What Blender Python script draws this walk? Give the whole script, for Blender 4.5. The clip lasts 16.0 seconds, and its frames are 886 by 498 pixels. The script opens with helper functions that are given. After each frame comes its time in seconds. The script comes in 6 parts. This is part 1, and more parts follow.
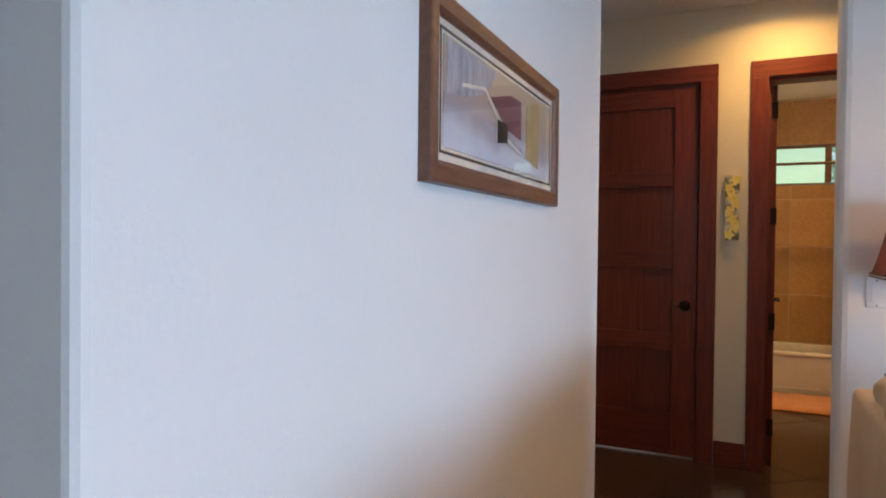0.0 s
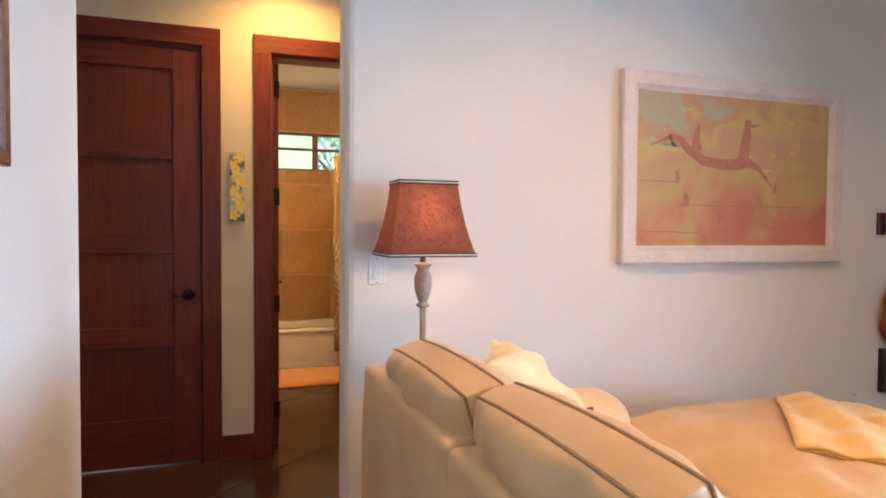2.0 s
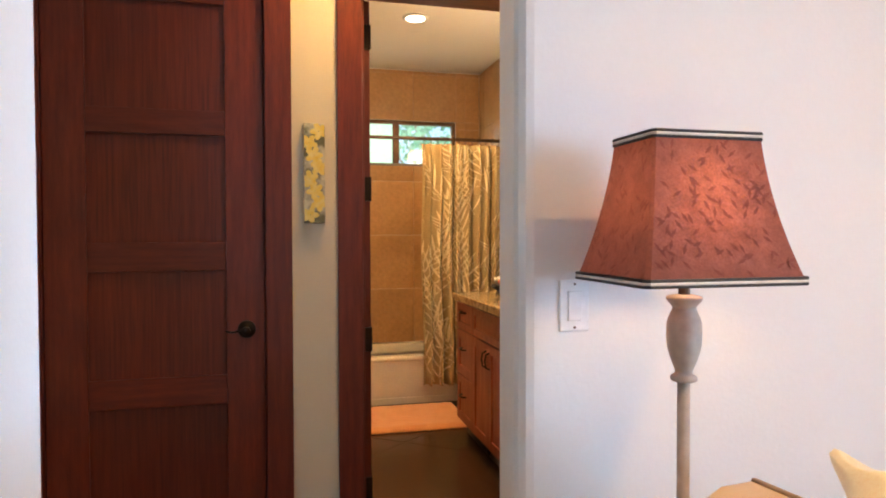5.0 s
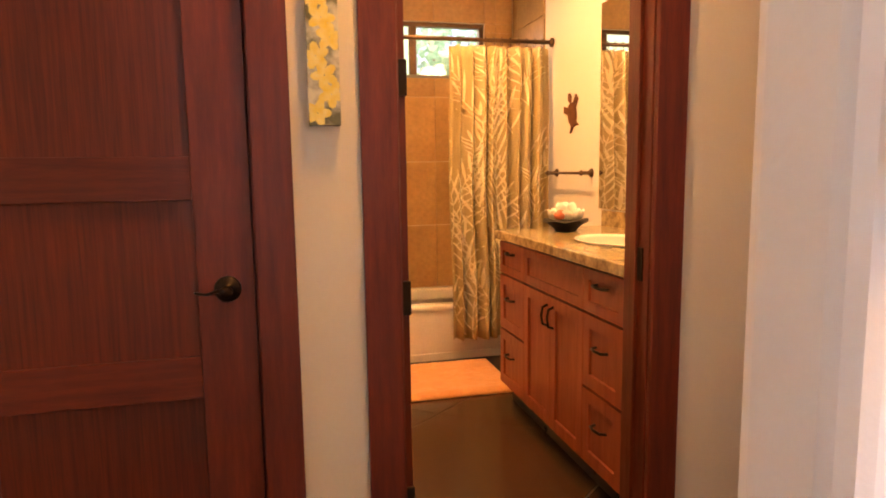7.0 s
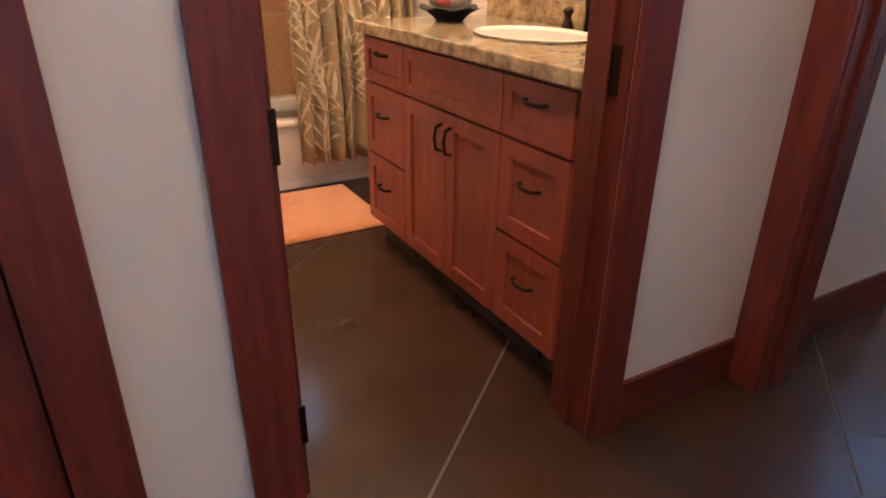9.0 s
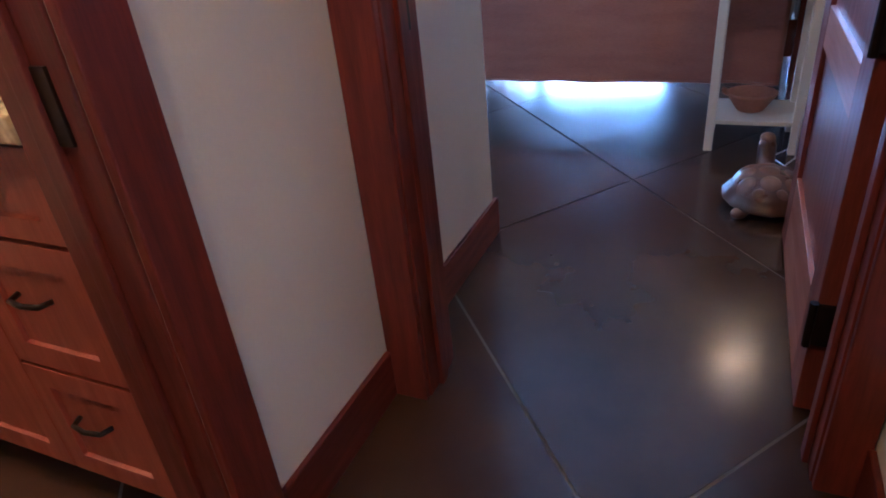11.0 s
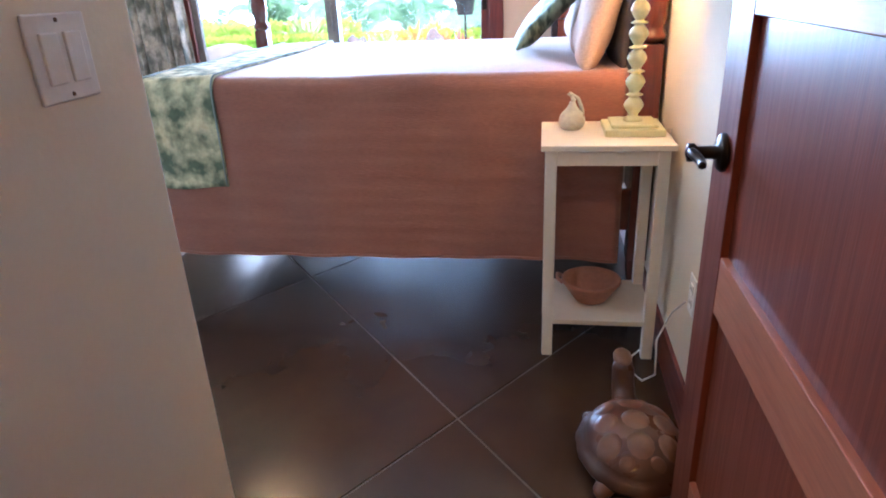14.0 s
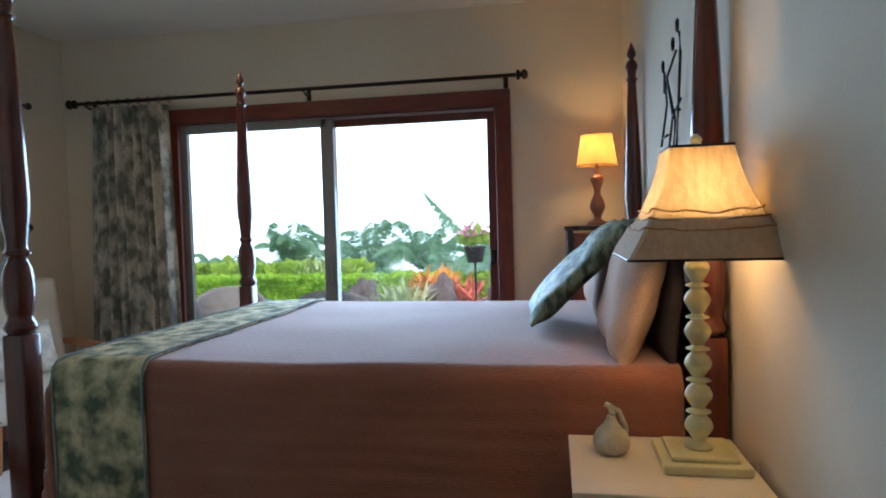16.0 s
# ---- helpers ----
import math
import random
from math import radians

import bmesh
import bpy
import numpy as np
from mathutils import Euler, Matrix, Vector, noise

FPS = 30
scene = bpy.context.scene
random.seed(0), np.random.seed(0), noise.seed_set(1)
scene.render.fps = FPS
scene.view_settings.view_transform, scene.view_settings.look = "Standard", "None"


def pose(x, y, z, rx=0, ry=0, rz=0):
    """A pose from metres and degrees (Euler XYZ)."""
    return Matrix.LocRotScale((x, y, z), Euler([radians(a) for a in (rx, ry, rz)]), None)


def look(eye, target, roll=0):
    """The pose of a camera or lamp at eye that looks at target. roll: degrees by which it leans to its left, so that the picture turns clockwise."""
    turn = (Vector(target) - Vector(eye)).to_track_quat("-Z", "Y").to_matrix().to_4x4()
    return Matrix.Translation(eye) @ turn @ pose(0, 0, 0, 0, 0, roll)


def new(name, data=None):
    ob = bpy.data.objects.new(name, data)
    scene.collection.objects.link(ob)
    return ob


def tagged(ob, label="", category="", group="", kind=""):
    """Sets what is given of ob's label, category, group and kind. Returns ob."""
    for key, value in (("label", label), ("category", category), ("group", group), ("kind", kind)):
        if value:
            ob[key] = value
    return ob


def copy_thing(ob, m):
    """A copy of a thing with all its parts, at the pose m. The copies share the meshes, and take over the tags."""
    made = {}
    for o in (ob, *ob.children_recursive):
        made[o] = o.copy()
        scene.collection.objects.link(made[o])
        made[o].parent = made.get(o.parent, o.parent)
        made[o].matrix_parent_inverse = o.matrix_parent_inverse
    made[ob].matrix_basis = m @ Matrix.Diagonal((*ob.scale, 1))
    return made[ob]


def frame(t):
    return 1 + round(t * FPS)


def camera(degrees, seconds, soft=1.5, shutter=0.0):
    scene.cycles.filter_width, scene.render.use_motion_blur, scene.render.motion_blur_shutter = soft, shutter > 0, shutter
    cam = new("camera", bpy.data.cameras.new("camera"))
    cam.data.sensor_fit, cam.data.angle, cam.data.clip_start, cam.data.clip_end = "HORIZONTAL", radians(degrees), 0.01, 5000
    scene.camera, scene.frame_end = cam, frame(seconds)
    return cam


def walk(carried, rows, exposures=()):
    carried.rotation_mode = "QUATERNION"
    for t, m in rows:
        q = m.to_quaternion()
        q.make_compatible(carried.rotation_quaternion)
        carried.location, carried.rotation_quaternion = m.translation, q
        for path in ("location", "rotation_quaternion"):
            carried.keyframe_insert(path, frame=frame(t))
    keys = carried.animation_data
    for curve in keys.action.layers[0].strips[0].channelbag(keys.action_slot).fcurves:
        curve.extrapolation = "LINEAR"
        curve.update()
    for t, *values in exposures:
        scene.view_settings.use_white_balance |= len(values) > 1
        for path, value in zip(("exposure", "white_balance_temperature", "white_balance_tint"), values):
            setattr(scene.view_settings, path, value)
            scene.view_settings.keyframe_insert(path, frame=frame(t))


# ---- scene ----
cam = camera(69.9, 16.0, soft=1.9)
PATH = [
    (0, (0.11, 0.311, 1.313), (-0.729, 2.126, 1.285), 0.6),
    (0.5, (0.089, 0.426, 1.321), (-0.211, 2.403, 1.288), 0.8),
    (1, (0.045, 0.506, 1.315), (0.239, 2.496, 1.268), 0.7),
    (1.5, (0.031, 0.576, 1.297), (0.465, 2.528, 1.243), 0.6),
    (2, (0.028, 0.712, 1.295), (0.675, 2.603, 1.232), 0.4),
    (2.5, (0.017, 0.847, 1.291), (0.745, 2.708, 1.216), 0.5),
    (3, (-0.019, 1.042, 1.304), (0.747, 2.889, 1.239), 0.8),
    (3.5, (-0.021, 1.229, 1.293), (0.724, 3.084, 1.225), 0.6),
    (4, (0.003, 1.446, 1.29), (0.647, 3.338, 1.231), 0.7),
    (4.5, (0.003, 1.666, 1.281), (0.539, 3.592, 1.229), 0.6),
    (4.7, (-0.013, 1.764, 1.286), (0.482, 3.701, 1.243), 0.4),
    (6.8, (-0.016, 2.687, 1.234), (0.423, 4.63, 1.054), -0.6),
    (7, (-0.011, 2.758, 1.216), (0.457, 4.687, 0.971), -0.8),
    (7.5, (0.008, 2.939, 1.197), (0.531, 4.819, 0.757), -1.1),
    (8, (0.001, 3.098, 1.177), (0.561, 4.91, 0.54), -0.8),
    (8.2, (0.008, 3.167, 1.171), (0.627, 4.934, 0.468), -0.8),
    (10.3, (0.254, 3.725, 1.107), (1.578, 4.891, 0.164), -2.8),
    (10.5, (0.359, 3.671, 1.12), (1.744, 4.752, 0.166), -5.1),
    (11, (0.503, 3.696, 1.112), (2.072, 4.463, 0.137), -6.1),
    (11.5, (0.646, 3.721, 1.121), (2.296, 4.254, 0.125), -3.7),
    (12, (0.791, 3.767, 1.129), (2.475, 4.178, 0.13), -3.2),
    (12.5, (0.942, 3.812, 1.145), (2.642, 4.165, 0.152), -3.9),
    (13, (1.12, 3.803, 1.161), (2.83, 4.131, 0.178), -3.6),
    (13.5, (1.293, 3.772, 1.189), (3.035, 4.08, 0.257), -3.0),
    (14, (1.472, 3.783, 1.216), (3.292, 4.085, 0.443), -2.6),
    (14.5, (1.644, 3.806, 1.256), (3.526, 4.102, 0.648), -2.4),
    (15, (1.804, 3.806, 1.266), (3.737, 4.12, 0.859), -2.2),
    (15.5, (1.949, 3.797, 1.282), (3.907, 4.129, 1.04), -1.7),
    (16, (2.08, 3.814, 1.306), (4.049, 4.156, 1.228), -1.6),
]
# seconds, stops, kelvin, tint
EXPOSURES = [
    (0.0, 0.33, 6200, 18), (0.5, 0.42, 6300, 20), (1.0, 0.60, 6800, 22), (1.5, 0.78, 6600, 20), (3.0, 1.02, 6250, 17), (4.0, 1.06, 6000, 14), (4.7, 1.06, 6000, 15), (6.8, 1.55, 8300, 36), (8.2, 1.72, 5900, 24),
    (10.3, 0.95, 4450, 26), (11.0, 1.22, 4550, 28), (11.5, 1.68, 5000, 32), (12.0, 1.87, 5250, 33), (12.5, 2.02, 5400, 33), (13.5, 1.95, 5450, 28), (14.0, 1.58, 5700, 26), (14.5, 1.02, 6000, 24),
    (15.0, 0.60, 6200, 20), (15.5, 0.06, 6200, 18), (16.0, -0.30, 6200, 17),
]
walk(cam, [(t, look(eye, target, roll)) for t, eye, target, roll in PATH], EXPOSURES)

# ---- light ----
SUN_UP, SUN_TURN = radians(50), radians(250)
world = bpy.data.worlds.new("sky")
scene.world = world
world.use_nodes = True
sky = world.node_tree.nodes.new("ShaderNodeTexSky")
sky.sky_type, sky.sun_disc, sky.sun_elevation, sky.sun_rotation = "NISHITA", False, SUN_UP, SUN_TURN
sky.dust_density, sky.air_density = 1.5, 1.0
world.node_tree.links.new(sky.outputs[0], world.node_tree.nodes["Background"].inputs[0])
world.node_tree.nodes["Background"].inputs[1].default_value = 0.15


def lamp(name, kind, power, color, m, size=0.1, size_y=None, spread=180, blend=0.6):
    data = bpy.data.lights.new(name, kind)
    data.energy, data.color = power if kind == "SUN" else power * 0.55, color
    if kind == "AREA":
        data.shape = "DISK" if size_y is None else "RECTANGLE"
        data.size, data.spread = size, radians(spread)
        if size_y:
            data.size_y = size_y
    elif kind == "SUN":
        data.angle = radians(size)
    else:
        data.shadow_soft_size = size
        if kind == "SPOT":
            data.spot_size, data.spot_blend = radians(spread), blend
    ob = new(name, data)
    ob.matrix_world = m
    return ob


DAY = (0.74, 0.86, 1.0)
sun_way = Vector((math.sin(SUN_TURN) * math.cos(SUN_UP), math.cos(SUN_TURN) * math.cos(SUN_UP), math.sin(SUN_UP)))
lamp("sun", "SUN", 5.0, (1, 0.95, 0.88), look(sun_way * 50, (0, 0, 0)), 1.0)
lamp("living_window_light", "AREA", 158, (0.38, 0.67, 1.0), look((5.45, -0.7, 1.30), (0, 1.0, 0.8)), 2.2, 1.2, spread=130)
lamp("sliding_door_light", "AREA", 150, (0.41, 0.70, 1.0), look((6.42, 4.90, 1.10), (3, 4.9, -0.1)), 1.35, 1.9, spread=140)
lamp("bedroom_window_light", "AREA", 2, DAY, look((5.0, 7.36, 1.5), (4.6, 4.5, 1.0)), 0.9, 1.1)
lamp("bathroom_window_light", "AREA", 3, (0.8, 1.0, 0.85), look((0.9, 7.40, 2.07), (0.9, 6, 1.6)), 1.0, 0.3)
lamp("hall_can_light", "AREA", 12, (1.0, 0.56, 0.14), look((0.34, 4.04, 2.685), (0.34, 4.04, 0)), 0.11, spread=155)
# Two unseen ceiling cans, added for the warm light from above.
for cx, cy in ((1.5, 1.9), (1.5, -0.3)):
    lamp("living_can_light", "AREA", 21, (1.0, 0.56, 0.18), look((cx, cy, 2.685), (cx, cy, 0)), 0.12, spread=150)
lamp("bedroom_can_light", "AREA", 9, (1.0, 0.62, 0.24), look((4.95, 5.75, 2.685), (4.95, 5.75, 0)), 0.12, spread=150)
lamp("bathroom_can_light", "AREA", 19, (1.0, 0.58, 0.2), look((0.805, 6.0, 2.685), (0.805, 6.0, 0)), 0.12, spread=150)
lamp("vanity_light", "POINT", 10, (1.0, 0.58, 0.2), pose(1.50, 5.15, 2.22), 0.09)
lamp("floor_lamp_bulb", "POINT", 0.8, (1.0, 0.72, 0.30), pose(0.727, 2.965, 1.385), 0.022)
lamp("bedside_lamp_bulb", "POINT", 35, (1.0, 0.57, 0.17), pose(3.585, 3.495, 1.34), 0.03)
lamp("chest_lamp_bulb", "POINT", 34, (1.0, 0.60, 0.20), pose(5.93, 3.55, 1.72), 0.03)


# ---- materials ----
def material(name, c1, c2=None, scale=6.0, rough=0.6, bump=0.15, stretch=(1, 1, 1), metal=0.0, fine=70.0, grain=0.25,
             vary=0.0, glow=None, coat=0.0, sharp=0.25, sheen=0.0, wear=0.12):
    """A procedural surface: two scales of noise between two colours, relief, and varied gloss."""
    m = bpy.data.materials.new(name)
    m.use_nodes = True
    n, links = m.node_tree.nodes, m.node_tree.links
    bsdf = n["Principled BSDF"]
    c2 = c2 or tuple(c * 0.82 for c in c1)
    coord, mapping = n.new("ShaderNodeTexCoord"), n.new("ShaderNodeMapping")
    mapping.inputs["Scale"].default_value = stretch
    links.new(coord.outputs["Object"], mapping.inputs[0])
    big, small = n.new("ShaderNodeTexNoise"), n.new("ShaderNodeTexNoise")
    for node, s, d in ((big, scale, 5), (small, fine, 3)):
        node.inputs["Scale"].default_value, node.inputs["Detail"].default_value = s, d
        links.new(mapping.outputs[0], node.inputs["Vector"])
    ramp = n.new("ShaderNodeValToRGB")
    ramp.color_ramp.elements[0].position, ramp.color_ramp.elements[1].position = 0.5 - sharp, 0.5 + sharp
    ramp.color_ramp.elements[0].color, ramp.color_ramp.elements[1].color = (*c1, 1), (*c2, 1)
    links.new(big.outputs[0], ramp.inputs[0])
    shade = n.new("ShaderNodeMix")
    shade.data_type, shade.blend_type = "RGBA", "OVERLAY"
    shade.inputs[0].default_value = grain
    links.new(ramp.outputs[0], shade.inputs[6])
    links.new(small.outputs[0], shade.inputs[7])
    out = shade.outputs[2]
    if vary:
        info, hsv, span = n.new("ShaderNodeObjectInfo"), n.new("ShaderNodeHueSaturation"), n.new("ShaderNodeMapRange")
        span.inputs[3].default_value, span.inputs[4].default_value = 1 - vary, 1 + vary
        links.new(info.outputs["Random"], span.inputs[0])
        links.new(span.outputs[0], hsv.inputs["Value"])
        links.new(out, hsv.inputs["Color"])
        out = hsv.outputs[0]
    links.new(out, bsdf.inputs["Base Color"])
    gloss = n.new("ShaderNodeMapRange")
    gloss.inputs[3].default_value, gloss.inputs[4].default_value = max(0.02, rough - wear), min(1, rough + wear)
    links.new(big.outputs[0], gloss.inputs[0])
    links.new(gloss.outputs[0], bsdf.inputs["Roughness"])
    relief = n.new("ShaderNodeBump")
    relief.inputs["Strength"].default_value, relief.inputs["Distance"].default_value = bump, 0.004
    links.new(small.outputs[0], relief.inputs["Height"])
    links.new(relief.outputs[0], bsdf.inputs["Normal"])
    bsdf.inputs["Metallic"].default_value, bsdf.inputs["Coat Weight"].default_value = metal, coat
    bsdf.inputs["Sheen Weight"].default_value = sheen
    if glow:
        bsdf.inputs["Emission Color"].default_value, bsdf.inputs["Emission Strength"].default_value = (*glow[0], 1), glow[1]
    return m


def cloth_glow(name, c1, c2, share=0.5, scale=30, stretch=(1, 1, 1)):
    """Thin shade cloth: part of the light goes through."""
    m = material(name, c1, c2, scale=scale, rough=0.9, stretch=stretch, fine=200)
    n, links = m.node_tree.nodes, m.node_tree.links
    mix, thin = n.new("ShaderNodeMixShader"), n.new("ShaderNodeBsdfTranslucent")
    mix.inputs[0].default_value = share
    color = n["Principled BSDF"].inputs["Base Color"].links[0].from_socket
    links.new(color, thin.inputs[0])
    links.new(n["Principled BSDF"].outputs[0], mix.inputs[1])
    links.new(thin.outputs[0], mix.inputs[2])
    links.new(mix.outputs[0], n["Material Output"].inputs[0])
    return m


def glass_material(name, tint=(1, 1, 1), rough=0.0, share=0.9):
    m = bpy.data.materials.new(name)
    m.use_nodes = True
    n, links = m.node_tree.nodes, m.node_tree.links
    clear, gloss, mix = n.new("ShaderNodeBsdfTransparent"), n.new("ShaderNodeBsdfGlossy"), n.new("ShaderNodeMixShader")
    clear.inputs[0].default_value = (*tint, 1)
    gloss.inputs["Roughness"].default_value = rough
    mix.inputs[0].default_value = 1 - share
    links.new(clear.outputs[0], mix.inputs[1])
    links.new(gloss.outputs[0], mix.inputs[2])
    links.new(mix.outputs[0], n["Material Output"].inputs[0])
    return m


V, HX, HY = (9, 9, 0.8), (0.8, 9, 9), (9, 0.8, 9)
PLASTER = material("plaster", (0.80, 0.76, 0.70), (0.74, 0.70, 0.64), 1.3, 0.85, 0.12, fine=90, grain=0.06)
CREAM_WALL = material("cream_plaster", (0.78, 0.71, 0.57), (0.73, 0.66, 0.52), 1.3, 0.85, 0.12, fine=90, grain=0.06)
BEIGE_WALL = material("beige_plaster", (0.72, 0.63, 0.50), (0.67, 0.58, 0.45), 1.3, 0.85, 0.12, fine=90, grain=0.06)
CEILING = material("ceiling_paint", (0.80, 0.77, 0.72), (0.76, 0.73, 0.68), 1.0, 0.9, 0.15, fine=80, grain=0.06)
WOODS = {}
for key, stretch in (("v", V), ("x", HX), ("y", HY)):
    WOODS[key] = material("mahogany_" + key, (0.19, 0.029, 0.011), (0.09, 0.013, 0.006), 5, 0.42, 0.12, stretch, fine=26, grain=0.35, vary=0.14, coat=0.05)
# Bedroom door mahogany: paler rail tone, with daylight and sheen put into the colours.
STILE = material("lit_mahogany_stile", (0.22, 0.044, 0.020), (0.14, 0.026, 0.012), 5, 0.42, 0.10, V, fine=26, grain=0.3, coat=0.05)
RAIL = material("lit_mahogany_rail", (0.46, 0.16, 0.078), (0.34, 0.10, 0.048), 4, 0.40, 0.08, HX, fine=26, grain=0.25, coat=0.08)
DOOR_PANEL = material("lit_mahogany_panel", (0.23, 0.048, 0.022), (0.14, 0.026, 0.012), 6, 0.34, 0.10, (16, 16, 0.5), fine=20, grain=0.3, coat=0.25)
PANEL = material("mahogany_panel", (0.18, 0.028, 0.011), (0.082, 0.013, 0.006), 7, 0.42, 0.12, (16, 16, 0.5), fine=20, grain=0.4, vary=0.12, coat=0.05)
VANITY = {k: material("cherry_" + k, (0.36, 0.080, 0.030), (0.24, 0.048, 0.018), 4, 0.4, 0.1, s, fine=26, grain=0.25, vary=0.06) for k, s in (("v", V), ("y", HY))}
POST = material("dark_cherry", (0.13, 0.022, 0.012), (0.06, 0.010, 0.007), 5, 0.22, 0.08, V, fine=24, grain=0.3, coat=0.5)
CONCRETE = material("stained_concrete", (0.072, 0.035, 0.018), (0.026, 0.014, 0.009), 1.9, 0.20, 0.0, fine=14, grain=0.15, vary=0.10, sharp=0.3, wear=0.03)


def trowelled(m):
    """Sealer laid in uneven swirls: cloudy gloss and a slight waviness."""
    n, links = m.node_tree.nodes, m.node_tree.links
    coord, swirl, span, wave, relief = (n.new(k) for k in ("ShaderNodeTexCoord", "ShaderNodeTexNoise", "ShaderNodeMapRange", "ShaderNodeTexNoise", "ShaderNodeBump"))
    swirl.inputs["Scale"].default_value, swirl.inputs["Detail"].default_value, swirl.inputs["Distortion"].default_value = 3.2, 5, 0.8
    wave.inputs["Scale"].default_value, wave.inputs["Detail"].default_value, wave.inputs["Distortion"].default_value = 4.0, 2, 0.3
    for node in (swirl, wave):
        links.new(coord.outputs["Object"], node.inputs["Vector"])
    for k, v in enumerate((0.25, 0.75, 0.15, 0.27)):
        span.inputs[k + 1].default_value = v
    links.new(swirl.outputs[0], span.inputs[0])
    links.new(span.outputs[0], n["Principled BSDF"].inputs["Roughness"])
    relief.inputs["Strength"].default_value, relief.inputs["Distance"].default_value = 0.03, 0.01
    links.new(wave.outputs[0], relief.inputs["Height"])
    links.new(relief.outputs[0], n["Principled BSDF"].inputs["Normal"])


trowelled(CONCRETE)
JOINT = material("joint_grout", (0.18, 0.15, 0.13), (0.12, 0.10, 0.085), 5, 0.8)
BRONZE = material("oiled_bronze", (0.022, 0.016, 0.013), (0.04, 0.025, 0.018), 10, 0.35, 0.05, metal=0.8)
BRASSY = material("aged_bronze", (0.16, 0.09, 0.045), (0.09, 0.05, 0.03), 14, 0.4, 0.05, metal=0.7)
LEATHER = material("tan_upholstery", (0.72, 0.48, 0.25), (0.60, 0.38, 0.18), 4, 0.44, 0.10, fine=160, grain=0.10, sheen=0.2)
PIPING = material("brown_piping", (0.40, 0.23, 0.11), None, 20, 0.7)
CREAM = material("cream_cloth", (0.80, 0.60, 0.28), (0.85, 0.72, 0.44), 7, 0.6, 0.25, fine=120, sheen=0.3)
GOLD = material("gold_throw", (0.76, 0.42, 0.10), (0.82, 0.54, 0.20), 8, 0.8, 0.35, fine=90, sheen=0.3)
PLUM = material("plum_cloth", (0.10, 0.035, 0.05), None, 10, 0.85, 0.2)
WHITEWOOD = material("washed_wood", (0.46, 0.37, 0.29), (0.36, 0.28, 0.21), 9, 0.6, 0.2, fine=45)
PICKLED = material("pickled_frame", (0.78, 0.69, 0.62), (0.68, 0.58, 0.51), 7, 0.55, 0.2, fine=40)
RED_SHADE = cloth_glow("rust_shade_cloth", (0.27, 0.085, 0.052), (0.20, 0.058, 0.036), 0.18)
LEAF_PRINT = material("rust_leaf_print", (0.205, 0.048, 0.028), None, 30, 0.9)
BLACK = material("black_trim", (0.018, 0.016, 0.015), None, 20, 0.5)
IVORY = material("ivory_trim", (0.78, 0.72, 0.60), None, 20, 0.6)
PLASTIC = material("white_plastic", (0.82, 0.80, 0.76), None, 20, 0.35, 0.03)
TILE = material("travertine_tile", (0.50, 0.30, 0.13), (0.40, 0.22, 0.085), 3.2, 0.4, 0.12, fine=40, vary=0.10)
GROUT = material("tile_grout", (0.42, 0.26, 0.12), None, 20, 0.9)
PORCELAIN = material("white_enamel", (0.84, 0.80, 0.72), None, 3, 0.12, 0.0)
MAT = material("orange_bath_mat", (0.78, 0.36, 0.14), (0.66, 0.27, 0.09), 12, 0.95, 1.0, fine=130, grain=0.4, sheen=0.4)
GRANITE = material("gold_granite", (0.56, 0.42, 0.22), (0.24, 0.17, 0.09), 22, 0.12, 0.02, fine=90, grain=0.6, sharp=0.15)
FROND_CLOTH = material("palm_print_curtain", (0.48, 0.37, 0.19), (0.37, 0.28, 0.14), 5, 0.8, 0.15, (5, 5, 1.2), fine=60, grain=0.3)
FROND_PRINT = material("palm_leaf_print", (0.82, 0.72, 0.50), (0.70, 0.58, 0.36), 14, 0.8)
FLORAL = material("floral_curtain_cloth", (0.52, 0.50, 0.43), (0.14, 0.155, 0.13), 11, 0.85, 0.2, (1, 1, 0.8), fine=60, grain=0.4, sharp=0.10)
SAGE = material("sage_cloth", (0.30, 0.36, 0.34), (0.20, 0.26, 0.25), 5, 0.85, 0.2, fine=90)
RUNNER = material("leaf_print_runner", (0.62, 0.56, 0.34), (0.10, 0.135, 0.085), 13, 0.85, 0.3, fine=40, grain=0.5, sharp=0.12)
QUILT = material("terracotta_quilt", (0.35, 0.135, 0.085), (0.29, 0.105, 0.066), 3, 0.9, 0.5, (1, 1, 6), fine=50, grain=0.25, sheen=0.5)
LINEN = material("beige_linen", (0.60, 0.42, 0.33), (0.52, 0.35, 0.27), 8, 0.9, 0.3, fine=140)
LEAFY = material("leafy_green_satin", (0.035, 0.065, 0.04), (0.26, 0.33, 0.22), 15, 0.6, 0.3, (1, 2.2, 1), fine=40, sharp=0.09)
DARKCLOTH = material("dark_pillow_cloth", (0.035, 0.028, 0.035), None, 10, 0.85)
CREAMPAINT = material("cream_painted_wood", (0.78, 0.70, 0.58), (0.72, 0.63, 0.51), 5, 0.45, 0.06, fine=60, grain=0.1)
YELLOWPAINT = material("pale_yellow_paint", (0.76, 0.72, 0.42), (0.66, 0.60, 0.31), 14, 0.4, 0.06, fine=60)
HEM_SILK = cloth_glow("silk_hem_cloth", (0.60, 0.50, 0.38), (0.46, 0.37, 0.26), 0.20, 26, (3, 3, 0.5))
SILK = cloth_glow("raw_silk_shade", (0.62, 0.48, 0.28), (0.42, 0.31, 0.17), 0.5, 26, (3, 3, 0.5))
AMBER_SHADE = cloth_glow("amber_shade", (0.62, 0.38, 0.13), (0.54, 0.31, 0.10), 0.5, 12)
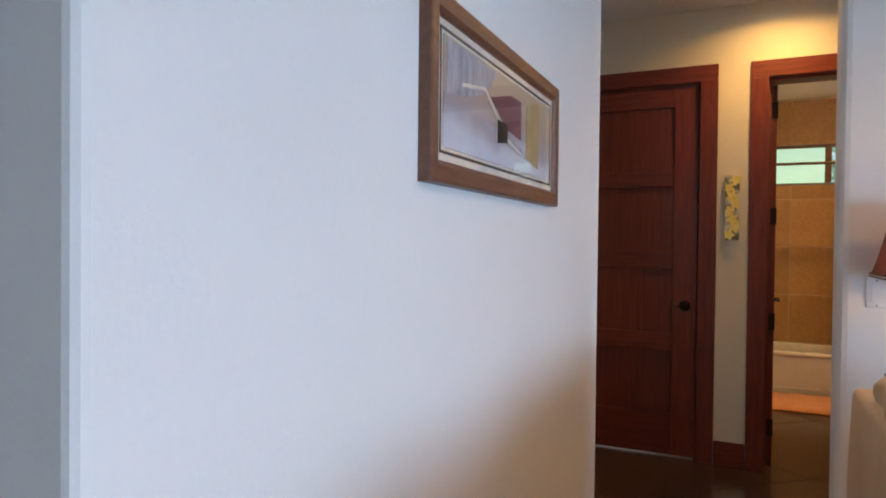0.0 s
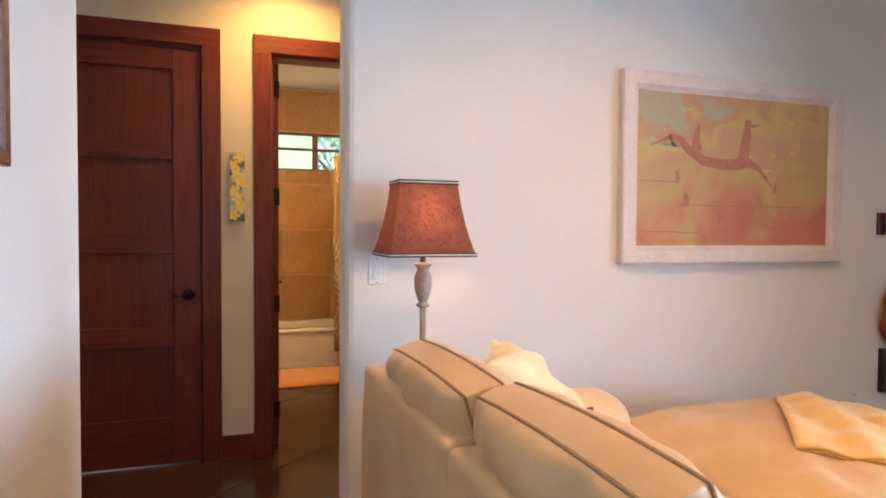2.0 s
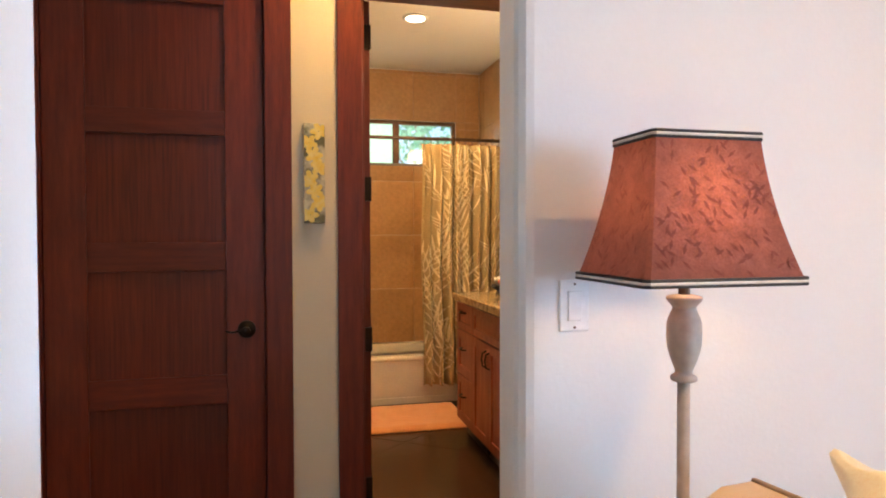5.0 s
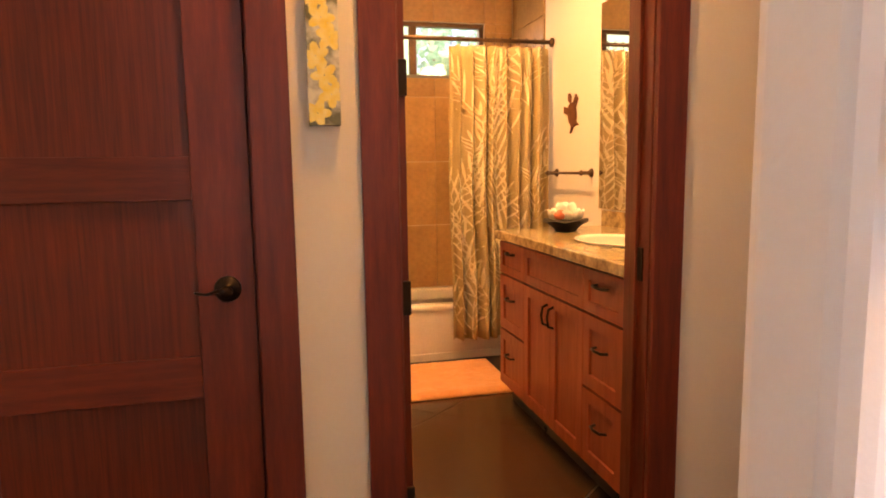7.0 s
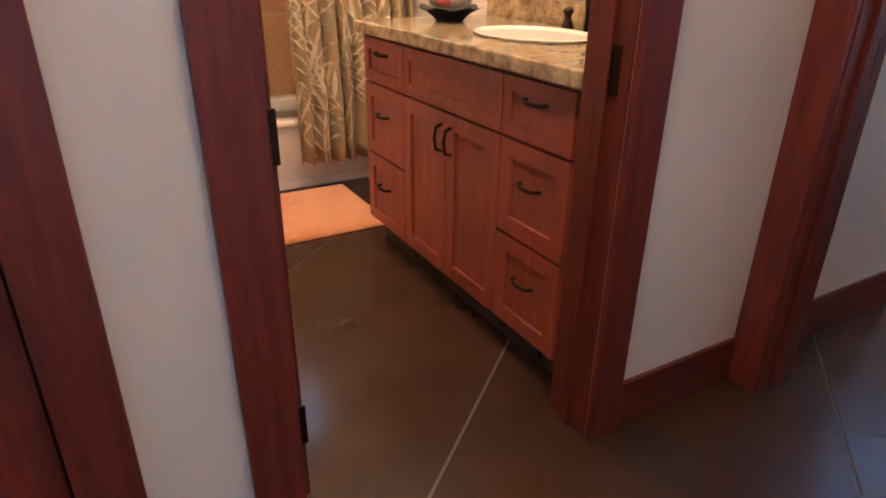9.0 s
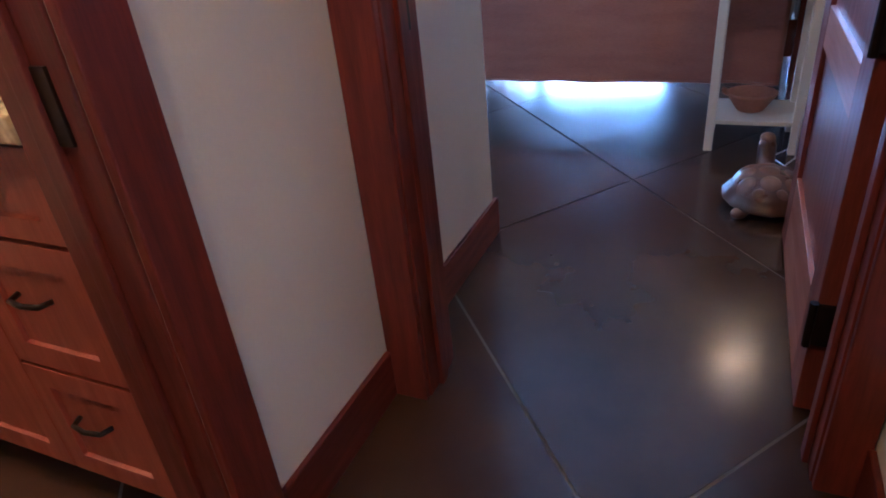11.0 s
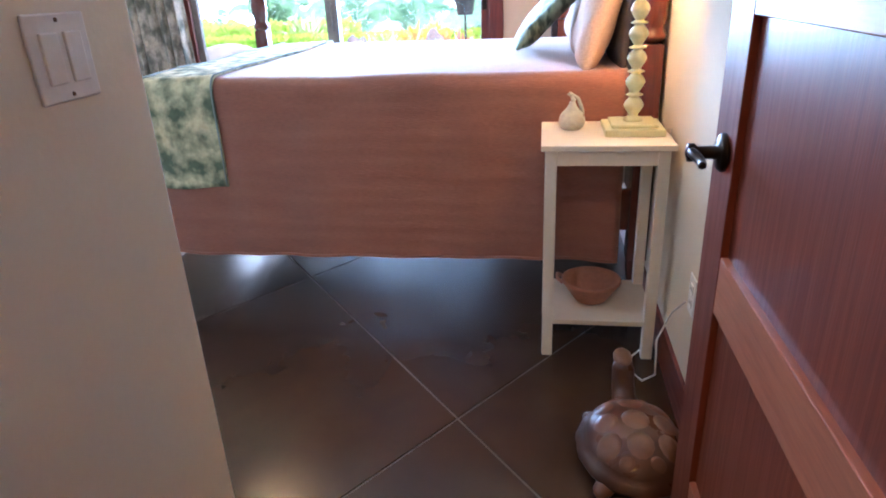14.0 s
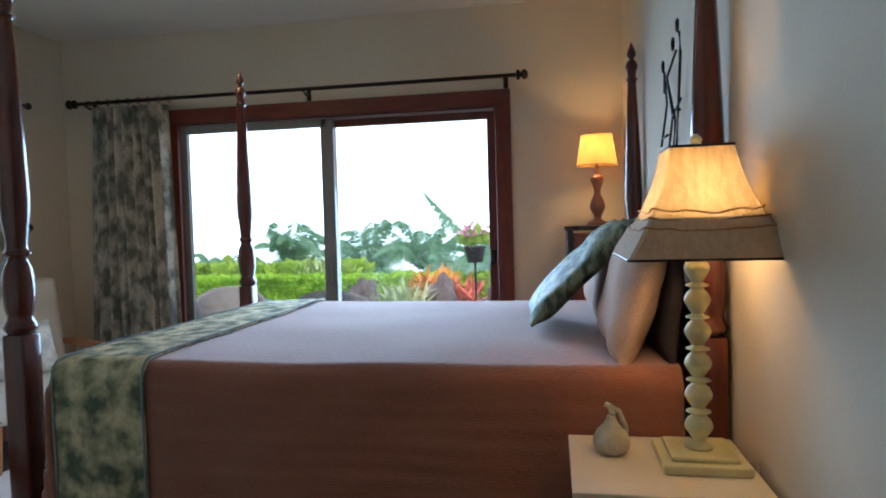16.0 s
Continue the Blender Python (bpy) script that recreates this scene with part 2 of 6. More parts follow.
TERRACOTTA = material("terracotta_clay", (0.40, 0.17, 0.10), (0.30, 0.12, 0.07), 12, 0.6, 0.2)
GLAZED = material("brown_glazed_clay", (0.10, 0.036, 0.019), (0.045, 0.018, 0.011), 9, 0.30, 0.05, fine=30, coat=0.15)
SCUTE = material("tan_glazed_scute", (0.19, 0.085, 0.048), (0.11, 0.048, 0.028), 16, 0.32, 0.05, coat=0.15)
STONEWARE = material("grey_stoneware", (0.62, 0.58, 0.48), (0.30, 0.30, 0.24), 16, 0.3, 0.05)
SHELL_WHITE = material("white_shell", (0.88, 0.84, 0.74), None, 12, 0.35)
SHELL_RED = material("coral_red", (0.80, 0.20, 0.10), None, 12, 0.4)
RUG = material("white_woven_rug", (0.74, 0.70, 0.66), (0.52, 0.48, 0.45), 5, 0.95, 0.8, (0.6, 12, 1), fine=60)
UPHOLSTERY = material("ivory_upholstery", (0.74, 0.66, 0.54), None, 6, 0.85, 0.2, fine=120)
ORANGEWOOD = material("orange_teak", (0.42, 0.16, 0.05), (0.30, 0.10, 0.03), 5, 0.4, 0.1, V)
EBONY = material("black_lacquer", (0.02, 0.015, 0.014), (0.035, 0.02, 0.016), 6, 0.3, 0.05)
ALUMINIUM = material("grey_door_frame", (0.22, 0.22, 0.21), (0.17, 0.17, 0.16), 5, 0.5, 0.05)
CORD = material("white_cord", (0.80, 0.78, 0.74), None, 20, 0.5)
GUITAR = material("red_brown_lacquer", (0.30, 0.07, 0.03), (0.20, 0.04, 0.02), 6, 0.25, 0.05, V, coat=0.5)
GLASS = glass_material("clear_glass", (0.97, 0.985, 0.98), 0.0, 0.94)
# Daylight behind the frosted pane is added as the glass's own glow.
FROSTED = material("glowing_frosted_glass", (0.42, 0.62, 0.50), (0.50, 0.70, 0.58), 3, 0.4, 0.05, glow=((0.45, 0.85, 0.62), 0.6))
MIRROR = bpy.data.materials.new("mirror_silver")
MIRROR.use_nodes = True
for key, value in (("Base Color", (0.92, 0.92, 0.92, 1)), ("Metallic", 1.0), ("Roughness", 0.01)):
    MIRROR.node_tree.nodes["Principled BSDF"].inputs[key].default_value = value
BULB = material("bulb_glow", (1, 0.9, 0.7), None, 5, 0.4, 0, glow=((1, 0.72, 0.38), 42))
DIFFUSER = material("lamp_diffuser", (1, 0.95, 0.85), None, 5, 0.4, 0, glow=((1, 0.82, 0.5), 11))
GRASS = material("lawn", (0.09, 0.17, 0.035), (0.05, 0.11, 0.02), 3, 0.9, 0.6, fine=40)
PATIO = material("patio_stone", (0.34, 0.30, 0.26), (0.27, 0.24, 0.20), 3, 0.8, 0.3)
LEAF = cloth_glow("hedge_leaf", (0.50, 0.76, 0.08), (0.30, 0.56, 0.05), 0.5, 4)
LIME = cloth_glow("lime_leaf", (0.46, 0.64, 0.10), (0.30, 0.50, 0.07), 0.45, 3)
PALM = cloth_glow("palm_leaf", (0.29, 0.52, 0.33), (0.17, 0.37, 0.23), 0.5, 3)
BARK = material("palm_bark", (0.22, 0.17, 0.12), (0.14, 0.11, 0.08), 6, 0.9, 0.6)
ROCK = material("lava_rock", (0.16, 0.14, 0.14), (0.09, 0.08, 0.08), 5, 0.9, 1.0, fine=18)
CROTON = material("croton_leaf", (0.80, 0.24, 0.03), (0.85, 0.50, 0.05), 8, 0.5, 0.1)
PALE_LEAF = material("pale_leaf", (0.55, 0.62, 0.36), (0.38, 0.50, 0.22), 6, 0.5)
PINK = material("pink_petal", (0.75, 0.22, 0.42), (0.85, 0.45, 0.6), 9, 0.6)
WICKER = material("grey_wicker", (0.26, 0.24, 0.23), (0.17, 0.16, 0.155), 12, 0.8, 0.8, fine=90)
# Glowing sheet in place of the washed-out sky, tinted blue for reflections.
HAZE = material("sky_glow", (0.9, 0.95, 1.0), None, 0.01, 0.9, 0, glow=((0.62, 0.83, 1.0), 3.2))
# Distant haze is put into the pale base colour of the water.
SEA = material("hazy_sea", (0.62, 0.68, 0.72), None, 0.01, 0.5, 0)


# ---- builders ----
def link(name, bm, mat, parent=None, label="", smooth=False):
    me = bpy.data.meshes.new(name)
    bm.normal_update()
    bm.to_mesh(me)
    bm.free()
    me.materials.append(mat)
    if smooth:
        me.polygons.foreach_set("use_smooth", [True] * len(me.polygons))
    ob = new(name, me)
    if parent:
        ob.parent = parent
    return tagged(ob, label)


def part(name, bm, mat, parent, label="", smooth=False):
    return link(name, bm, mat, parent, label, smooth)


def thing(name, label, category, at=(0, 0, 0), group=""):
    """An empty at the thing's base; its parts are built in the empty's own space."""
    ob = new(name)
    ob.empty_display_size = 0.1
    ob.matrix_world = at if isinstance(at, Matrix) else Matrix.Translation(at)
    return tagged(ob, label, category, group)


def structure(name, bm, mat, label="", category="", smooth=False):
    return tagged(link(name, bm, mat, smooth=smooth), label or name.replace("_", " "), category or name.split("_")[0], kind="structure")


def box(x0, x1, y0, y1, z0, z1, bevel=0.0, seg=2, bm=None, vertical=False):
    own = bmesh.new()
    bmesh.ops.create_cube(own, size=1, matrix=Matrix.Translation(((x0 + x1) / 2, (y0 + y1) / 2, (z0 + z1) / 2)) @ Matrix.Diagonal((x1 - x0, y1 - y0, z1 - z0, 1)))
    if bevel:
        edges = [e for e in own.edges if not vertical or abs(e.verts[0].co.z - e.verts[1].co.z) > 0.01]
        bmesh.ops.bevel(own, geom=edges, offset=bevel, segments=seg, affect="EDGES", profile=0.5)
    if bm is None:
        return own
    return merge(bm, own)


def merge(bm, other):
    me = bpy.data.meshes.new("tmp")
    other.to_mesh(me)
    other.free()
    bm.from_mesh(me)
    bpy.data.meshes.remove(me)
    return bm


def lathe(profile, x=0, y=0, z=0, seg=24, bm=None, flute=0.0, square=False):
    """Turned shape from (radius, height) pairs."""
    bm = bm or bmesh.new()
    rings = []
    for r, h in profile:
        ring = []
        for i in range(seg):
            a = 2 * math.pi * i / seg + (math.pi / seg if square else 0)
            rr = max(r, 0.0004) * (1 + flute * math.cos(a * 8))
            ring.append(bm.verts.new((x + rr * math.cos(a), y + rr * math.sin(a), z + h)))
        rings.append(ring)
    for a, b in zip(rings, rings[1:]):
        for i in range(seg):
            bm.faces.new((a[i], a[(i + 1) % seg], b[(i + 1) % seg], b[i]))
    bm.faces.new(list(reversed(rings[0])))
    bm.faces.new(rings[-1])
    return bm


def smooth_profile(points, steps=4):
    """Catmull-Rom through (radius, height) pairs."""
    out = []
    p = [points[0], *points, points[-1]]
    for i in range(1, len(p) - 2):
        for k in range(steps):
            t = k / steps
            out.append(tuple(0.5 * (2 * p[i][j] + (p[i + 1][j] - p[i - 1][j]) * t + (2 * p[i - 1][j] - 5 * p[i][j] + 4 * p[i + 1][j] - p[i + 2][j]) * t * t
                                    + (3 * p[i][j] - p[i - 1][j] - 3 * p[i + 1][j] + p[i + 2][j]) * t ** 3) for j in (0, 1)))
    return out + [points[-1]]


def tube(points, r, seg=8, bm=None, closed=False, taper=None):
    bm = bm or bmesh.new()
    pts = [Vector(p) for p in points]
    rings, n = [], len(pts)
    for i, p in enumerate(pts):
        d = (pts[(i + 1) % n] - pts[i - 1]) if closed else pts[min(i + 1, n - 1)] - pts[max(i - 1, 0)]
        d.normalize()
        u = d.cross(Vector((0, 0, 1)))
        if u.length < 0.05:
            u = d.cross(Vector((0, 1, 0)))
        u.normalize()
        w = d.cross(u)
        rr = r * (taper[i] if taper else 1)
        rings.append([bm.verts.new(p + rr * (u * math.cos(2 * math.pi * k / seg) + w * math.sin(2 * math.pi * k / seg))) for k in range(seg)])
    pairs = list(zip(rings, rings[1:])) + ([(rings[-1], rings[0])] if closed else [])
    for a, b in pairs:
        for k in range(seg):
            bm.faces.new((a[k], a[(k + 1) % seg], b[(k + 1) % seg], b[k]))
    if not closed:
        bm.faces.new(rings[0])
        bm.faces.new(list(reversed(rings[-1])))
    bmesh.ops.recalc_face_normals(bm, faces=bm.faces)
    return bm


def sheet(f, nu, nv, thick=0.0):
    """A grid surface from f(u, v), u and v from 0 to 1, with cloth thickness."""
    bm = bmesh.new()
    g = [[bm.verts.new(f(i / nu, j / nv)) for j in range(nv + 1)] for i in range(nu + 1)]
    for i in range(nu):
        for j in range(nv):
            bm.faces.new((g[i][j], g[i + 1][j], g[i + 1][j + 1], g[i][j + 1]))
    if thick:
        bm.normal_update()
        back = [[bm.verts.new(v.co - v.normal * thick) for v in row] for row in g]
        for i in range(nu):
            for j in range(nv):
                bm.faces.new((back[i][j], back[i][j + 1], back[i + 1][j + 1], back[i + 1][j]))
        rim = [(i, 0) for i in range(nu)] + [(nu, j) for j in range(nv)] + [(i, nv) for i in range(nu, 0, -1)] + [(0, j) for j in range(nv, 0, -1)]
        for (i, j), (p, q) in zip(rim, rim[1:] + rim[:1]):
            bm.faces.new((g[p][q], g[i][j], back[i][j], back[p][q]))
    bmesh.ops.recalc_face_normals(bm, faces=bm.faces)
    return bm


def cushion(a, b, t, edge, m=None, n=16, wrinkle=0.006, pinch=0.05, seed=0.0, power=0.5, rounding=0.0, bulge=0.0):
    """A stuffed cushion: half sizes a, b; half thickness t in the middle and edge at the rim."""
    bm = bmesh.new()
    m = m or Matrix()

    def at(i, j, side):
        u, v = 2 * i / n - 1, 2 * j / n - 1
        uu, vv = math.sin(u * math.pi / 2), math.sin(v * math.pi / 2)
        puff = ((1 - uu ** 4) * (1 - vv ** 4)) ** power
        x = a * uu * (1 - pinch * (1 - vv * vv))
        y = b * vv * (1 - pinch * (1 - uu * uu))
        w = wrinkle * noise.noise((x * 9 + seed, y * 9, side * 3 + seed))
        x, y = x * math.sqrt(1 - rounding * vv * vv), y * math.sqrt(1 - rounding * uu * uu)
        return m @ Vector((x, y, side * (edge + (t - edge) * puff) + w * min(1, 3 * puff)))

    top = [[bm.verts.new(at(i, j, 1)) for j in range(n + 1)] for i in range(n + 1)]
    low = [[bm.verts.new(at(i, j, -1)) for j in range(n + 1)] for i in range(n + 1)]
    for i in range(n):
        for j in range(n):
            bm.faces.new((top[i][j], top[i + 1][j], top[i + 1][j + 1], top[i][j + 1]))
            bm.faces.new((low[i][j], low[i][j + 1], low[i + 1][j + 1], low[i + 1][j]))
    rim = [(i, 0) for i in range(n)] + [(n, j) for j in range(n)] + [(i, n) for i in range(n, 0, -1)] + [(0, j) for j in range(n, 0, -1)]
    centre = m.translation
    mid = []
    for i, j in rim:
        v = (top[i][j].co + low[i][j].co) / 2
        mid.append(bm.verts.new(v + (v - centre).normalized() * bulge))
    for k, (i, j) in enumerate(rim):
        e = (k + 1) % len(rim)
        p, q = rim[e]
        bm.faces.new((low[i][j], low[p][q], mid[e], mid[k]))
        bm.faces.new((mid[k], mid[e], top[p][q], top[i][j]))
    bmesh.ops.recalc_face_normals(bm, faces=bm.faces)
    return bm, [top[i][j].co.copy() for i, j in rim], [low[i][j].co.copy() for i, j in rim]


def blades(rows, name, mat, parent=None, label=""):
    """Many thin leaf quads as one mesh; rows of four corners."""
    verts, faces = [], []
    for quad in rows:
        k = len(verts)
        verts.extend(quad)
        faces.append(tuple(range(k, k + len(quad))))
    me = bpy.data.meshes.new(name)
    me.from_pydata([tuple(v) for v in verts], [], faces)
    me.materials.append(mat)
    ob = new(name, me)
    if parent:
        ob.parent = parent
    return tagged(ob, label)


# ---- large structure ----
H = 2.70


def wall(name, label, *boxes, bevel=0.0, paint=None):
    bm = bmesh.new()
    for b in boxes:
        box(*b, bevel=bevel, seg=3, bm=bm, vertical=True)
    return structure(name, bm, paint or PLASTER, label, "wall")


wall("wall_living_west", "white plaster wall with a rounded end", (-0.598, -0.458, 0.708, 3.225, 0, H), bevel=0.018)
wall("wall_hall_south", "white plaster hallway wall", (-1.60, -0.598, 3.085, 3.225, 0, H), paint=CREAM_WALL)
wall("wall_painting", "white plaster wall behind sofa and bed", (0.472, 6.34, 3.205, 3.365, 0, H), bevel=0.035)
wall("wall_doors", "cream plaster wall round two hallway doors",
     (-1.60, -0.868, 4.40, 4.54, 0, H), (-0.868, -0.084, 4.40, 4.54, 2.29, H), (-0.084, 0.258, 4.40, 4.54, 0, H),
     (0.258, 1.012, 4.40, 4.54, 2.28, H), (1.012, 1.72, 4.40, 4.54, 0, H), paint=CREAM_WALL)
wall("wall_hall_west", "cream plaster end wall of the hallway", (-1.74, -1.60, 3.085, 4.54, 0, H), paint=CREAM_WALL)
wall("wall_bedroom_door", "cream plaster wall over the bedroom door",
     (1.58, 1.72, 4.312, 4.40, 0, H), (1.58, 1.72, 3.438, 4.312, 2.28, H), (1.58, 1.72, 3.365, 3.438, 0, H), paint=CREAM_WALL)
wall("wall_bedroom_entry", "cream plaster wall with a light switch", (1.72, 2.455, 4.427, 4.567, 0, H), bevel=0.012, paint=CREAM_WALL)
wall("wall_headboard", "beige painted face behind the bed", (1.72, 6.20, 3.362, 3.368, 0, H), paint=BEIGE_WALL)
wall("wall_bedroom_west", "plain plaster bedroom wall", (2.315, 2.455, 4.567, 7.44, 0, H), paint=BEIGE_WALL)
wall("wall_bedroom_north", "plain plaster bedroom wall with a window",
     (2.455, 4.5, 7.30, 7.44, 0, H), (4.5, 5.52, 7.30, 7.44, 0, 0.85), (4.5, 5.52, 7.30, 7.44, 2.05, H), (5.52, 6.34, 7.30, 7.44, 0, H), paint=BEIGE_WALL)
wall("wall_bedroom_east", "beige plaster wall round the sliding door",
     (6.20, 6.34, 3.365, 4.15, 0, H), (6.20, 6.34, 4.15, 6.44, 2.075, H), (6.20, 6.34, 6.44, 7.30, 0, H), paint=BEIGE_WALL)
wall("wall_bath_east", "warm cream bathroom wall", (1.645, 1.80, 4.54, 7.44, 0, H))
wall("wall_bath_west", "warm cream bathroom wall", (-0.02, 0.12, 4.54, 7.44, 0, H))
wall("wall_bath_north", "bathroom back wall with a high window",
     (0.12, 0.36, 7.30, 7.44, 0, H), (0.36, 1.42, 7.30, 7.44, 0, 1.875), (0.36, 1.42, 7.30, 7.44, 2.265, H), (1.42, 1.645, 7.30, 7.44, 0, H))
wall("wall_closet", "plain closet wall", (-1.60, -0.02, 5.2, 5.3, 0, H))
wall("wall_living_east", "unseen plain living room wall with a wide window",
     (5.5, 5.64, -2.5, -1.5, 0, H), (5.5, 5.64, -1.5, 2.1, 0, 0.3), (5.5, 5.64, -1.5, 2.1, 2.4, H), (5.5, 5.64, 2.1, 3.205, 0, H))
wall("wall_living_south", "unseen plain living room wall", (-2.2, 5.64, -2.64, -2.5, 0, H))
wall("wall_living_far_west", "unseen plain living room wall", (-2.34, -2.2, -2.64, 3.225, 0, H))
wall("wall_living_north_west", "unseen plain living room wall", (-2.2, -1.74, 3.085, 3.225, 0, H))
structure("ceiling", box(-2.34, 6.34, -2.64, 7.69, H, H + 0.1), CEILING, "smooth pale ceiling", "ceiling")
floor = structure("floor", box(-2.34, 6.34, -2.64, 7.69, -0.12, -0.004), JOINT, "brown stained concrete floor with diagonal joints", "floor")


def casing_set(name, label, axis, wall_face, lo, hi, top, side, width=0.096, more=0.0):
    """Flat boards round an opening: two legs and a head. axis: along which the opening runs."""
    root = thing(name, label, "door casing")
    tagged(root, kind="structure")
    t0, t1 = sorted((wall_face, wall_face + side * 0.02))

    def board(tag, a0, a1, z0, z1, mat):
        b = (a0, a1, t0, t1, z0, z1) if axis == "x" else (t0, t1, a0, a1, z0, z1)
        part(tag, box(*b, bevel=0.003), mat, root)

    board("casing_leg", lo - width, lo, 0, top, WOODS["v"])
    board("casing_leg", hi, hi + width + more, 0, top, WOODS["v"])
    board("casing_head", lo - width, hi + width + more, top, top + width, WOODS[axis])
    return root


def jamb_set(name, axis, f0, f1, lo, hi, top, stop):
    """Lining of an opening through a wall with its door stop."""
    root = thing(name, "mahogany door jamb lining", "door jamb")
    tagged(root, kind="structure")

    def board(tag, a0, a1, d0, d1, z0, z1, mat):
        b = (a0, a1, d0, d1, z0, z1) if axis == "x" else (d0, d1, a0, a1, z0, z1)
        part(tag, box(*b, bevel=0.002), mat, root)

    for a0, a1, s0, s1 in ((lo - 0.018, lo + 0.004, lo + 0.004, lo + 0.016), (hi - 0.004, hi + 0.018, hi - 0.016, hi - 0.004)):
        board("jamb_side", a0, a1, f0 + 0.001, f1 - 0.001, 0, top, WOODS["v"])
        board("door_stop", s0, s1, stop, stop + 0.035, 0, top - 0.018, WOODS["v"])
    board("jamb_head", lo + 0.004, hi - 0.004, f0 + 0.001, f1 - 0.001, top - 0.018, top + 0.004, WOODS[axis])
    return root


casing_set("closet_casing", "dark mahogany casing round the closet door", "x", 4.40, -0.858, -0.094, 2.272, -1)
casing_set("bathroom_casing", "dark mahogany casing round the bathroom doorway", "x", 4.40, 0.270, 1.010, 2.266, -1)
casing_set("bedroom_casing", "dark mahogany casing round the bedroom doorway", "y", 1.58, 3.448, 4.302, 2.266, -1, 0.08, 0.0165)
casing_set("bedroom_inner_casing", "dark mahogany casing inside the bedroom doorway", "y", 1.72, 3.448, 4.302, 2.266, 1, 0.08)
jamb_set("bathroom_jamb", "x", 4.40, 4.54, 0.270, 1.010, 2.266, 4.455)
jamb_set("closet_jamb", "x", 4.40, 4.54, -0.858, -0.094, 2.272, 4.462)
jamb_set("bedroom_jamb", "y", 1.58, 1.72, 3.448, 4.302, 2.266, 1.63)


def baseboard(name, x0, x1, y0, y1):
    mat = WOODS["x"] if x1 - x0 > y1 - y0 else WOODS["y"]
    return structure(name, box(x0, x1, y0, y1, 0, 0.14, bevel=0.004), mat, "mahogany baseboard along the wall", "baseboard")


baseboard("baseboard_between_doors", 0.004, 0.172, 4.386, 4.40)
baseboard("baseboard_hall", 1.107, 1.56, 4.386, 4.40)
baseboard("baseboard_hall_south", 0.43, 1.56, 3.365, 3.379)
baseboard("baseboard_entry", 1.74, 2.455, 4.413, 4.427)
baseboard("baseboard_entry_end", 2.455, 2.469, 4.413, 7.30)
baseboard("baseboard_headboard", 1.74, 6.2, 3.365, 3.379)
baseboard("baseboard_bedroom_north", 2.469, 6.2, 7.286, 7.30)
baseboard("baseboard_bedroom_east", 6.186, 6.20, 3.379, 4.05)


def panel_door(name, label, w, h, m, lever, woods, hinges=()):
    """Shaker door with four flat panels. Local: x across from the hinge, y through the leaf, z up."""
    root = thing(name, label, "door", m)
    t, st = 0.044, 0.137 if w < 0.8 else 0.122
    rails = ((0.012, 0.264), (0.652, 0.76), (1.153, 1.259), (1.655, 1.746), (2.139, h))
    part("stile", box(0, st, 0, t, 0.012, h, bevel=0.002), woods[0], root)
    part("stile", box(w - st, w, 0, t, 0.012, h, bevel=0.002), woods[0], root)
    for z0, z1 in rails:
        part("rail", box(st + 0.0005, w - st - 0.0005, 0.0005, t - 0.0005, z0, z1, bevel=0.002), woods[1], root)
    for (a, z0), (z1, b) in zip(rails, rails[1:]):
        part("door_panel", box(st - 0.006, w - st + 0.006, 0.013, t - 0.013, z0 - 0.006, z1 + 0.006), woods[2], root)
    for side in (0, 1):
        y, s = (t, 1) if side else (0, -1)
        hand = part("door_handle", lathe([(0.033, 0), (0.033, 0.006), (0.028, 0.011), (0.012, 0.013), (0.011, 0.045), (0.016, 0.05), (0.016, 0.06), (0.004, 0.064)], seg=20), BRONZE, root, "oiled bronze lever handle", True)
        hand.matrix_local = pose(w - 0.065, y, 0.93, -90 * s)
        if lever:
            pts = [(w - 0.065 - (0.012 if lever == "curved" else 0.009) * k, y + s * (0.052 + 0.004 * math.sin(k)), 0.93 + 0.004 * math.sin(k * 0.9)) for k in range(9)]
            part("lever", tube(pts, 0.009 if lever == "curved" else 0.0045, 8, taper=[1, 1, 1, 0.95, 0.9, 0.85, 0.8, 0.75, 0.6]), BRONZE, root, "curved bronze lever", True)
    for z in hinges:
        hinge = box(-0.012, 0.0, -0.004, t + 0.004, z - 0.05, z + 0.05, bevel=0.002)
        lathe([(0.009, -0.055), (0.009, 0.055)], -0.008, t + 0.006, z, 10, hinge)
        part("hinge", hinge, BRONZE, root, "black butt hinge")
    return root


tagged(panel_door("closet_door", "closed mahogany closet door with four flat panels", 0.748, 2.262, pose(-0.850, 4.408, 0), "slim", (WOODS["v"], WOODS["x"], PANEL)), kind="structure")
tagged(panel_door("bedroom_door", "open mahogany bedroom door against the wall", 0.87, 2.25, pose(1.785, 3.431, 0), "curved", (STILE, RAIL, DOOR_PANEL), hinges=(0.25, 0.86, 1.95)), kind="structure")
tagged(panel_door("bathroom_door", "open mahogany bathroom door swung inward", 0.715, 2.25, pose(0.320, 4.548, 0, 0, 0, 90), "curved", (WOODS["v"], WOODS["x"], PANEL), hinges=(0.22, 0.85, 1.475, 2.1)), kind="structure")
for z in (0.22, 0.85, 1.475, 2.1):
    tagged(link("jamb_hinge", box(0.274, 0.281, 4.475, 4.54, z - 0.05, z + 0.05, bevel=0.001), BRONZE), "black hinge leaf on the bathroom jamb", "hinge", kind="structure")
tagged(link("strike_plate", box(1.001, 1.007, 4.43, 4.475, 0.88, 0.98, bevel=0.001), BRONZE), "black strike plate on the bathroom jamb", "strike plate", kind="structure")
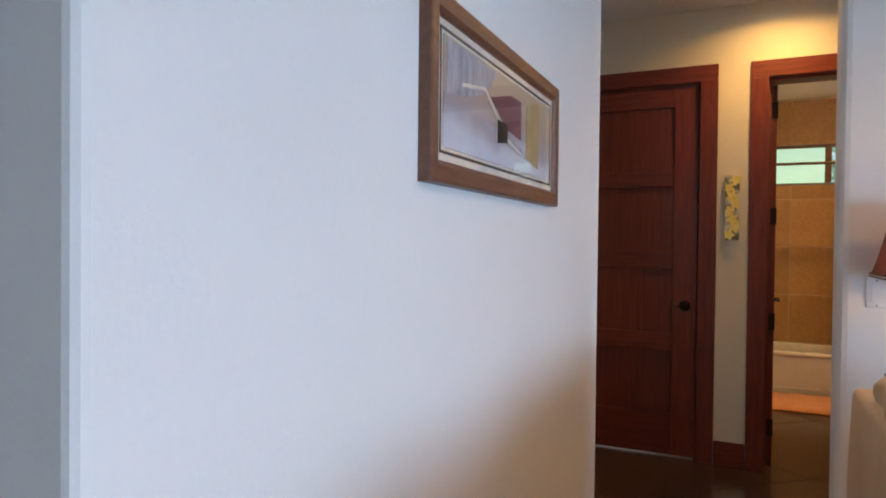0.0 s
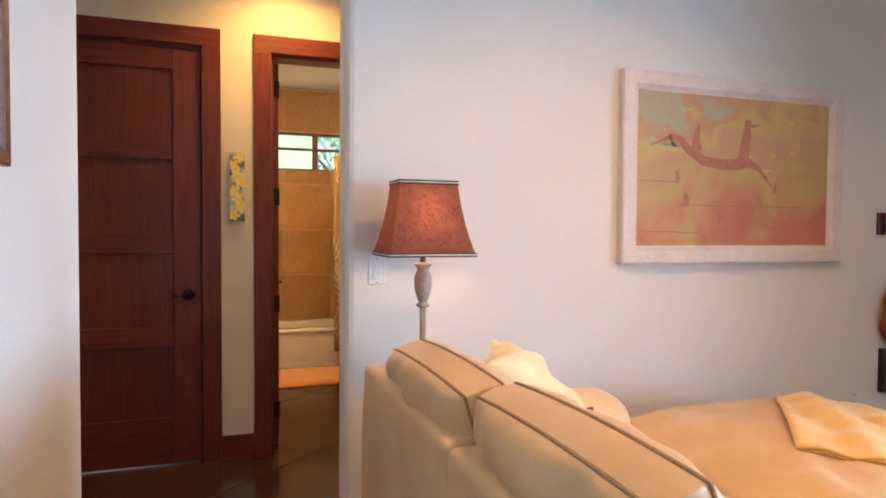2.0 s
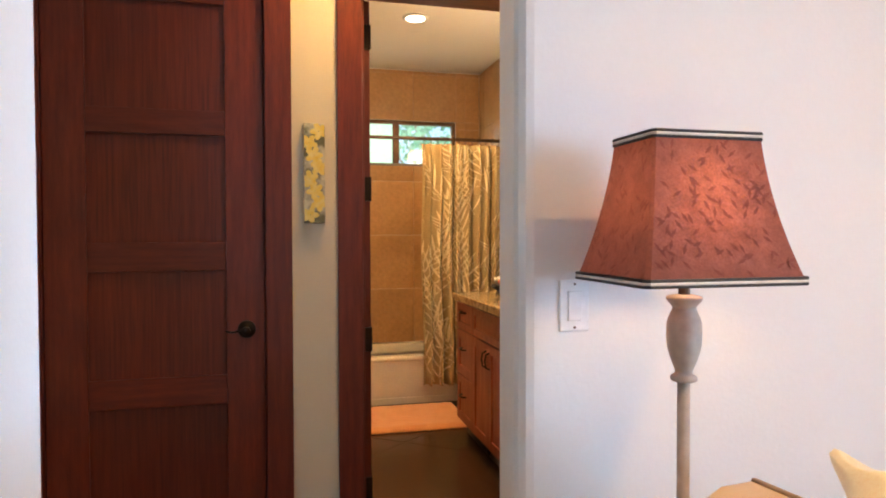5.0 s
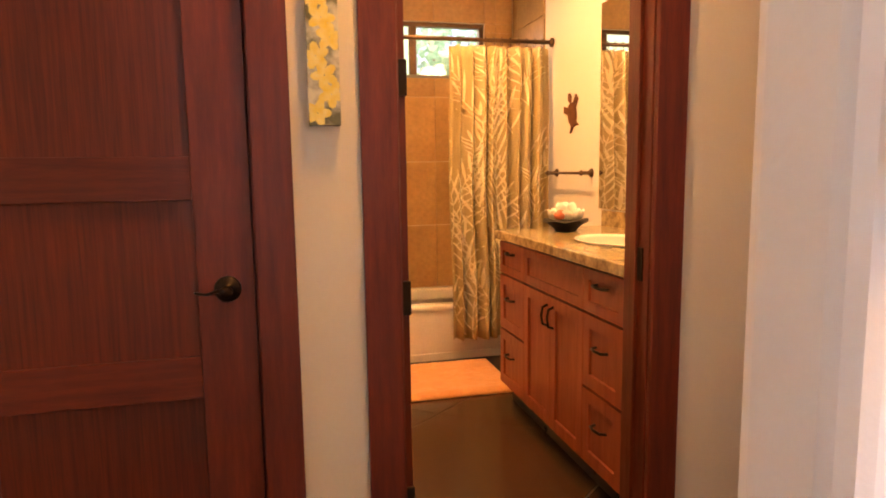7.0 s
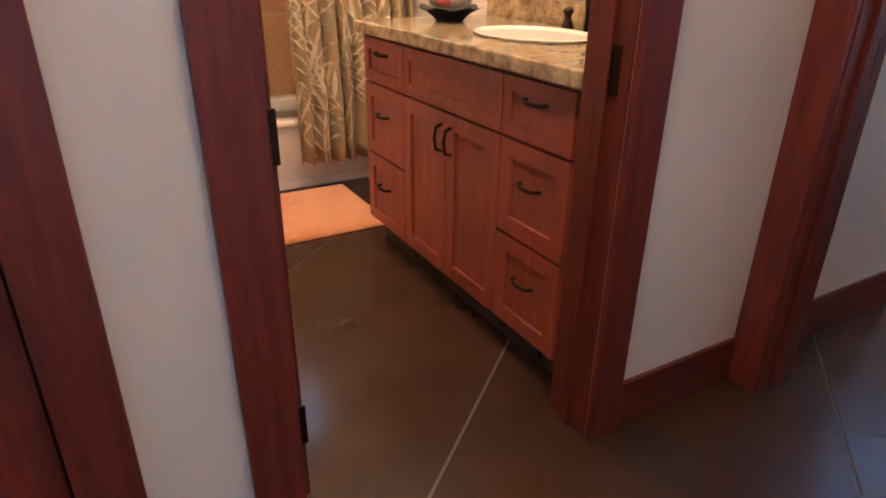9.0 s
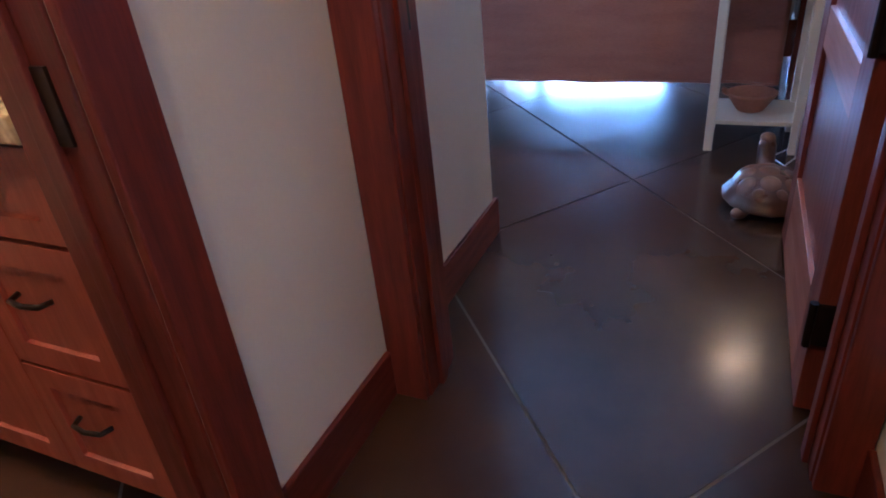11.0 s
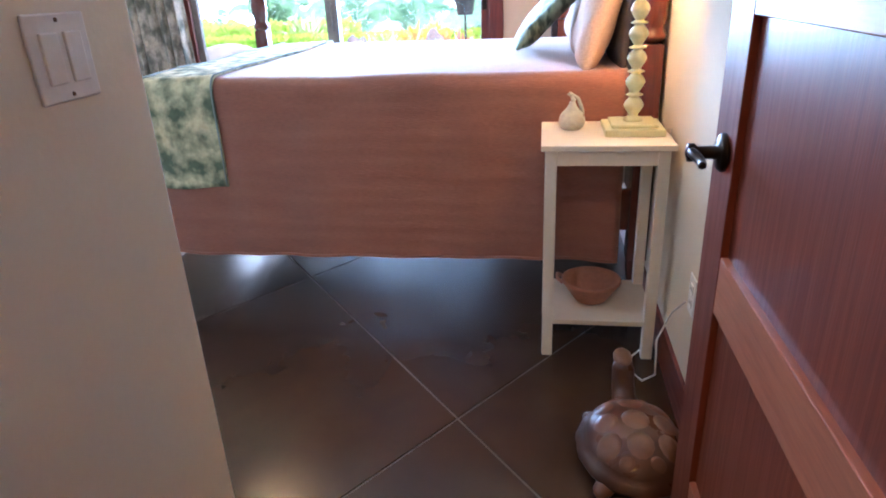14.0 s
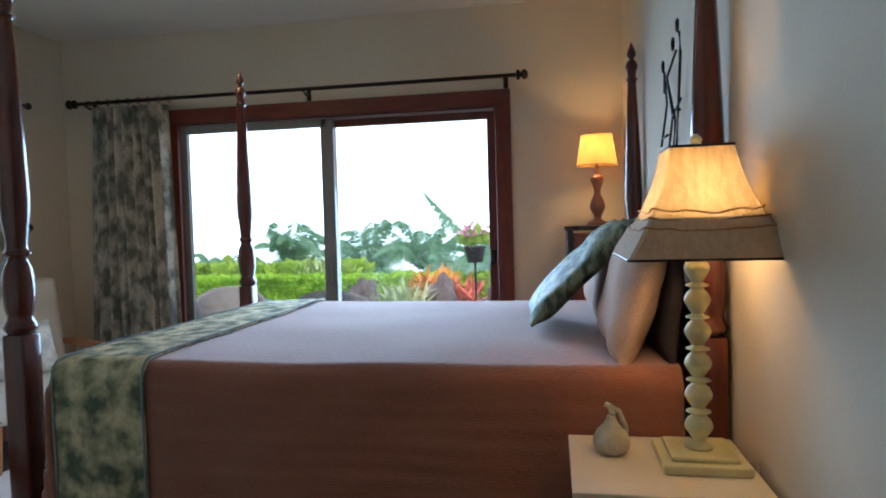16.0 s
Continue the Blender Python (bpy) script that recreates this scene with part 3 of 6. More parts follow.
tagged(link("bedroom_strike_plate", box(1.645, 1.69, 4.294, 4.299, 0.88, 0.98, bevel=0.001), BRONZE), "black strike plate on the bedroom jamb", "strike plate", kind="structure")

# ---- sliding door and windows ----
slider = tagged(thing("sliding_door", "mahogany-cased sliding glass door to the garden", "sliding door"), kind="structure")
for y0, y1, z0, z1, k in ((4.065, 4.165, 0, 2.06, "v"), (6.395, 6.475, 0, 2.06, "v"), (4.065, 6.475, 2.06, 2.16, "y")):
    part("casing", box(6.178, 6.20, y0, y1, z0, z1, bevel=0.003), WOODS[k], slider)
for y0, y1, z0, z1, k in ((4.150, 4.175, 0.0, 2.05, "v"), (6.415, 6.44, 0.0, 2.05, "v"), (4.150, 6.44, 2.05, 2.075, "y")):
    part("frame", box(6.205, 6.338, y0, y1, z0, z1), WOODS[k], slider)
part("track", box(6.205, 6.338, 4.175, 6.415, 0.0, 0.018, bevel=0.003), ALUMINIUM, slider)
for y0, y1, x0, mat in ((4.18, 5.36, 6.285, WOODS["v"]), (5.275, 6.41, 6.235, ALUMINIUM)):
    leaf = part("door_leaf", box(x0, x0 + 0.04, y0, y0 + (0.05 if y0 < 5 else 0.09), 0.02, 2.045, bevel=0.003), mat, slider)
    part("stile", box(x0, x0 + 0.04, y1 - (0.08 if y0 < 5 else 0.05), y1, 0.02, 2.045, bevel=0.003), mat, leaf)
    part("top_rail", box(x0, x0 + 0.04, y0 + 0.05, y1 - 0.05, 1.995, 2.045), mat, leaf)
    part("bottom_rail", box(x0, x0 + 0.04, y0 + 0.05, y1 - 0.05, 0.02, 0.12), mat, leaf)
    pane = part("pane", box(x0 + 0.015, x0 + 0.021, y0 + 0.04, y1 - 0.04, 0.115, 2.0), GLASS, leaf, "clear glass pane")
    pane.visible_shadow = False
part("pull", tube([(6.235, 5.315, 0.93), (6.215, 5.315, 0.95), (6.208, 5.315, 1.02), (6.215, 5.315, 1.10), (6.235, 5.315, 1.12)], 0.009), ALUMINIUM, slider, "curved grey pull handle", True)
part("latch", box(6.262, 6.285, 4.185, 4.225, 1.03, 1.13, bevel=0.006), BRONZE, slider, "black latch")

win = tagged(thing("window_bathroom", "high bathroom window with one frosted pane", "window"), kind="structure")
for b in ((0.36, 1.42, 1.875, 1.90), (0.36, 1.42, 2.235, 2.265), (0.36, 0.40, 1.90, 2.235), (1.385, 1.42, 1.90, 2.235), (0.867, 0.922, 1.90, 2.235)):
    part("window_frame", box(b[0], b[1], 7.315, 7.37, b[2], b[3], bevel=0.003), BRASSY if b[3] > 2.2 else ALUMINIUM, win)
part("pane", box(0.40, 0.867, 7.34, 7.346, 1.90, 2.235), FROSTED, win, "frosted green pane with daylight added as glow")
clear = part("pane", box(0.922, 1.385, 7.34, 7.346, 1.90, 2.235), GLASS, win, "clear pane")
clear.visible_shadow = False
win = tagged(thing("window_bedroom", "white bedroom window behind a tied curtain", "window"), kind="structure")
for b in ((4.5, 5.52, 0.85, 0.90), (4.5, 5.52, 2.0, 2.05), (4.5, 4.55, 0.9, 2.0), (5.47, 5.52, 0.9, 2.0), (4.98, 5.03, 0.9, 2.0)):
    part("window_frame", box(b[0], b[1], 7.33, 7.39, b[2], b[3], bevel=0.003), PLASTIC, win)
for x0, x1 in ((4.55, 4.98), (5.03, 5.47)):
    part("pane", box(x0, x1, 7.355, 7.361, 0.9, 2.0), GLASS, win).visible_shadow = False
win = tagged(thing("window_living", "wide living room window", "window"), kind="structure")
for b in ((-1.5, 2.1, 0.3, 0.36), (-1.5, 2.1, 2.34, 2.4), (-1.5, -1.44, 0.36, 2.34), (2.04, 2.1, 0.36, 2.34), (0.27, 0.33, 0.36, 2.34)):
    part("window_frame", box(5.54, 5.60, b[0], b[1], b[2], b[3], bevel=0.003), WOODS["v"], win)

# tiled tub surround
TW = 0.46
# Unseen wall added to keep window light off the painting wall's right end.
wall("wall_living_side", "unseen plain living room wall", (3.72, 3.86, 1.3, 3.205, 0, H))


def tile_run(owner, axis, fixed, lo, hi, z0, z1, hole=None):
    """Square wall tiles as pieces of a wall, cut round an opening."""
    def steps(start, end, cuts):
        out, v = [start], start
        while v < end - 0.02:
            v = min(v + TW, end)
            out.append(v)
        return sorted(set(round(x, 4) for x in out + [q for q in cuts if start < q < end]))

    across, up = steps(lo, hi, hole[:2] if hole else ()), steps(z0, z1, hole[2:] if hole else ())
    shapes = {}
    for a, a1 in zip(across, across[1:]):
        for z, ztop in zip(up, up[1:]):
            if min(a1 - a, ztop - z) < 0.012 or hole and hole[0] <= a < hole[1] and hole[2] <= z < hole[3]:
                continue
            key = (round(a1 - a, 3), round(ztop - z, 3))
            if key not in shapes:
                span = (0.0012, key[0] - 0.0012)
                bm = box(*span, -0.012, 0, 0.0012, key[1] - 0.0012, bevel=0.001, seg=1) if axis == "x" else box(-0.012, 0, *span, 0.0012, key[1] - 0.0012, bevel=0.001, seg=1)
                shapes[key] = bpy.data.meshes.new("wall_tile")
                bm.to_mesh(shapes[key])
                bm.free()
                shapes[key].materials.append(TILE)
            ob = new("wall_tile", shapes[key])
            ob.location = (a, fixed, z) if axis == "x" else (fixed, a, z)
            ob.parent = owner


# ---- living room ----
def framed(name, label, m, w, h, bar, depth, mat):
    """A picture frame standing in its own x-z plane, looking along -y; returns its empty."""
    root = thing(name, label, "picture", m)
    section = [(0, 0), (0, 0.8), (0.03, 0.93), (0.12, 1), (0.72, 0.94), (0.86, 0.74), (0.93, 0.62), (1, 0.6), (1, 0)]
    corners = [(0, 0, 1, 1), (w, 0, -1, 1), (w, h, -1, -1), (0, h, 1, -1)]
    for k in range(4):
        bm = bmesh.new()
        ends = [[bm.verts.new((x + sx * bar * u, -depth * v, z + sz * bar * u)) for u, v in section] for x, z, sx, sz in (corners[k], corners[(k + 1) % 4])]
        for i in range(len(section)):
            q = (i + 1) % len(section)
            bm.faces.new((ends[0][i], ends[1][i], ends[1][q], ends[0][q]))
        bm.faces.new(ends[0])
        bm.faces.new(list(reversed(ends[1])))
        bmesh.ops.recalc_face_normals(bm, faces=bm.faces)
        part("frame_bar", bm, mat, root)
    return root


def flat(points, y, thick=0.0015):
    """A flat raised shape in the x-z plane."""
    bm = bmesh.new()
    face = bm.faces.new([bm.verts.new((x, y, z)) for x, z in points])
    out = bmesh.ops.extrude_face_region(bm, geom=[face])
    bmesh.ops.translate(bm, verts=[v for v in out["geom"] if isinstance(v, bmesh.types.BMVert)], vec=(0, -thick, 0))
    bmesh.ops.recalc_face_normals(bm, faces=bm.faces)
    return bm


def ribbon(points, widths, y, thick=0.0012):
    """A brush stroke: a strip of varying width along a path in the x-z plane."""
    left, right = [], []
    for i, (x, z) in enumerate(points):
        a, b = points[max(i - 1, 0)], points[min(i + 1, len(points) - 1)]
        d = Vector((b[0] - a[0], b[1] - a[1])).normalized()
        left.append((x - d.y * widths[i], z + d.x * widths[i]))
        right.append((x + d.y * widths[i], z - d.x * widths[i]))
    bm = bmesh.new()
    lv = [bm.verts.new((x, y - thick, z)) for x, z in left]
    rv = [bm.verts.new((x, y - thick, z)) for x, z in right]
    for i in range(len(lv) - 1):
        bm.faces.new((lv[i], rv[i], rv[i + 1], lv[i + 1]))
    bm.normal_update()
    bmesh.ops.solidify(bm, geom=bm.faces[:], thickness=thick * 0.5)
    bmesh.ops.recalc_face_normals(bm, faces=bm.faces)
    return bm


def paint_ground(name, stops, size, turn, warp=0.5):
    """Blended paint: bands of colour across a turned direction, broken up by noise."""
    m = material(name, stops[0][1], stops[-1][1], 5, 0.7, 0.3, fine=60)
    n, links = m.node_tree.nodes, m.node_tree.links
    coord, wave, grad, add = n.new("ShaderNodeTexCoord"), n.new("ShaderNodeTexNoise"), n.new("ShaderNodeMapping"), n.new("ShaderNodeMath")
    grad.inputs["Rotation"].default_value, grad.inputs["Scale"].default_value = (0, turn, 0), (1 / size, 1 / size, 1 / size)
    links.new(coord.outputs["Object"], grad.inputs[0])
    wave.inputs["Scale"].default_value, wave.inputs["Detail"].default_value, wave.inputs["Distortion"].default_value = 4.0, 8, 0.7
    links.new(coord.outputs["Object"], wave.inputs["Vector"])
    split, mul = n.new("ShaderNodeSeparateXYZ"), n.new("ShaderNodeMath")
    links.new(grad.outputs[0], split.inputs[0])
    mul.operation, mul.inputs[1].default_value = "MULTIPLY_ADD", warp
    links.new(wave.outputs[0], mul.inputs[0])
    links.new(split.outputs[2], mul.inputs[2])
    add.operation, add.inputs[1].default_value = "SUBTRACT", warp * 0.5
    links.new(mul.outputs[0], add.inputs[0])
    ramp = n.new("ShaderNodeValToRGB")
    while len(ramp.color_ramp.elements) < len(stops):
        ramp.color_ramp.elements.new(0.5)
    for e, (p, c) in zip(ramp.color_ramp.elements, stops):
        e.position, e.color = p, (*c, 1)
    links.new(add.outputs[0], ramp.inputs[0])
    links.new(ramp.outputs[0], n["Principled BSDF"].inputs["Base Color"])
    return m


# desert painting in a wide pale frame
PX, PZ, PW, PH = 1.722, 1.139, 1.335, 0.887
art = framed("desert_painting", "large pastel painting in a wide pale wooden frame", pose(PX, 3.205, PZ), PW, PH, 0.086, 0.045, PICKLED)
GROUND = paint_ground("pastel_paint", [(0.0, (0.54, 0.19, 0.12)), (0.16, (0.57, 0.30, 0.15)), (0.30, (0.53, 0.38, 0.15)), (0.44, (0.56, 0.32, 0.19)), (0.58, (0.58, 0.43, 0.16)), (0.70, (0.55, 0.29, 0.16)), (0.82, (0.42, 0.42, 0.28)), (1.0, (0.50, 0.25, 0.15))], 0.88, 0.22, 1.0)
part("canvas", box(0.08, PW - 0.08, -0.022, -0.004, 0.08, PH - 0.08), GROUND, art)
ROSE = material("rose_paint", (0.52, 0.23, 0.15), (0.43, 0.16, 0.10), 16, 0.75, 0.3)
BROWNP = material("brown_paint", (0.45, 0.23, 0.12), None, 12, 0.75, 0.3)
BLUEP = material("teal_paint", (0.36, 0.46, 0.36), (0.50, 0.48, 0.26), 7, 0.75, 0.3)
YELP = material("yellow_paint", (0.75, 0.52, 0.14), (0.66, 0.42, 0.14), 7, 0.75, 0.3)
part("brush_stroke", ribbon([(0.16, 0.55), (0.22, 0.575), (0.27, 0.595)], [0.003, 0.006, 0.012], -0.022), ROSE, art)
body = [(0.26, 0.60), (0.32, 0.585), (0.38, 0.535), (0.46, 0.49), (0.56, 0.475), (0.66, 0.48), (0.74, 0.49), (0.80, 0.46), (0.85, 0.41), (0.89, 0.37)]
part("brush_stroke", ribbon(body, [0.010, 0.020, 0.022, 0.024, 0.027, 0.028, 0.022, 0.012, 0.008, 0.004], -0.022), ROSE, art)
part("brush_stroke", ribbon([(0.42, 0.535), (0.415, 0.58), (0.425, 0.625), (0.43, 0.66)], [0.034, 0.024, 0.013, 0.009], -0.0225), ROSE, art)
part("brush_stroke", ribbon([(0.70, 0.49), (0.705, 0.56), (0.72, 0.63), (0.725, 0.70)], [0.04, 0.028, 0.024, 0.018], -0.0225), ROSE, art)
part("brush_stroke", ribbon([(0.71, 0.68), (0.76, 0.67), (0.80, 0.68)], [0.012, 0.006, 0.004], -0.023), BROWNP, art)
random.seed(14)
for k in range(26):
    x, z, l = random.uniform(0.12, 1.12), random.uniform(0.13, 0.74), random.uniform(0.03, 0.12)
    pts = [(x + l * q / 5, z + 0.02 * noise.noise((q * 0.7, k, 2))) for q in range(6)]
    part("brush_stroke", ribbon([p for p in pts if p[0] < PW - 0.1], [0.002, 0.007, 0.010, 0.008, 0.006, 0.002][:len([p for p in pts if p[0] < PW - 0.1])], -0.0215, 0.0008), YELP if z > 0.45 and x > 0.6 else BLUEP if z > 0.55 else GROUND, art) if pts[1][0] < PW - 0.1 else None
for x, z, w in ((0.36, 0.30, 0.016), (0.31, 0.41, 0.012), (0.56, 0.22, 0.008), (0.90, 0.37, 0.010)):
    part("brush_stroke", ribbon([(x, z - 0.03), (x + 0.004, z), (x, z + 0.03)], [w, w * 1.1, w * 0.7], -0.022), BROWNP, art)
for x0, x1, z in ((0.10, 0.30, 0.385), (0.32, 0.90, 0.275), (0.10, 0.45, 0.15), (0.86, 1.08, 0.28)):
    pts = [(x0 + (x1 - x0) * k / 8, z + 0.012 * noise.noise((k * 0.9, z * 9, x0))) for k in range(9)]
    part("brush_stroke", ribbon(pts, [0.0025] * 9, -0.022, 0.001), BROWNP, art)

# brown framed print on the near wall
PY, PB, QW, QH = 1.417, 1.428, 0.966, 0.388
art = framed("framed_print", "abstract grey and maroon print in a brown wooden frame", pose(-0.458, PY, PB, 0, 0, 90), QW, QH, 0.048, 0.03, material("walnut_frame", (0.20, 0.085, 0.045), (0.13, 0.05, 0.028), 5, 0.4, 0.1, HX))
part("mat_board", box(0.045, QW - 0.045, -0.016, -0.003, 0.045, QH - 0.045), material("cream_mat", (0.78, 0.70, 0.58), None, 20, 0.9), art)
PRINT = paint_ground("winter_print", [(0.0, (0.62, 0.62, 0.66)), (0.34, (0.60, 0.59, 0.62)), (0.45, (0.42, 0.36, 0.37)), (0.6, (0.46, 0.33, 0.24)), (0.8, (0.50, 0.38, 0.24)), (1.0, (0.36, 0.33, 0.32))], 0.36, 0.0, 0.35)
part("print", box(0.078, QW - 0.078, -0.0185, -0.012, 0.078, QH - 0.078), PRINT, art)
for b in ((0.064, QW - 0.064, 0.064, 0.070), (0.064, QW - 0.064, QH - 0.070, QH - 0.064), (0.064, 0.069, 0.070, QH - 0.070), (QW - 0.069, QW - 0.064, 0.070, QH - 0.070)):
    part("mat_line", box(b[0], b[1], -0.0175, -0.0155, b[2], b[3]), EBONY, art, "dark line round the print")
SMOKE = material("smoky_ink", (0.30, 0.28, 0.30), (0.50, 0.46, 0.47), 11, 0.8, stretch=(3, 1, 0.8), sharp=0.15)
part("inked_shape", flat([(0.09, 0.19), (0.20, 0.205), (0.30, 0.23), (0.36, 0.27), (0.40, 0.305), (0.09, 0.305)], -0.0184), SMOKE, art)
part("inked_shape", ribbon([(0.30, 0.165), (0.42, 0.155), (0.56, 0.135), (0.70, 0.125), (0.80, 0.14)], [0.004, 0.012, 0.010, 0.014, 0.006], -0.0186), SMOKE, art)
MAROON = material("maroon_ink", (0.24, 0.10, 0.10), (0.18, 0.07, 0.075), 9, 0.8)
part("inked_shape", flat([(0.35, 0.235), (0.50, 0.27), (0.59, 0.27), (0.59, 0.165), (0.48, 0.175)], -0.0185), MAROON, art)
part("inked_shape", flat([(0.40, 0.13), (0.47, 0.14), (0.475, 0.185), (0.40, 0.19)], -0.0202), BLACK, art)
part("inked_shape", ribbon([(0.17, 0.225), (0.31, 0.245), (0.47, 0.15), (0.61, 0.12)], [0.004, 0.005, 0.004, 0.003], -0.020), IVORY, art)
part("inked_shape", flat([(0.64, 0.12), (0.76, 0.10), (0.76, 0.30), (0.64, 0.27)], -0.0185), material("ochre_ink", (0.50, 0.36, 0.15), None, 9, 0.8), art)
part("glazing", box(0.046, QW - 0.046, -0.0255, -0.0235, 0.046, QH - 0.046), glass_material("picture_glass", (1, 1, 1), 0.02, 0.94), art, "picture glass")


def rocker_switch(name, label, m, gangs=1):
    root = thing(name, label, "switch", m)
    w = 0.07 + 0.046 * (gangs - 1)
    part("cover_plate", box(-w / 2, w / 2, -0.006, 0, -0.057, 0.057, bevel=0.003), PLASTIC, root)
    for g in range(gangs):
        c = (g - (gangs - 1) / 2) * 0.046
        part("rocker", box(c - 0.0165, c + 0.0165, -0.010, -0.004, -0.033, 0.033, bevel=0.002), PLASTIC, root)
    for z in (-0.048, 0.048):
        part("screw", lathe([(0.003, 0), (0.003, 0.0015)], seg=8), BRASSY, root).matrix_local = pose(0, -0.006, z, 90)
    return root


def outlet(name, label, m):
    root = thing(name, label, "outlet", m)
    part("cover_plate", box(-0.035, 0.035, -0.006, 0, -0.057, 0.057, bevel=0.003), PLASTIC, root)
    for z in (-0.02, 0.02):
        part("socket", box(-0.015, 0.015, -0.008, -0.005, z - 0.014, z + 0.014, bevel=0.003), PLASTIC, root)
        for x in (-0.006, 0.006):
            part("slot", box(x - 0.0012, x + 0.0012, -0.0085, -0.0075, z - 0.004, z + 0.005), BLACK, root)
    return root


rocker_switch("light_switch", "white rocker light switch on the wall", pose(0.60, 3.205, 1.128))
outlet("wall_outlet", "white power outlet low on the wall", pose(3.055, 3.205, 0.335))
outlet("blank_wall_plate", "white plate low on the wall", pose(3.22, 3.205, 0.40))
rocker_switch("bedroom_light_switch", "white double rocker switch beside the bedroom entry", pose(2.275, 4.427, 1.145), 2)
tagged(link("power_cord", tube([(3.055, 3.197, 0.325), (3.07, 3.16, 0.335), (3.12, 3.14, 0.30), (3.17, 3.14, 0.20), (3.19, 3.16, 0.16)], 0.005), BLACK, smooth=True), "black power cord plugged into the wall", "cord")
tagged(link("instrument_case", box(3.20, 3.70, 2.84, 3.19, 0.0, 0.21, bevel=0.03, seg=3), BLACK), "low black instrument case on the floor", "case")

# floor lamp with a rust red square shade
LX, LY = 0.727, 2.985
fl = thing("floor_lamp", "floor lamp with rust red leaf-print shade", "lamp", (LX, LY, 0))
part("base", lathe([(0.13, 0), (0.13, 0.015), (0.11, 0.025), (0.05, 0.035), (0.025, 0.06), (0.018, 0.09)], seg=28), WHITEWOOD, fl, "", True)
part("pole", lathe([(0.014, 0.08), (0.012, 0.5), (0.012, 1.005)], seg=14), WHITEWOOD, fl, "", True)
part("urn", lathe(smooth_profile([(0.014, 1.0), (0.024, 1.004), (0.024, 1.012), (0.016, 1.02), (0.025, 1.045), (0.032, 1.075), (0.032, 1.115), (0.025, 1.135), (0.022, 1.145), (0.032, 1.158), (0.032, 1.166), (0.014, 1.17)], 3), seg=20), WHITEWOOD, fl, "turned washed-wood urn", True)
part("neck", lathe([(0.011, 1.168), (0.011, 1.23)], seg=12), BRASSY, fl)
part("bulb", lathe(smooth_profile([(0.006, 1.27), (0.014, 1.29), (0.026, 1.33), (0.020, 1.36), (0.003, 1.372)], 3), seg=14), BULB, fl)


def square_shade(tw, td, bw, bd, z0, z1, bow, n=10, cut=0.12, thick=0.0):
    """Flared four-sided shade with cut corners: half sizes at the top and the bottom."""
    bm = bmesh.new()
    rings = []
    for k in range(n + 1):
        f = k / n
        g = f + bow * f * (1 - f)
        w, d, z = bw + (tw - bw) * g, bd + (td - bd) * g, z0 + (z1 - z0) * f
        c = cut * min(w, d)
        pts = [(-w + c, -d), (w - c, -d), (w, -d + c), (w, d - c), (w - c, d), (-w + c, d), (-w, d - c), (-w, -d + c)]
        rings.append([bm.verts.new((x, y, z)) for x, y in pts])
    for a, b in zip(rings, rings[1:]):
        for i in range(8):
            bm.faces.new((a[i], a[(i + 1) % 8], b[(i + 1) % 8], b[i]))
    loops = [[v.co.copy() for v in rings[0]], [v.co.copy() for v in rings[-1]]]
    return bm, loops


TWx, TWy, BWx, BWy = 0.112, 0.072, 0.163, 0.132
bm, (low, high) = square_shade(TWx, TWy, BWx, BWy, 1.201, 1.464, 0.55, cut=0.06)
shade = part("shade", bm, RED_SHADE, fl, "rust red shade with leaf print")
for loop, z in ((low, 1.201), (high, 1.464)):
    for dz, mat in ((-0.004, BLACK), (0.001, IVORY), (0.006, BLACK)):
        part("trim_band", tube([(p.x * 1.012, p.y * 1.012, z + dz) for p in loop], 0.0034, 6, closed=True), mat, shade)
prints = []
random.seed(4)
for face in ("front", "left", "right"):
    for k in range(110 if face == "front" else 60):
        f, u = random.random(), random.uniform(-0.9, 0.9)
        g = f + 0.55 * f * (1 - f)
        w, d = BWx + (TWx - BWx) * g, BWy + (TWy - BWy) * g
        z = 1.21 + 0.245 * f
        a = random.choice((0.6, -0.7, 2.2, 1.2)) + random.uniform(-0.3, 0.3)
        l, t = 0.011, 0.0035
        p = [(l * math.cos(a), l * math.sin(a)), (-t * math.sin(a), t * math.cos(a)), (-l * math.cos(a), -l * math.sin(a)), (t * math.sin(a), -t * math.cos(a))]
        lean = (BWy - TWy if face == "front" else BWx - TWx) / 0.266 * (1 + 0.55 * (1 - 2 * f))
        quad = []
        for du, dz in p:
            out = -lean * dz
            quad.append((w * u + du, -(d + out + 0.0012), z + dz) if face == "front" else ((w + out + 0.0012) * (1 if face == "right" else -1), d * u + du, z + dz))
        prints.append(quad)
tagged(blades(prints, "leaf_print", LEAF_PRINT, shade), "dark leaf print", kind="stuff")

# sofa
SX, SY = 0.495, 0.7
sofa = thing("sofa", "tan upholstered sofa with loose piped back cushions", "sofa", (SX, SY, 0))


def local(m):
    return Matrix.Translation((-SX, -SY, 0)) @ m


for y0, y1 in ((1.995, 2.86), (0.72, 1.990)):
    bm = box(-0.018, 0.095, y0 - SY, y1 - SY, 0.06, 0.828, bevel=0.022, seg=4)
    bmesh.ops.subdivide_edges(bm, edges=[e for e in bm.edges if e.calc_length() > 0.5], cuts=12, use_grid_fill=True)
    for v in bm.verts:
        v.co.x += 0.004 * noise.noise((v.co.y * 5, v.co.z * 5, 2)) - 0.012 * math.sin(math.pi * v.co.z / 0.85)
    part("back_frame", bm, LEATHER, sofa, "", True)
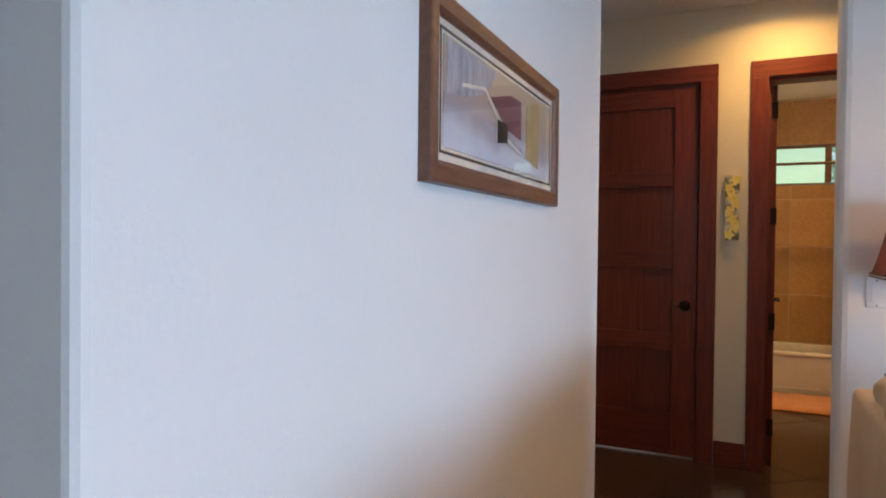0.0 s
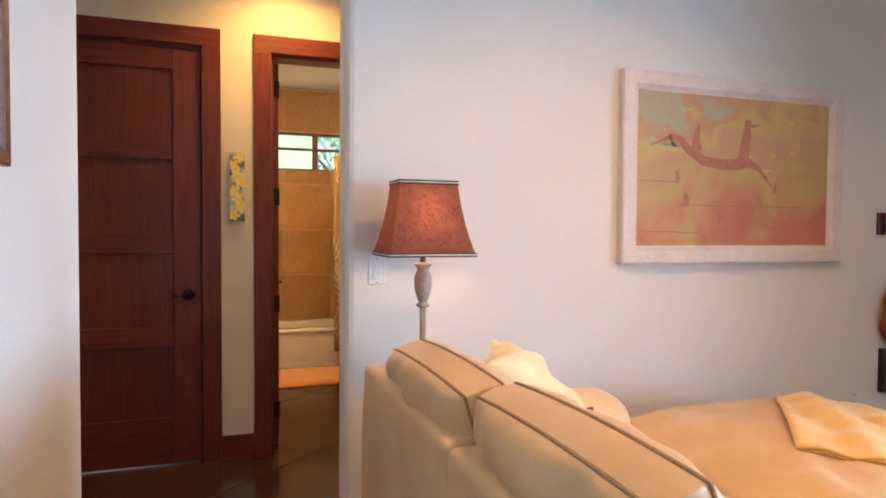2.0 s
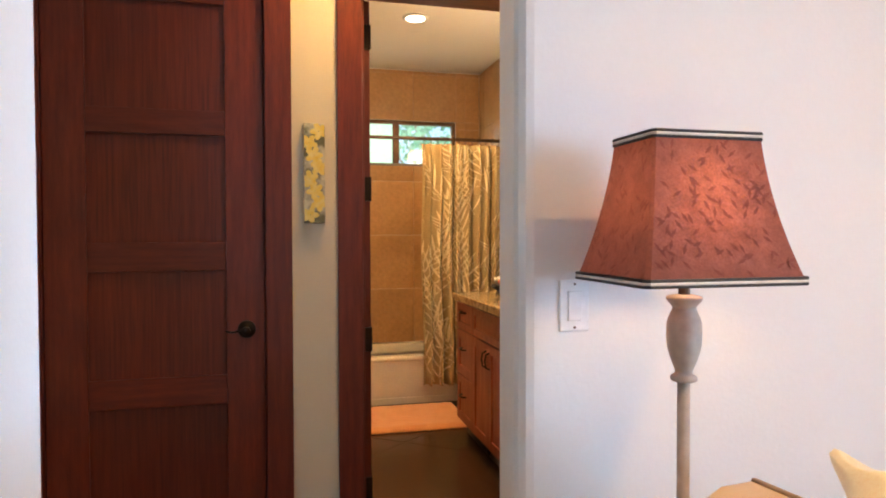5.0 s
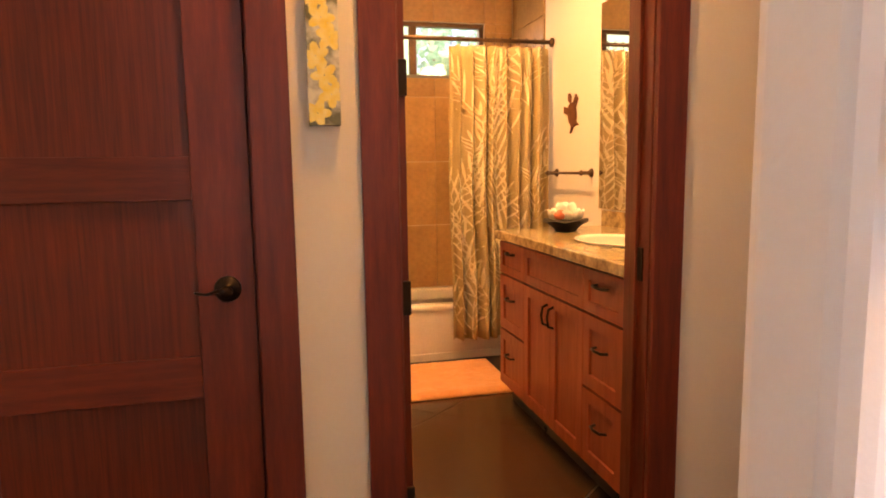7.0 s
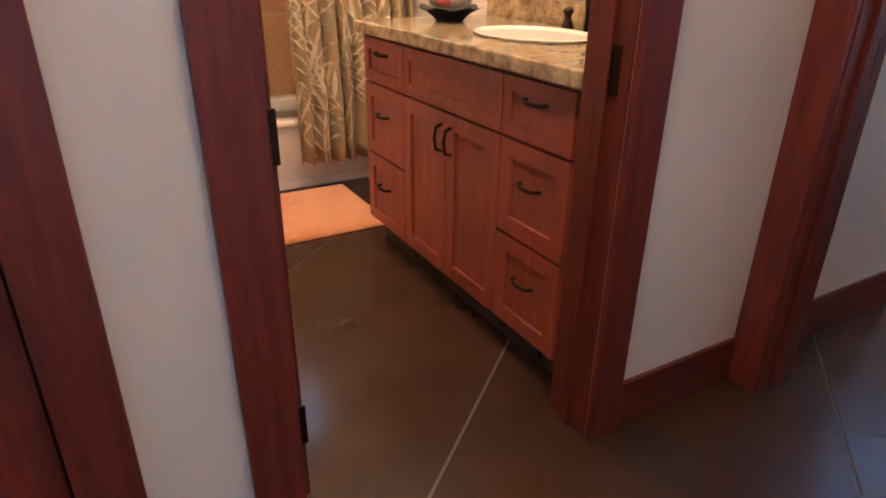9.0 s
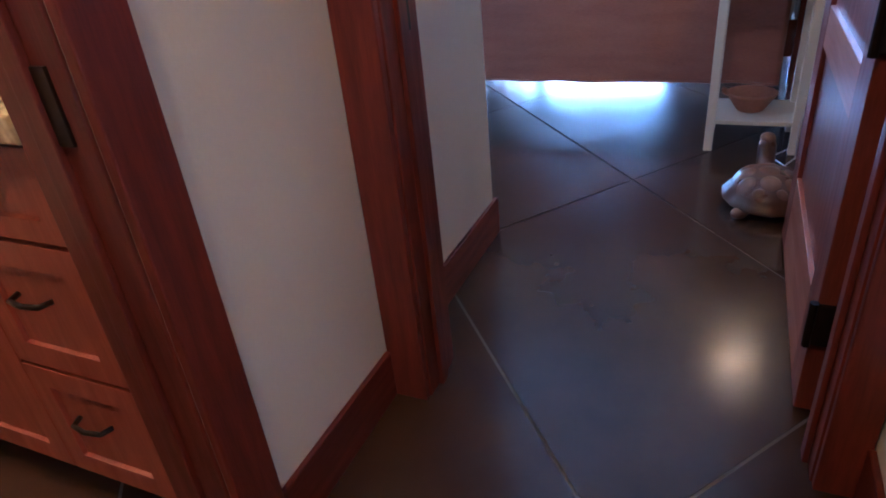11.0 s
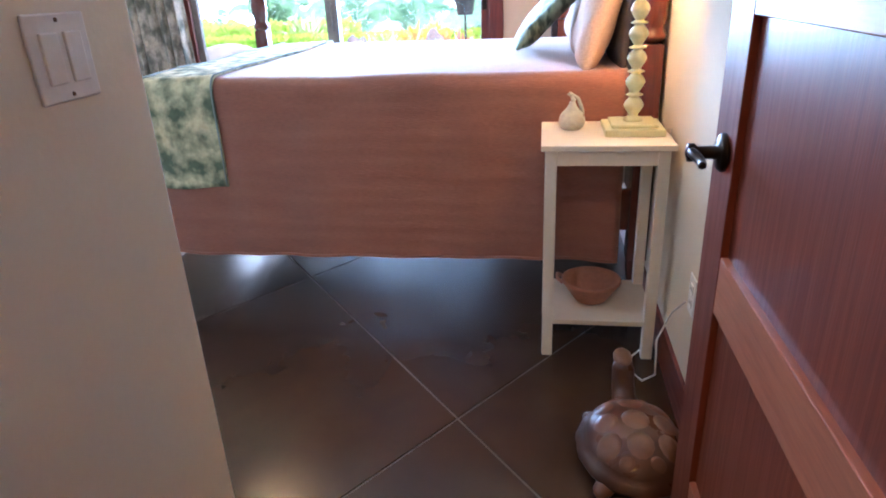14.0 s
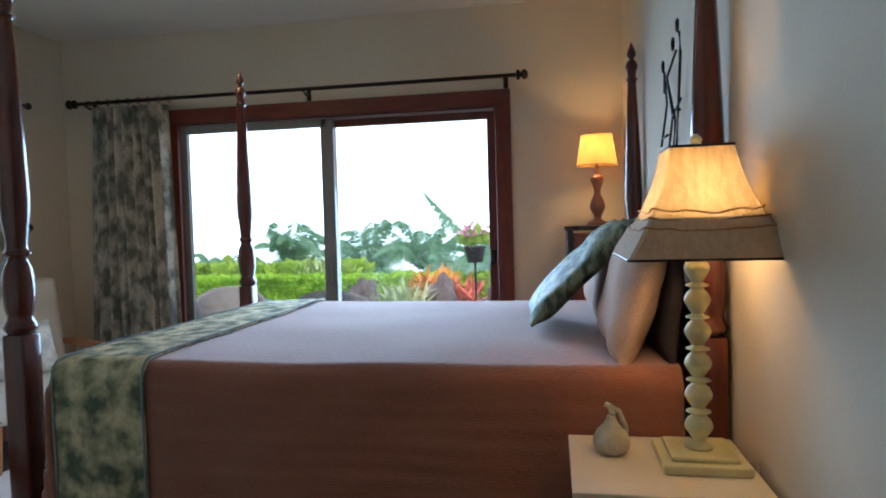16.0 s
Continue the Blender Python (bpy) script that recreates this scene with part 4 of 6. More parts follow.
part("base", box(0.095, 0.81, 0.74 - SY, 2.84 - SY, 0.06, 0.27, bevel=0.02, seg=3), LEATHER, sofa, "", True)
part("arm", box(0.10, 0.92, 2.56 - SY, 2.85 - SY, 0.07, 0.715, bevel=0.125, seg=8), LEATHER, sofa, "rounded arm", True)
for k, (y0, y1, lift) in enumerate(((2.015, 2.70, 0.008), (1.375, 2.035, 0.020), (0.76, 1.30, 0))):
    m = local(Matrix.Translation((0.645 + (0.02 if k == 1 else 0), (y0 + y1) / 2, 0.690 + lift)) @ pose(0, 0, 0, 0, 90 - 15, 0) @ pose(0, 0, 0, 0, 0, -0.6))
    bm, up, low = cushion(0.250, (y1 - y0) / 2, 0.118, 0.048, m, 26, 0.024, 0.015, k * 3.1, 0.42, 0.13, 0.010)
    c = part("back_cushion", bm, LEATHER, sofa, "plump tan back cushion", True)
    for loop in (up, low):
        part("piping", tube(loop, 0.0046, 6, closed=True), PIPING, c, "brown piping", True)
for k, (y0, y1) in enumerate(((1.96, 2.59), (1.30, 1.95), (0.75, 1.29))):
    bm, up, low = cushion(0.27, (y1 - y0) / 2, 0.12, 0.085, local(Matrix.Translation((1.04, (y0 + y1) / 2, 0.37))), 16, 0.012, 0.02, k + 9.0, 0.5, 0.08, 0.01)
    c = part("seat_cushion", bm, LEATHER, sofa, "", True)
    part("piping", tube(up, 0.0045, 6, closed=True), PIPING, c, "brown piping", True)
for x in (0.05, 0.76):
    for y in (0.8, 2.78):
        part("leg", lathe([(0.02, 0), (0.028, 0.07)], x, y - SY, 0, 12), EBONY, sofa)

ott = thing("ottoman", "large tan upholstered ottoman with domed top", "ottoman", (2.0, 2.36, 0))
part("base", box(-0.54, 0.54, -0.50, 0.54, 0.05, 0.36, bevel=0.03, seg=3), LEATHER, ott, "", True)
bm, up, low = cushion(0.57, 0.56, 0.19, 0.075, Matrix.Translation((0.0, 0.02, 0.42)), 30, 0.03, 0.02, 5.0, 0.6, 0.14, 0.02)
c = part("cushion", bm, LEATHER, ott, "", True)
part("piping", tube(up, 0.005, 6, closed=True), LEATHER, c, "", True)
for x in (-0.46, 0.46):
    for y in (-0.42, 0.46):
        part("leg", lathe([(0.02, 0), (0.028, 0.06)], x, y, 0, 12), EBONY, ott)


def throw(u, v):
    p = Vector((1.70, 2.20)) + Vector((0.52, 0.58)) * v + Vector((0.50, -0.45)) * u
    e = max(abs(p.x - 2.0) / 0.57, abs(p.y - 2.38) / 0.56)
    z = 0.615 - 0.10 * e ** 3 - 0.35 * max(0, e - 1.0) + 0.014 * noise.noise((u * 6, v * 8, 1)) + 0.008 * math.sin(u * 22 + 4 * v)
    return Vector((p.x, p.y, z))


gold = thing("folded_throw", "folded golden yellow throw on the ottoman", "throw")
for k in range(3):
    part("fold", sheet(lambda u, v, k=k: throw(u * (1 - 0.03 * k) + 0.02 * k, v + 0.012 * k * math.sin(9 * u)) + Vector((0, 0, 0.013 * (2 - k))), 30, 34, 0.009), GOLD, gold, "", True)

across, rise = Vector((0.42, 0.91, 0.0)).normalized(), Vector((-0.64, 0.295, 0.71)).normalized()
face_out = across.cross(rise)
leant = Matrix([(across[i], rise[i], face_out[i], (1.005, 2.610, 0.733)[i]) for i in range(3)] + [(0, 0, 0, 1)])
bm, up, low = cushion(0.215, 0.215, 0.085, 0.006, leant, 40, 0.05, 0.09, 2.0)
tagged(link("throw_pillow", bm, CREAM, smooth=True), "cream and gold throw pillow on the sofa", "pillow")
bm, up, low = cushion(0.16, 0.16, 0.06, 0.006, Matrix.Translation((1.05, 2.50, 0.552)) @ pose(0, 0, 0, 60, 0, 0), 14, 0.01, 0.06, 7.0)
tagged(link("plum_pillow", bm, PLUM, smooth=True), "small dark plum pillow on the sofa", "pillow")
WOVEN = material("woven_white_cloth", (0.80, 0.74, 0.64), (0.74, 0.66, 0.55), 9, 0.85, 0.3, fine=120)
hp = thing("herringbone_pillow", "white and tan herringbone pillow on the sofa", "pillow", Matrix.Translation((0.775, 1.335, 0.700)) @ pose(0, 0, 0, 0, 90 - 20, 0))
part("cover", cushion(0.21, 0.13, 0.075, 0.012, None, 20, 0.012, 0.03, 4.4)[0], WOVEN, hp, "", True)
rows = []
for i in range(-9, 10):
    for j in range(-6, 6):
        x, y = i * 0.021, j * 0.020 + 0.004
        puff = ((1 - min(1, abs(x) / 0.215) ** 4) * (1 - min(1, abs(y) / 0.135) ** 4)) ** 0.5
        d = 0.010 if j % 2 else -0.010
        for side in (1, -1):
            z = side * (0.014 + 0.064 * puff)
            rows.append([(x - d, y - 0.008, z), (x - d + 0.006, y - 0.008, z), (x + d + 0.006, y + 0.008, z), (x + d, y + 0.008, z)])
tagged(blades(rows, "herringbone_weave", PIPING, hp), "tan herringbone weave", kind="stuff")

# wall-hung instrument
gt = thing("ukulele", "small red-brown guitar hung on the wall", "guitar", (3.50, 3.205, 0.68))
outline = []
for k in range(40):
    a = 2 * math.pi * k / 40
    waist = 1 - 0.18 * math.exp(-((math.cos(a) - 0.1) / 0.28) ** 2)
    outline.append(((0.135 - 0.02 * math.cos(a)) * math.sin(a) * waist, 0.17 * math.cos(a) + 0.17))
bm = flat(outline, -0.03, 0.075)
part("sound_box", bm, GUITAR, gt, "red-brown lacquered body")
part("sound_hole", lathe([(0.032, 0), (0.032, 0.002)], seg=20), BLACK, gt).matrix_local = pose(0, -0.105, 0.22, 90)
part("neck", box(-0.022, 0.022, -0.112, -0.085, 0.32, 0.62, bevel=0.005), EBONY, gt)
part("headstock", box(-0.035, 0.035, -0.105, -0.085, 0.62, 0.76, bevel=0.006), GUITAR, gt)
for x in (-0.04, 0.04):
    for z in (0.65, 0.69, 0.73):
        part("tuning_peg", lathe([(0.006, 0), (0.006, 0.018)], seg=8), IVORY, gt).matrix_local = pose(x, -0.095, z, 0, 90 if x > 0 else -90)
hk = part("hanger", box(-0.14, -0.09, -0.02, 0, 0.60, 0.72, bevel=0.004), POST, gt, "wooden wall hanger")
part("yoke", tube([(-0.115, -0.02, 0.66), (-0.06, -0.10, 0.66), (0.04, -0.10, 0.66)], 0.006), BRONZE, hk)
st = thing("harmonica_rack", "dark rack with pale keys hung on the wall", "rack", (3.47, 3.205, 0.42))
part("back", box(-0.07, 0.10, -0.03, 0, 0, 0.24, bevel=0.006), EBONY, st)
for z in (0.035, 0.08, 0.125, 0.17):
    part("key", box(-0.045, 0.09, -0.045, -0.03, z, z + 0.024, bevel=0.003), IVORY, st)

# ---- hallway ----
can = thing("flower_canvas", "narrow canvas painted with yellow plumeria flowers", "canvas", (0.047, 4.40, 1.331))
part("canvas", box(0, 0.078, -0.03, 0, 0, 0.378, bevel=0.002), material("canvas_ground", (0.70, 0.68, 0.56), (0.16, 0.16, 0.10), 18, 0.8, 0.2, sharp=0.1), can)
PETAL = material("yellow_petal", (0.85, 0.62, 0.05), (0.88, 0.78, 0.35), 45, 0.7)
random.seed(11)
for k in range(8):
    cx, cz = (0.022, 0.056, 0.036)[k % 3] + random.uniform(-0.006, 0.006), 0.03 + 0.318 * k / 7
    for p in range(5):
        a = 2 * math.pi * p / 5 + k
        pts = []
        for q in range(8):
            b = 2 * math.pi * q / 8
            lx, lz = 0.018 + 0.017 * math.cos(b), 0.0115 * math.sin(b)
            x, z = cx + lx * math.cos(a) - lz * math.sin(a), cz + lx * math.sin(a) + lz * math.cos(a)
            pts.append((min(max(x, 0.001), 0.077), min(max(z, 0.001), 0.377)))
        if p == 0:
            flower = flat(pts, -0.03, 0.0006)
        else:
            merge(flower, flat(pts, -0.03, 0.0006 + 0.0001 * p))
    part("painted_flower", flower, PETAL, can)


def can_light(name, label, x, y):
    root = thing(name, label, "ceiling light", (x, y, H))
    ring = bmesh.new()
    lathe([(0.085, 0), (0.085, -0.006), (0.062, -0.008)], bm=ring, seg=32)
    part("trim_ring", ring, PLASTIC, root, "", True)
    part("lens", lathe([(0.060, -0.0085), (0.060, -0.010)], seg=28), DIFFUSER, root)
    return root


can_light("bedroom_ceiling_light", "round recessed bedroom ceiling light, switched on", 4.95, 5.75)
can_light("bathroom_ceiling_light", "round recessed bathroom ceiling light, switched on", 0.805, 6.0)
can_light("hall_ceiling_light", "round recessed hallway ceiling light, switched on", 0.34, 4.04)
# Fixtures for the two added living room cans, out of view.
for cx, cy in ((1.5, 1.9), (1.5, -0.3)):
    can_light("living_ceiling_light", "unseen recessed living room ceiling light, switched on", cx, cy)

# ---- bathroom ----
VX, V0, V1 = 1.04, 4.58, 5.845
van = thing("vanity_cabinet", "cherry wood bathroom vanity with panelled doors and drawers", "vanity", (0, 0, 0))
part("body", box(VX + 0.02, 1.642, V0, V1, 0.10, 0.868), VANITY["v"], van)
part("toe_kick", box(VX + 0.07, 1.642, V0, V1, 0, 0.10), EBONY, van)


def shaker_front(tag, y0, y1, z0, z1, pull):
    """A framed door or drawer front with a recessed panel."""
    rail = 0.05 if z1 - z0 > 0.2 else 0.04
    bm = box(VX, VX + 0.019, y0, y1, z0, z1)
    face = min(bm.faces, key=lambda q: q.calc_center_median().x)
    bmesh.ops.inset_region(bm, faces=[face], thickness=rail, use_even_offset=True)
    bmesh.ops.inset_region(bm, faces=[face], thickness=0.002, depth=-0.009, use_even_offset=True)
    front = part(tag, bm, VANITY["v"], van)
    if pull:
        py, pz = pull
        pts = [(VX, py - 0.045, pz), (VX - 0.022, py - 0.036, pz), (VX - 0.028, py, pz), (VX - 0.022, py + 0.036, pz), (VX, py + 0.045, pz)]
        if tag == "cabinet_door":
            pts = [(x, py, pz + (y - py)) for x, y, z in pts]
        part("pull", tube(pts, 0.0055, 8), BRONZE, front, "bronze bar pull", True)


C0, C1 = 4.89, 5.497
for y0, y1 in ((V0 + 0.01, C0 - 0.004), (C1 + 0.004, V1 - 0.006)):
    for z0, z1 in ((0.695, 0.855), (0.41, 0.685), (0.115, 0.40)):
        shaker_front("drawer_front", y0, y1, z0, z1, ((y0 + y1) / 2, (z0 + z1) / 2 + 0.03))
shaker_front("false_front", C0, C1, 0.695, 0.855, None)
shaker_front("cabinet_door", C0, (C0 + C1) / 2 - 0.002, 0.115, 0.685, ((C0 + C1) / 2 - 0.03, 0.60))
shaker_front("cabinet_door", (C0 + C1) / 2 + 0.002, C1, 0.115, 0.685, ((C0 + C1) / 2 + 0.03, 0.60))
top = thing("countertop", "polished gold granite vanity countertop with oval basin", "countertop")
bm = box(1.015, 1.643, 4.56, 5.868, 0.868, 0.912, bevel=0.006, seg=3)
part("slab", bm, GRANITE, top)
part("backsplash", box(1.623, 1.643, 4.56, 5.868, 0.912, 0.995, bevel=0.002), GRANITE, top)
basin = bmesh.new()
prof = smooth_profile([(0.205, 0.0), (0.212, 0.007), (0.200, 0.009), (0.185, 0.004), (0.16, 0.001), (0.05, 0.0012), (0.003, 0.0012)], 3)
lathe(prof, seg=36, bm=basin)
part("basin", basin, PORCELAIN, top, "white oval basin", True).matrix_local = Matrix.Translation((1.33, 5.15, 0.913)) @ Matrix.Diagonal((0.82, 1.1, 1, 1))
fc = thing("faucet", "bronze bathroom faucet on the vanity", "faucet", (1.55, 5.15, 0.9125))
part("spout", tube([(0, 0, 0), (0, 0, 0.10), (-0.02, 0, 0.15), (-0.07, 0, 0.165), (-0.12, 0, 0.14), (-0.13, 0, 0.11)], 0.014, 10), BRONZE, fc, "", True)
for y in (-0.1, 0.1):
    part("tap_handle", lathe(smooth_profile([(0.024, 0), (0.02, 0.015), (0.012, 0.04), (0.02, 0.06), (0.006, 0.075)], 3), 0, y, 0, 14), BRONZE, fc, "", True)
mir = thing("vanity_mirror", "large plain wall mirror over the vanity", "mirror", (0, 0, 0))
part("mirror_glass", box(1.637, 1.643, 4.58, 5.93, 1.0, 2.08, bevel=0.002), MIRROR, mir)
vl = thing("vanity_light", "bronze wall light with amber glass shades", "wall light", (1.645, 5.15, 2.24))
part("wall_bar", box(-0.03, 0, -0.40, 0.40, -0.03, 0.03, bevel=0.006), BRASSY, vl)
for y in (-0.32, 0, 0.32):
    part("glass_shade", lathe(smooth_profile([(0.025, 0.0), (0.045, -0.03), (0.062, -0.08), (0.066, -0.11)], 3), -0.10, y, 0.05, 18), DIFFUSER, vl, "glowing glass shade", True)
tb = thing("towel_bar", "dark bronze towel bar on the wall", "towel bar", (1.645, 0, 1.193))
for y in (6.03, 6.50):
    part("mount", lathe(smooth_profile([(0.026, 0), (0.024, 0.008), (0.012, 0.02), (0.011, 0.055), (0.017, 0.062), (0.010, 0.074)], 3), seg=14), BRASSY, tb, "", True).matrix_local = pose(0, y, 0, 0, -90)
part("bar", tube([(-0.062, 6.0, 0), (-0.062, 6.53, 0)], 0.008, 10), BRASSY, tb, "", True)
# flat metal turtle on the wall
bm = bmesh.new()
for pts in ([(0.075 * math.cos(a) * (1 + 0.1 * math.cos(a)), 0.055 * math.sin(a)) for a in [2 * math.pi * k / 24 for k in range(24)]],
            [(-0.07 - 0.03 * (1 + math.cos(a)), 0.02 * math.sin(a)) for a in [2 * math.pi * k / 12 for k in range(12)]],
            [(-0.05, 0.03), (-0.085, 0.085), (-0.05, 0.10), (-0.01, 0.05)], [(-0.05, -0.03), (-0.085, -0.085), (-0.05, -0.10), (-0.01, -0.05)],
            [(0.06, 0.03), (0.10, 0.06), (0.085, 0.02)], [(0.06, -0.03), (0.10, -0.06), (0.085, -0.02)]):
    merge(bm, flat(pts, 0.0, 0.008))
tt = tagged(link("turtle_plaque", bm, material("rusty_metal", (0.22, 0.09, 0.04), (0.13, 0.05, 0.025), 20, 0.6, 0.3, metal=0.4)), "flat rust brown turtle plaque on the wall", "wall decor")
tt.matrix_world = pose(1.643, 6.28, 1.54, 0, 0, -90) @ pose(0, 0, 0, 0, 70, 0)
bw = thing("shell_bowl", "dark scalloped bowl holding white shell flowers", "bowl", (1.33, 5.68, 0.9125))
bm = bmesh.new()
rings = []
for r, z in ((0.05, 0.0), (0.06, 0.012), (0.09, 0.035), (0.125, 0.05), (0.11, 0.042), (0.04, 0.02)):
    rings.append([bm.verts.new((r * (1 + 0.08 * math.sin(7 * a)) * math.cos(a), r * (1 + 0.08 * math.sin(7 * a)) * math.sin(a), z + 0.05 * r * math.sin(7 * a))) for a in [2 * math.pi * k / 42 for k in range(42)]])
for a, b in zip(rings, rings[1:]):
    for k in range(42):
        bm.faces.new((a[k], a[(k + 1) % 42], b[(k + 1) % 42], b[k]))
bm.faces.new(list(reversed(rings[0])))
bm.faces.new(rings[-1])
part("bowl", bm, BLACK, bw, "", True)
random.seed(3)
petals = [(0.066 * math.cos(a), 0.066 * math.sin(a), 0.070, 38) for a in [math.pi * (k + 0.5) / 4 for k in range(8)]] + [(0.034 * math.cos(a), 0.034 * math.sin(a), 0.098, 62) for a in [2 * math.pi * k / 5 for k in range(5)]]
for k, (x, y, z, lean) in enumerate(petals):
    bm = bmesh.new()
    bmesh.ops.create_uvsphere(bm, u_segments=14, v_segments=8, radius=1.0, matrix=Matrix.Diagonal((0.042, 0.034, 0.013, 1)))
    for v in bm.verts:
        v.co.z += 9.0 * v.co.x * v.co.x
    part("shell_petal", bm, SHELL_WHITE, bw, "", True).matrix_local = pose(x, y, z, 0, 0, math.degrees(math.atan2(y, x))) @ pose(0, 0, 0, 0, -lean, 0)
bm = bmesh.new()
bmesh.ops.create_uvsphere(bm, u_segments=14, v_segments=8, radius=1.0, matrix=Matrix.Diagonal((0.030, 0.030, 0.022, 1)))
part("shell_heart", bm, SHELL_RED, bw, "coral red shell", True).matrix_local = pose(-0.055, -0.052, 0.082, 30, -30, 0)

tub = thing("bathtub", "white enamelled built-in bathtub", "bathtub", (0, 0, 0))
part("apron", box(0.122, 1.643, 6.64, 6.70, 0.0, 0.35, bevel=0.012, seg=3), PORCELAIN, tub, "", True)
part("rim", box(0.122, 1.643, 6.625, 6.73, 0.325, 0.362, bevel=0.015, seg=3), PORCELAIN, tub, "", True)
part("back_rim", box(0.122, 1.643, 7.20, 7.298, 0.28, 0.362, bevel=0.015, seg=3), PORCELAIN, tub, "", True)
part("basin_floor", box(0.122, 1.643, 6.70, 7.20, 0.05, 0.12), PORCELAIN, tub)
part("plinth", box(0.122, 1.643, 6.628, 6.638, 0.0, 0.05, bevel=0.003), PORCELAIN, tub)
tagged(link("bath_mat", sheet(lambda u, v: Vector((0.36 + 0.83 * u, 5.94 + 0.61 * v, 0.004 + 0.026 * min(1, 12 * min(u, 1 - u, v, 1 - v)) ** 0.5 + 0.004 * noise.noise((u * 30, v * 22, 0)))), 60, 44, 0.003), MAT, smooth=True), "fluffy orange bath mat before the tub", "bath mat")
rod = thing("shower_rod", "dark bronze shower curtain rod with rings", "curtain rod", (0, 6.58, 2.005))
part("rod", tube([(0.122, 0, 0), (1.643, 0, 0)], 0.013, 12), BRASSY, rod, "", True)
for x, s in ((0.124, 90), (1.642, -90)):
    part("flange", lathe([(0.03, 0), (0.028, 0.012), (0.016, 0.02)], seg=18), BRASSY, rod, "", True).matrix_local = pose(x, 0, 0, 0, s)
sc = thing("shower_curtain", "gold shower curtain printed with pale palm leaves", "shower curtain", (0, 6.56, 0))


def shower(u, v):
    x = 0.965 + 0.63 * u + 0.006 * math.sin(v * 9)
    fold = math.sin(u * 2 * math.pi * 8.5 + 0.6 * math.sin(v * 3)) * (0.030 + 0.014 * (1 - v)) + 0.012 * math.sin(u * 31 + v * 2)
    return Vector((x + 0.010 * math.sin(u * 40), fold - 0.035 * (1 - v), 0.155 + 1.81 * v))


part("cloth", sheet(shower, 120, 24, 0.002), FROND_CLOTH, sc, "", True)
random.seed(6)
quads = []


def on_cloth(p, q):
    return shower(p, q) + Vector((0, -0.005, 0))


def leaf_strip(p0, p1, w):
    """A narrow printed leaflet that follows the folds in short pieces."""
    steps = 6
    for s in range(steps):
        f, g = s / steps, (s + 1) / steps
        wf, wg = w * math.sin(math.pi * (0.08 + 0.9 * f)), w * math.sin(math.pi * (0.08 + 0.9 * g))
        a = (p0[0] + (p1[0] - p0[0]) * f, p0[1] + (p1[1] - p0[1]) * f)
        b = (p0[0] + (p1[0] - p0[0]) * g, p0[1] + (p1[1] - p0[1]) * g)
        corners = [(a[0] - wf, a[1]), (b[0] - wg, b[1]), (b[0] + wg, b[1]), (a[0] + wf, a[1])]
        if all(0 < p < 1 and 0 < q < 1 for p, q in corners):
            quads.append([on_cloth(p, q) for p, q in corners])


for k in range(34):
    u0, v0, a = (k * 0.618) % 1.0 - 0.05, (k + 0.5) / 34 - 0.10, random.uniform(0.7, 2.4)
    l, curl = random.uniform(0.20, 0.30), random.uniform(-1.3, 1.3)
    spine = [(u0, v0)]
    for n in range(14):
        b = a + curl * (n / 14 - 0.5)
        spine.append((spine[-1][0] + math.cos(b) * l * 2.4 / 14, spine[-1][1] + math.sin(b) * l / 14))
    for p, q in zip(spine[::3], spine[3::3]):
        leaf_strip(p, q, 0.004)
    for n in range(1, 14, 2):
        f = n / 14
        for side in (-1, 1):
            b = a + curl * (f - 0.5) + side * (0.62 - 0.30 * f)
            ll = l * 0.55 * (1.0 - 0.62 * f)
            leaf_strip(spine[n], (spine[n][0] + math.cos(b) * ll * 2.4, spine[n][1] + math.sin(b) * ll), 0.0085)
tagged(blades(quads, "leaf_print", FROND_PRINT, sc), "pale palm leaf print", kind="stuff")
for k in range(12):
    x = 0.985 + 0.59 * k / 11
    part("curtain_ring", tube([(x, 0.022 + 0.022 * math.cos(a), 1.998 + 0.026 * math.sin(a)) for a in [2 * math.pi * j / 14 for j in range(14)]], 0.0022, 5, closed=True), BRASSY, sc)
# ---- bedroom ----
BX0, BX1, BY0, BY1 = 3.81, 5.32, 3.418, 5.47
bed = thing("four_poster_bed", "dark cherry four-poster bed with turned posts", "bed", (0, 0, 0))
turned = smooth_profile([(0.036, 1.00), (0.048, 1.02), (0.036, 1.05), (0.042, 1.08), (0.046, 1.14), (0.040, 1.20), (0.028, 1.235), (0.040, 1.25), (0.030, 1.27), (0.034, 1.32), (0.042, 1.40),
                         (0.041, 1.50), (0.034, 1.68), (0.026, 1.86), (0.021, 1.97), (0.030, 1.985), (0.020, 2.00), (0.024, 2.03), (0.030, 2.05), (0.020, 2.075), (0.012, 2.085), (0.022, 2.105), (0.016, 2.13), (0.008, 2.15), (0.003, 2.165)], 4)
for x in (BX0, BX1):
    for y in (BY0, BY1):
        bm = lathe(turned, x, y, 0, 20)
        lathe(smooth_profile([(0.026, 0.0), (0.030, 0.04), (0.026, 0.08), (0.034, 0.16), (0.036, 0.22)], 3), x, y, 0, 16, bm)
        box(x - 0.038, x + 0.038, y - 0.038, y + 0.038, 0.20, 1.0, bevel=0.008, seg=2, bm=bm)
        part("post", bm, POST, bed, "turned post with finial", True)
for x in (BX0, BX1):
    part("side_rail", box(x - 0.012, x + 0.012, BY0 + 0.03, BY1 - 0.12, 0.32, 0.48, bevel=0.004), POST, bed)
part("foot_rail", box(BX0 + 0.03, BX1 - 0.03, BY1 - 0.018, BY1 + 0.018, 0.32, 0.62, bevel=0.005), POST, bed)
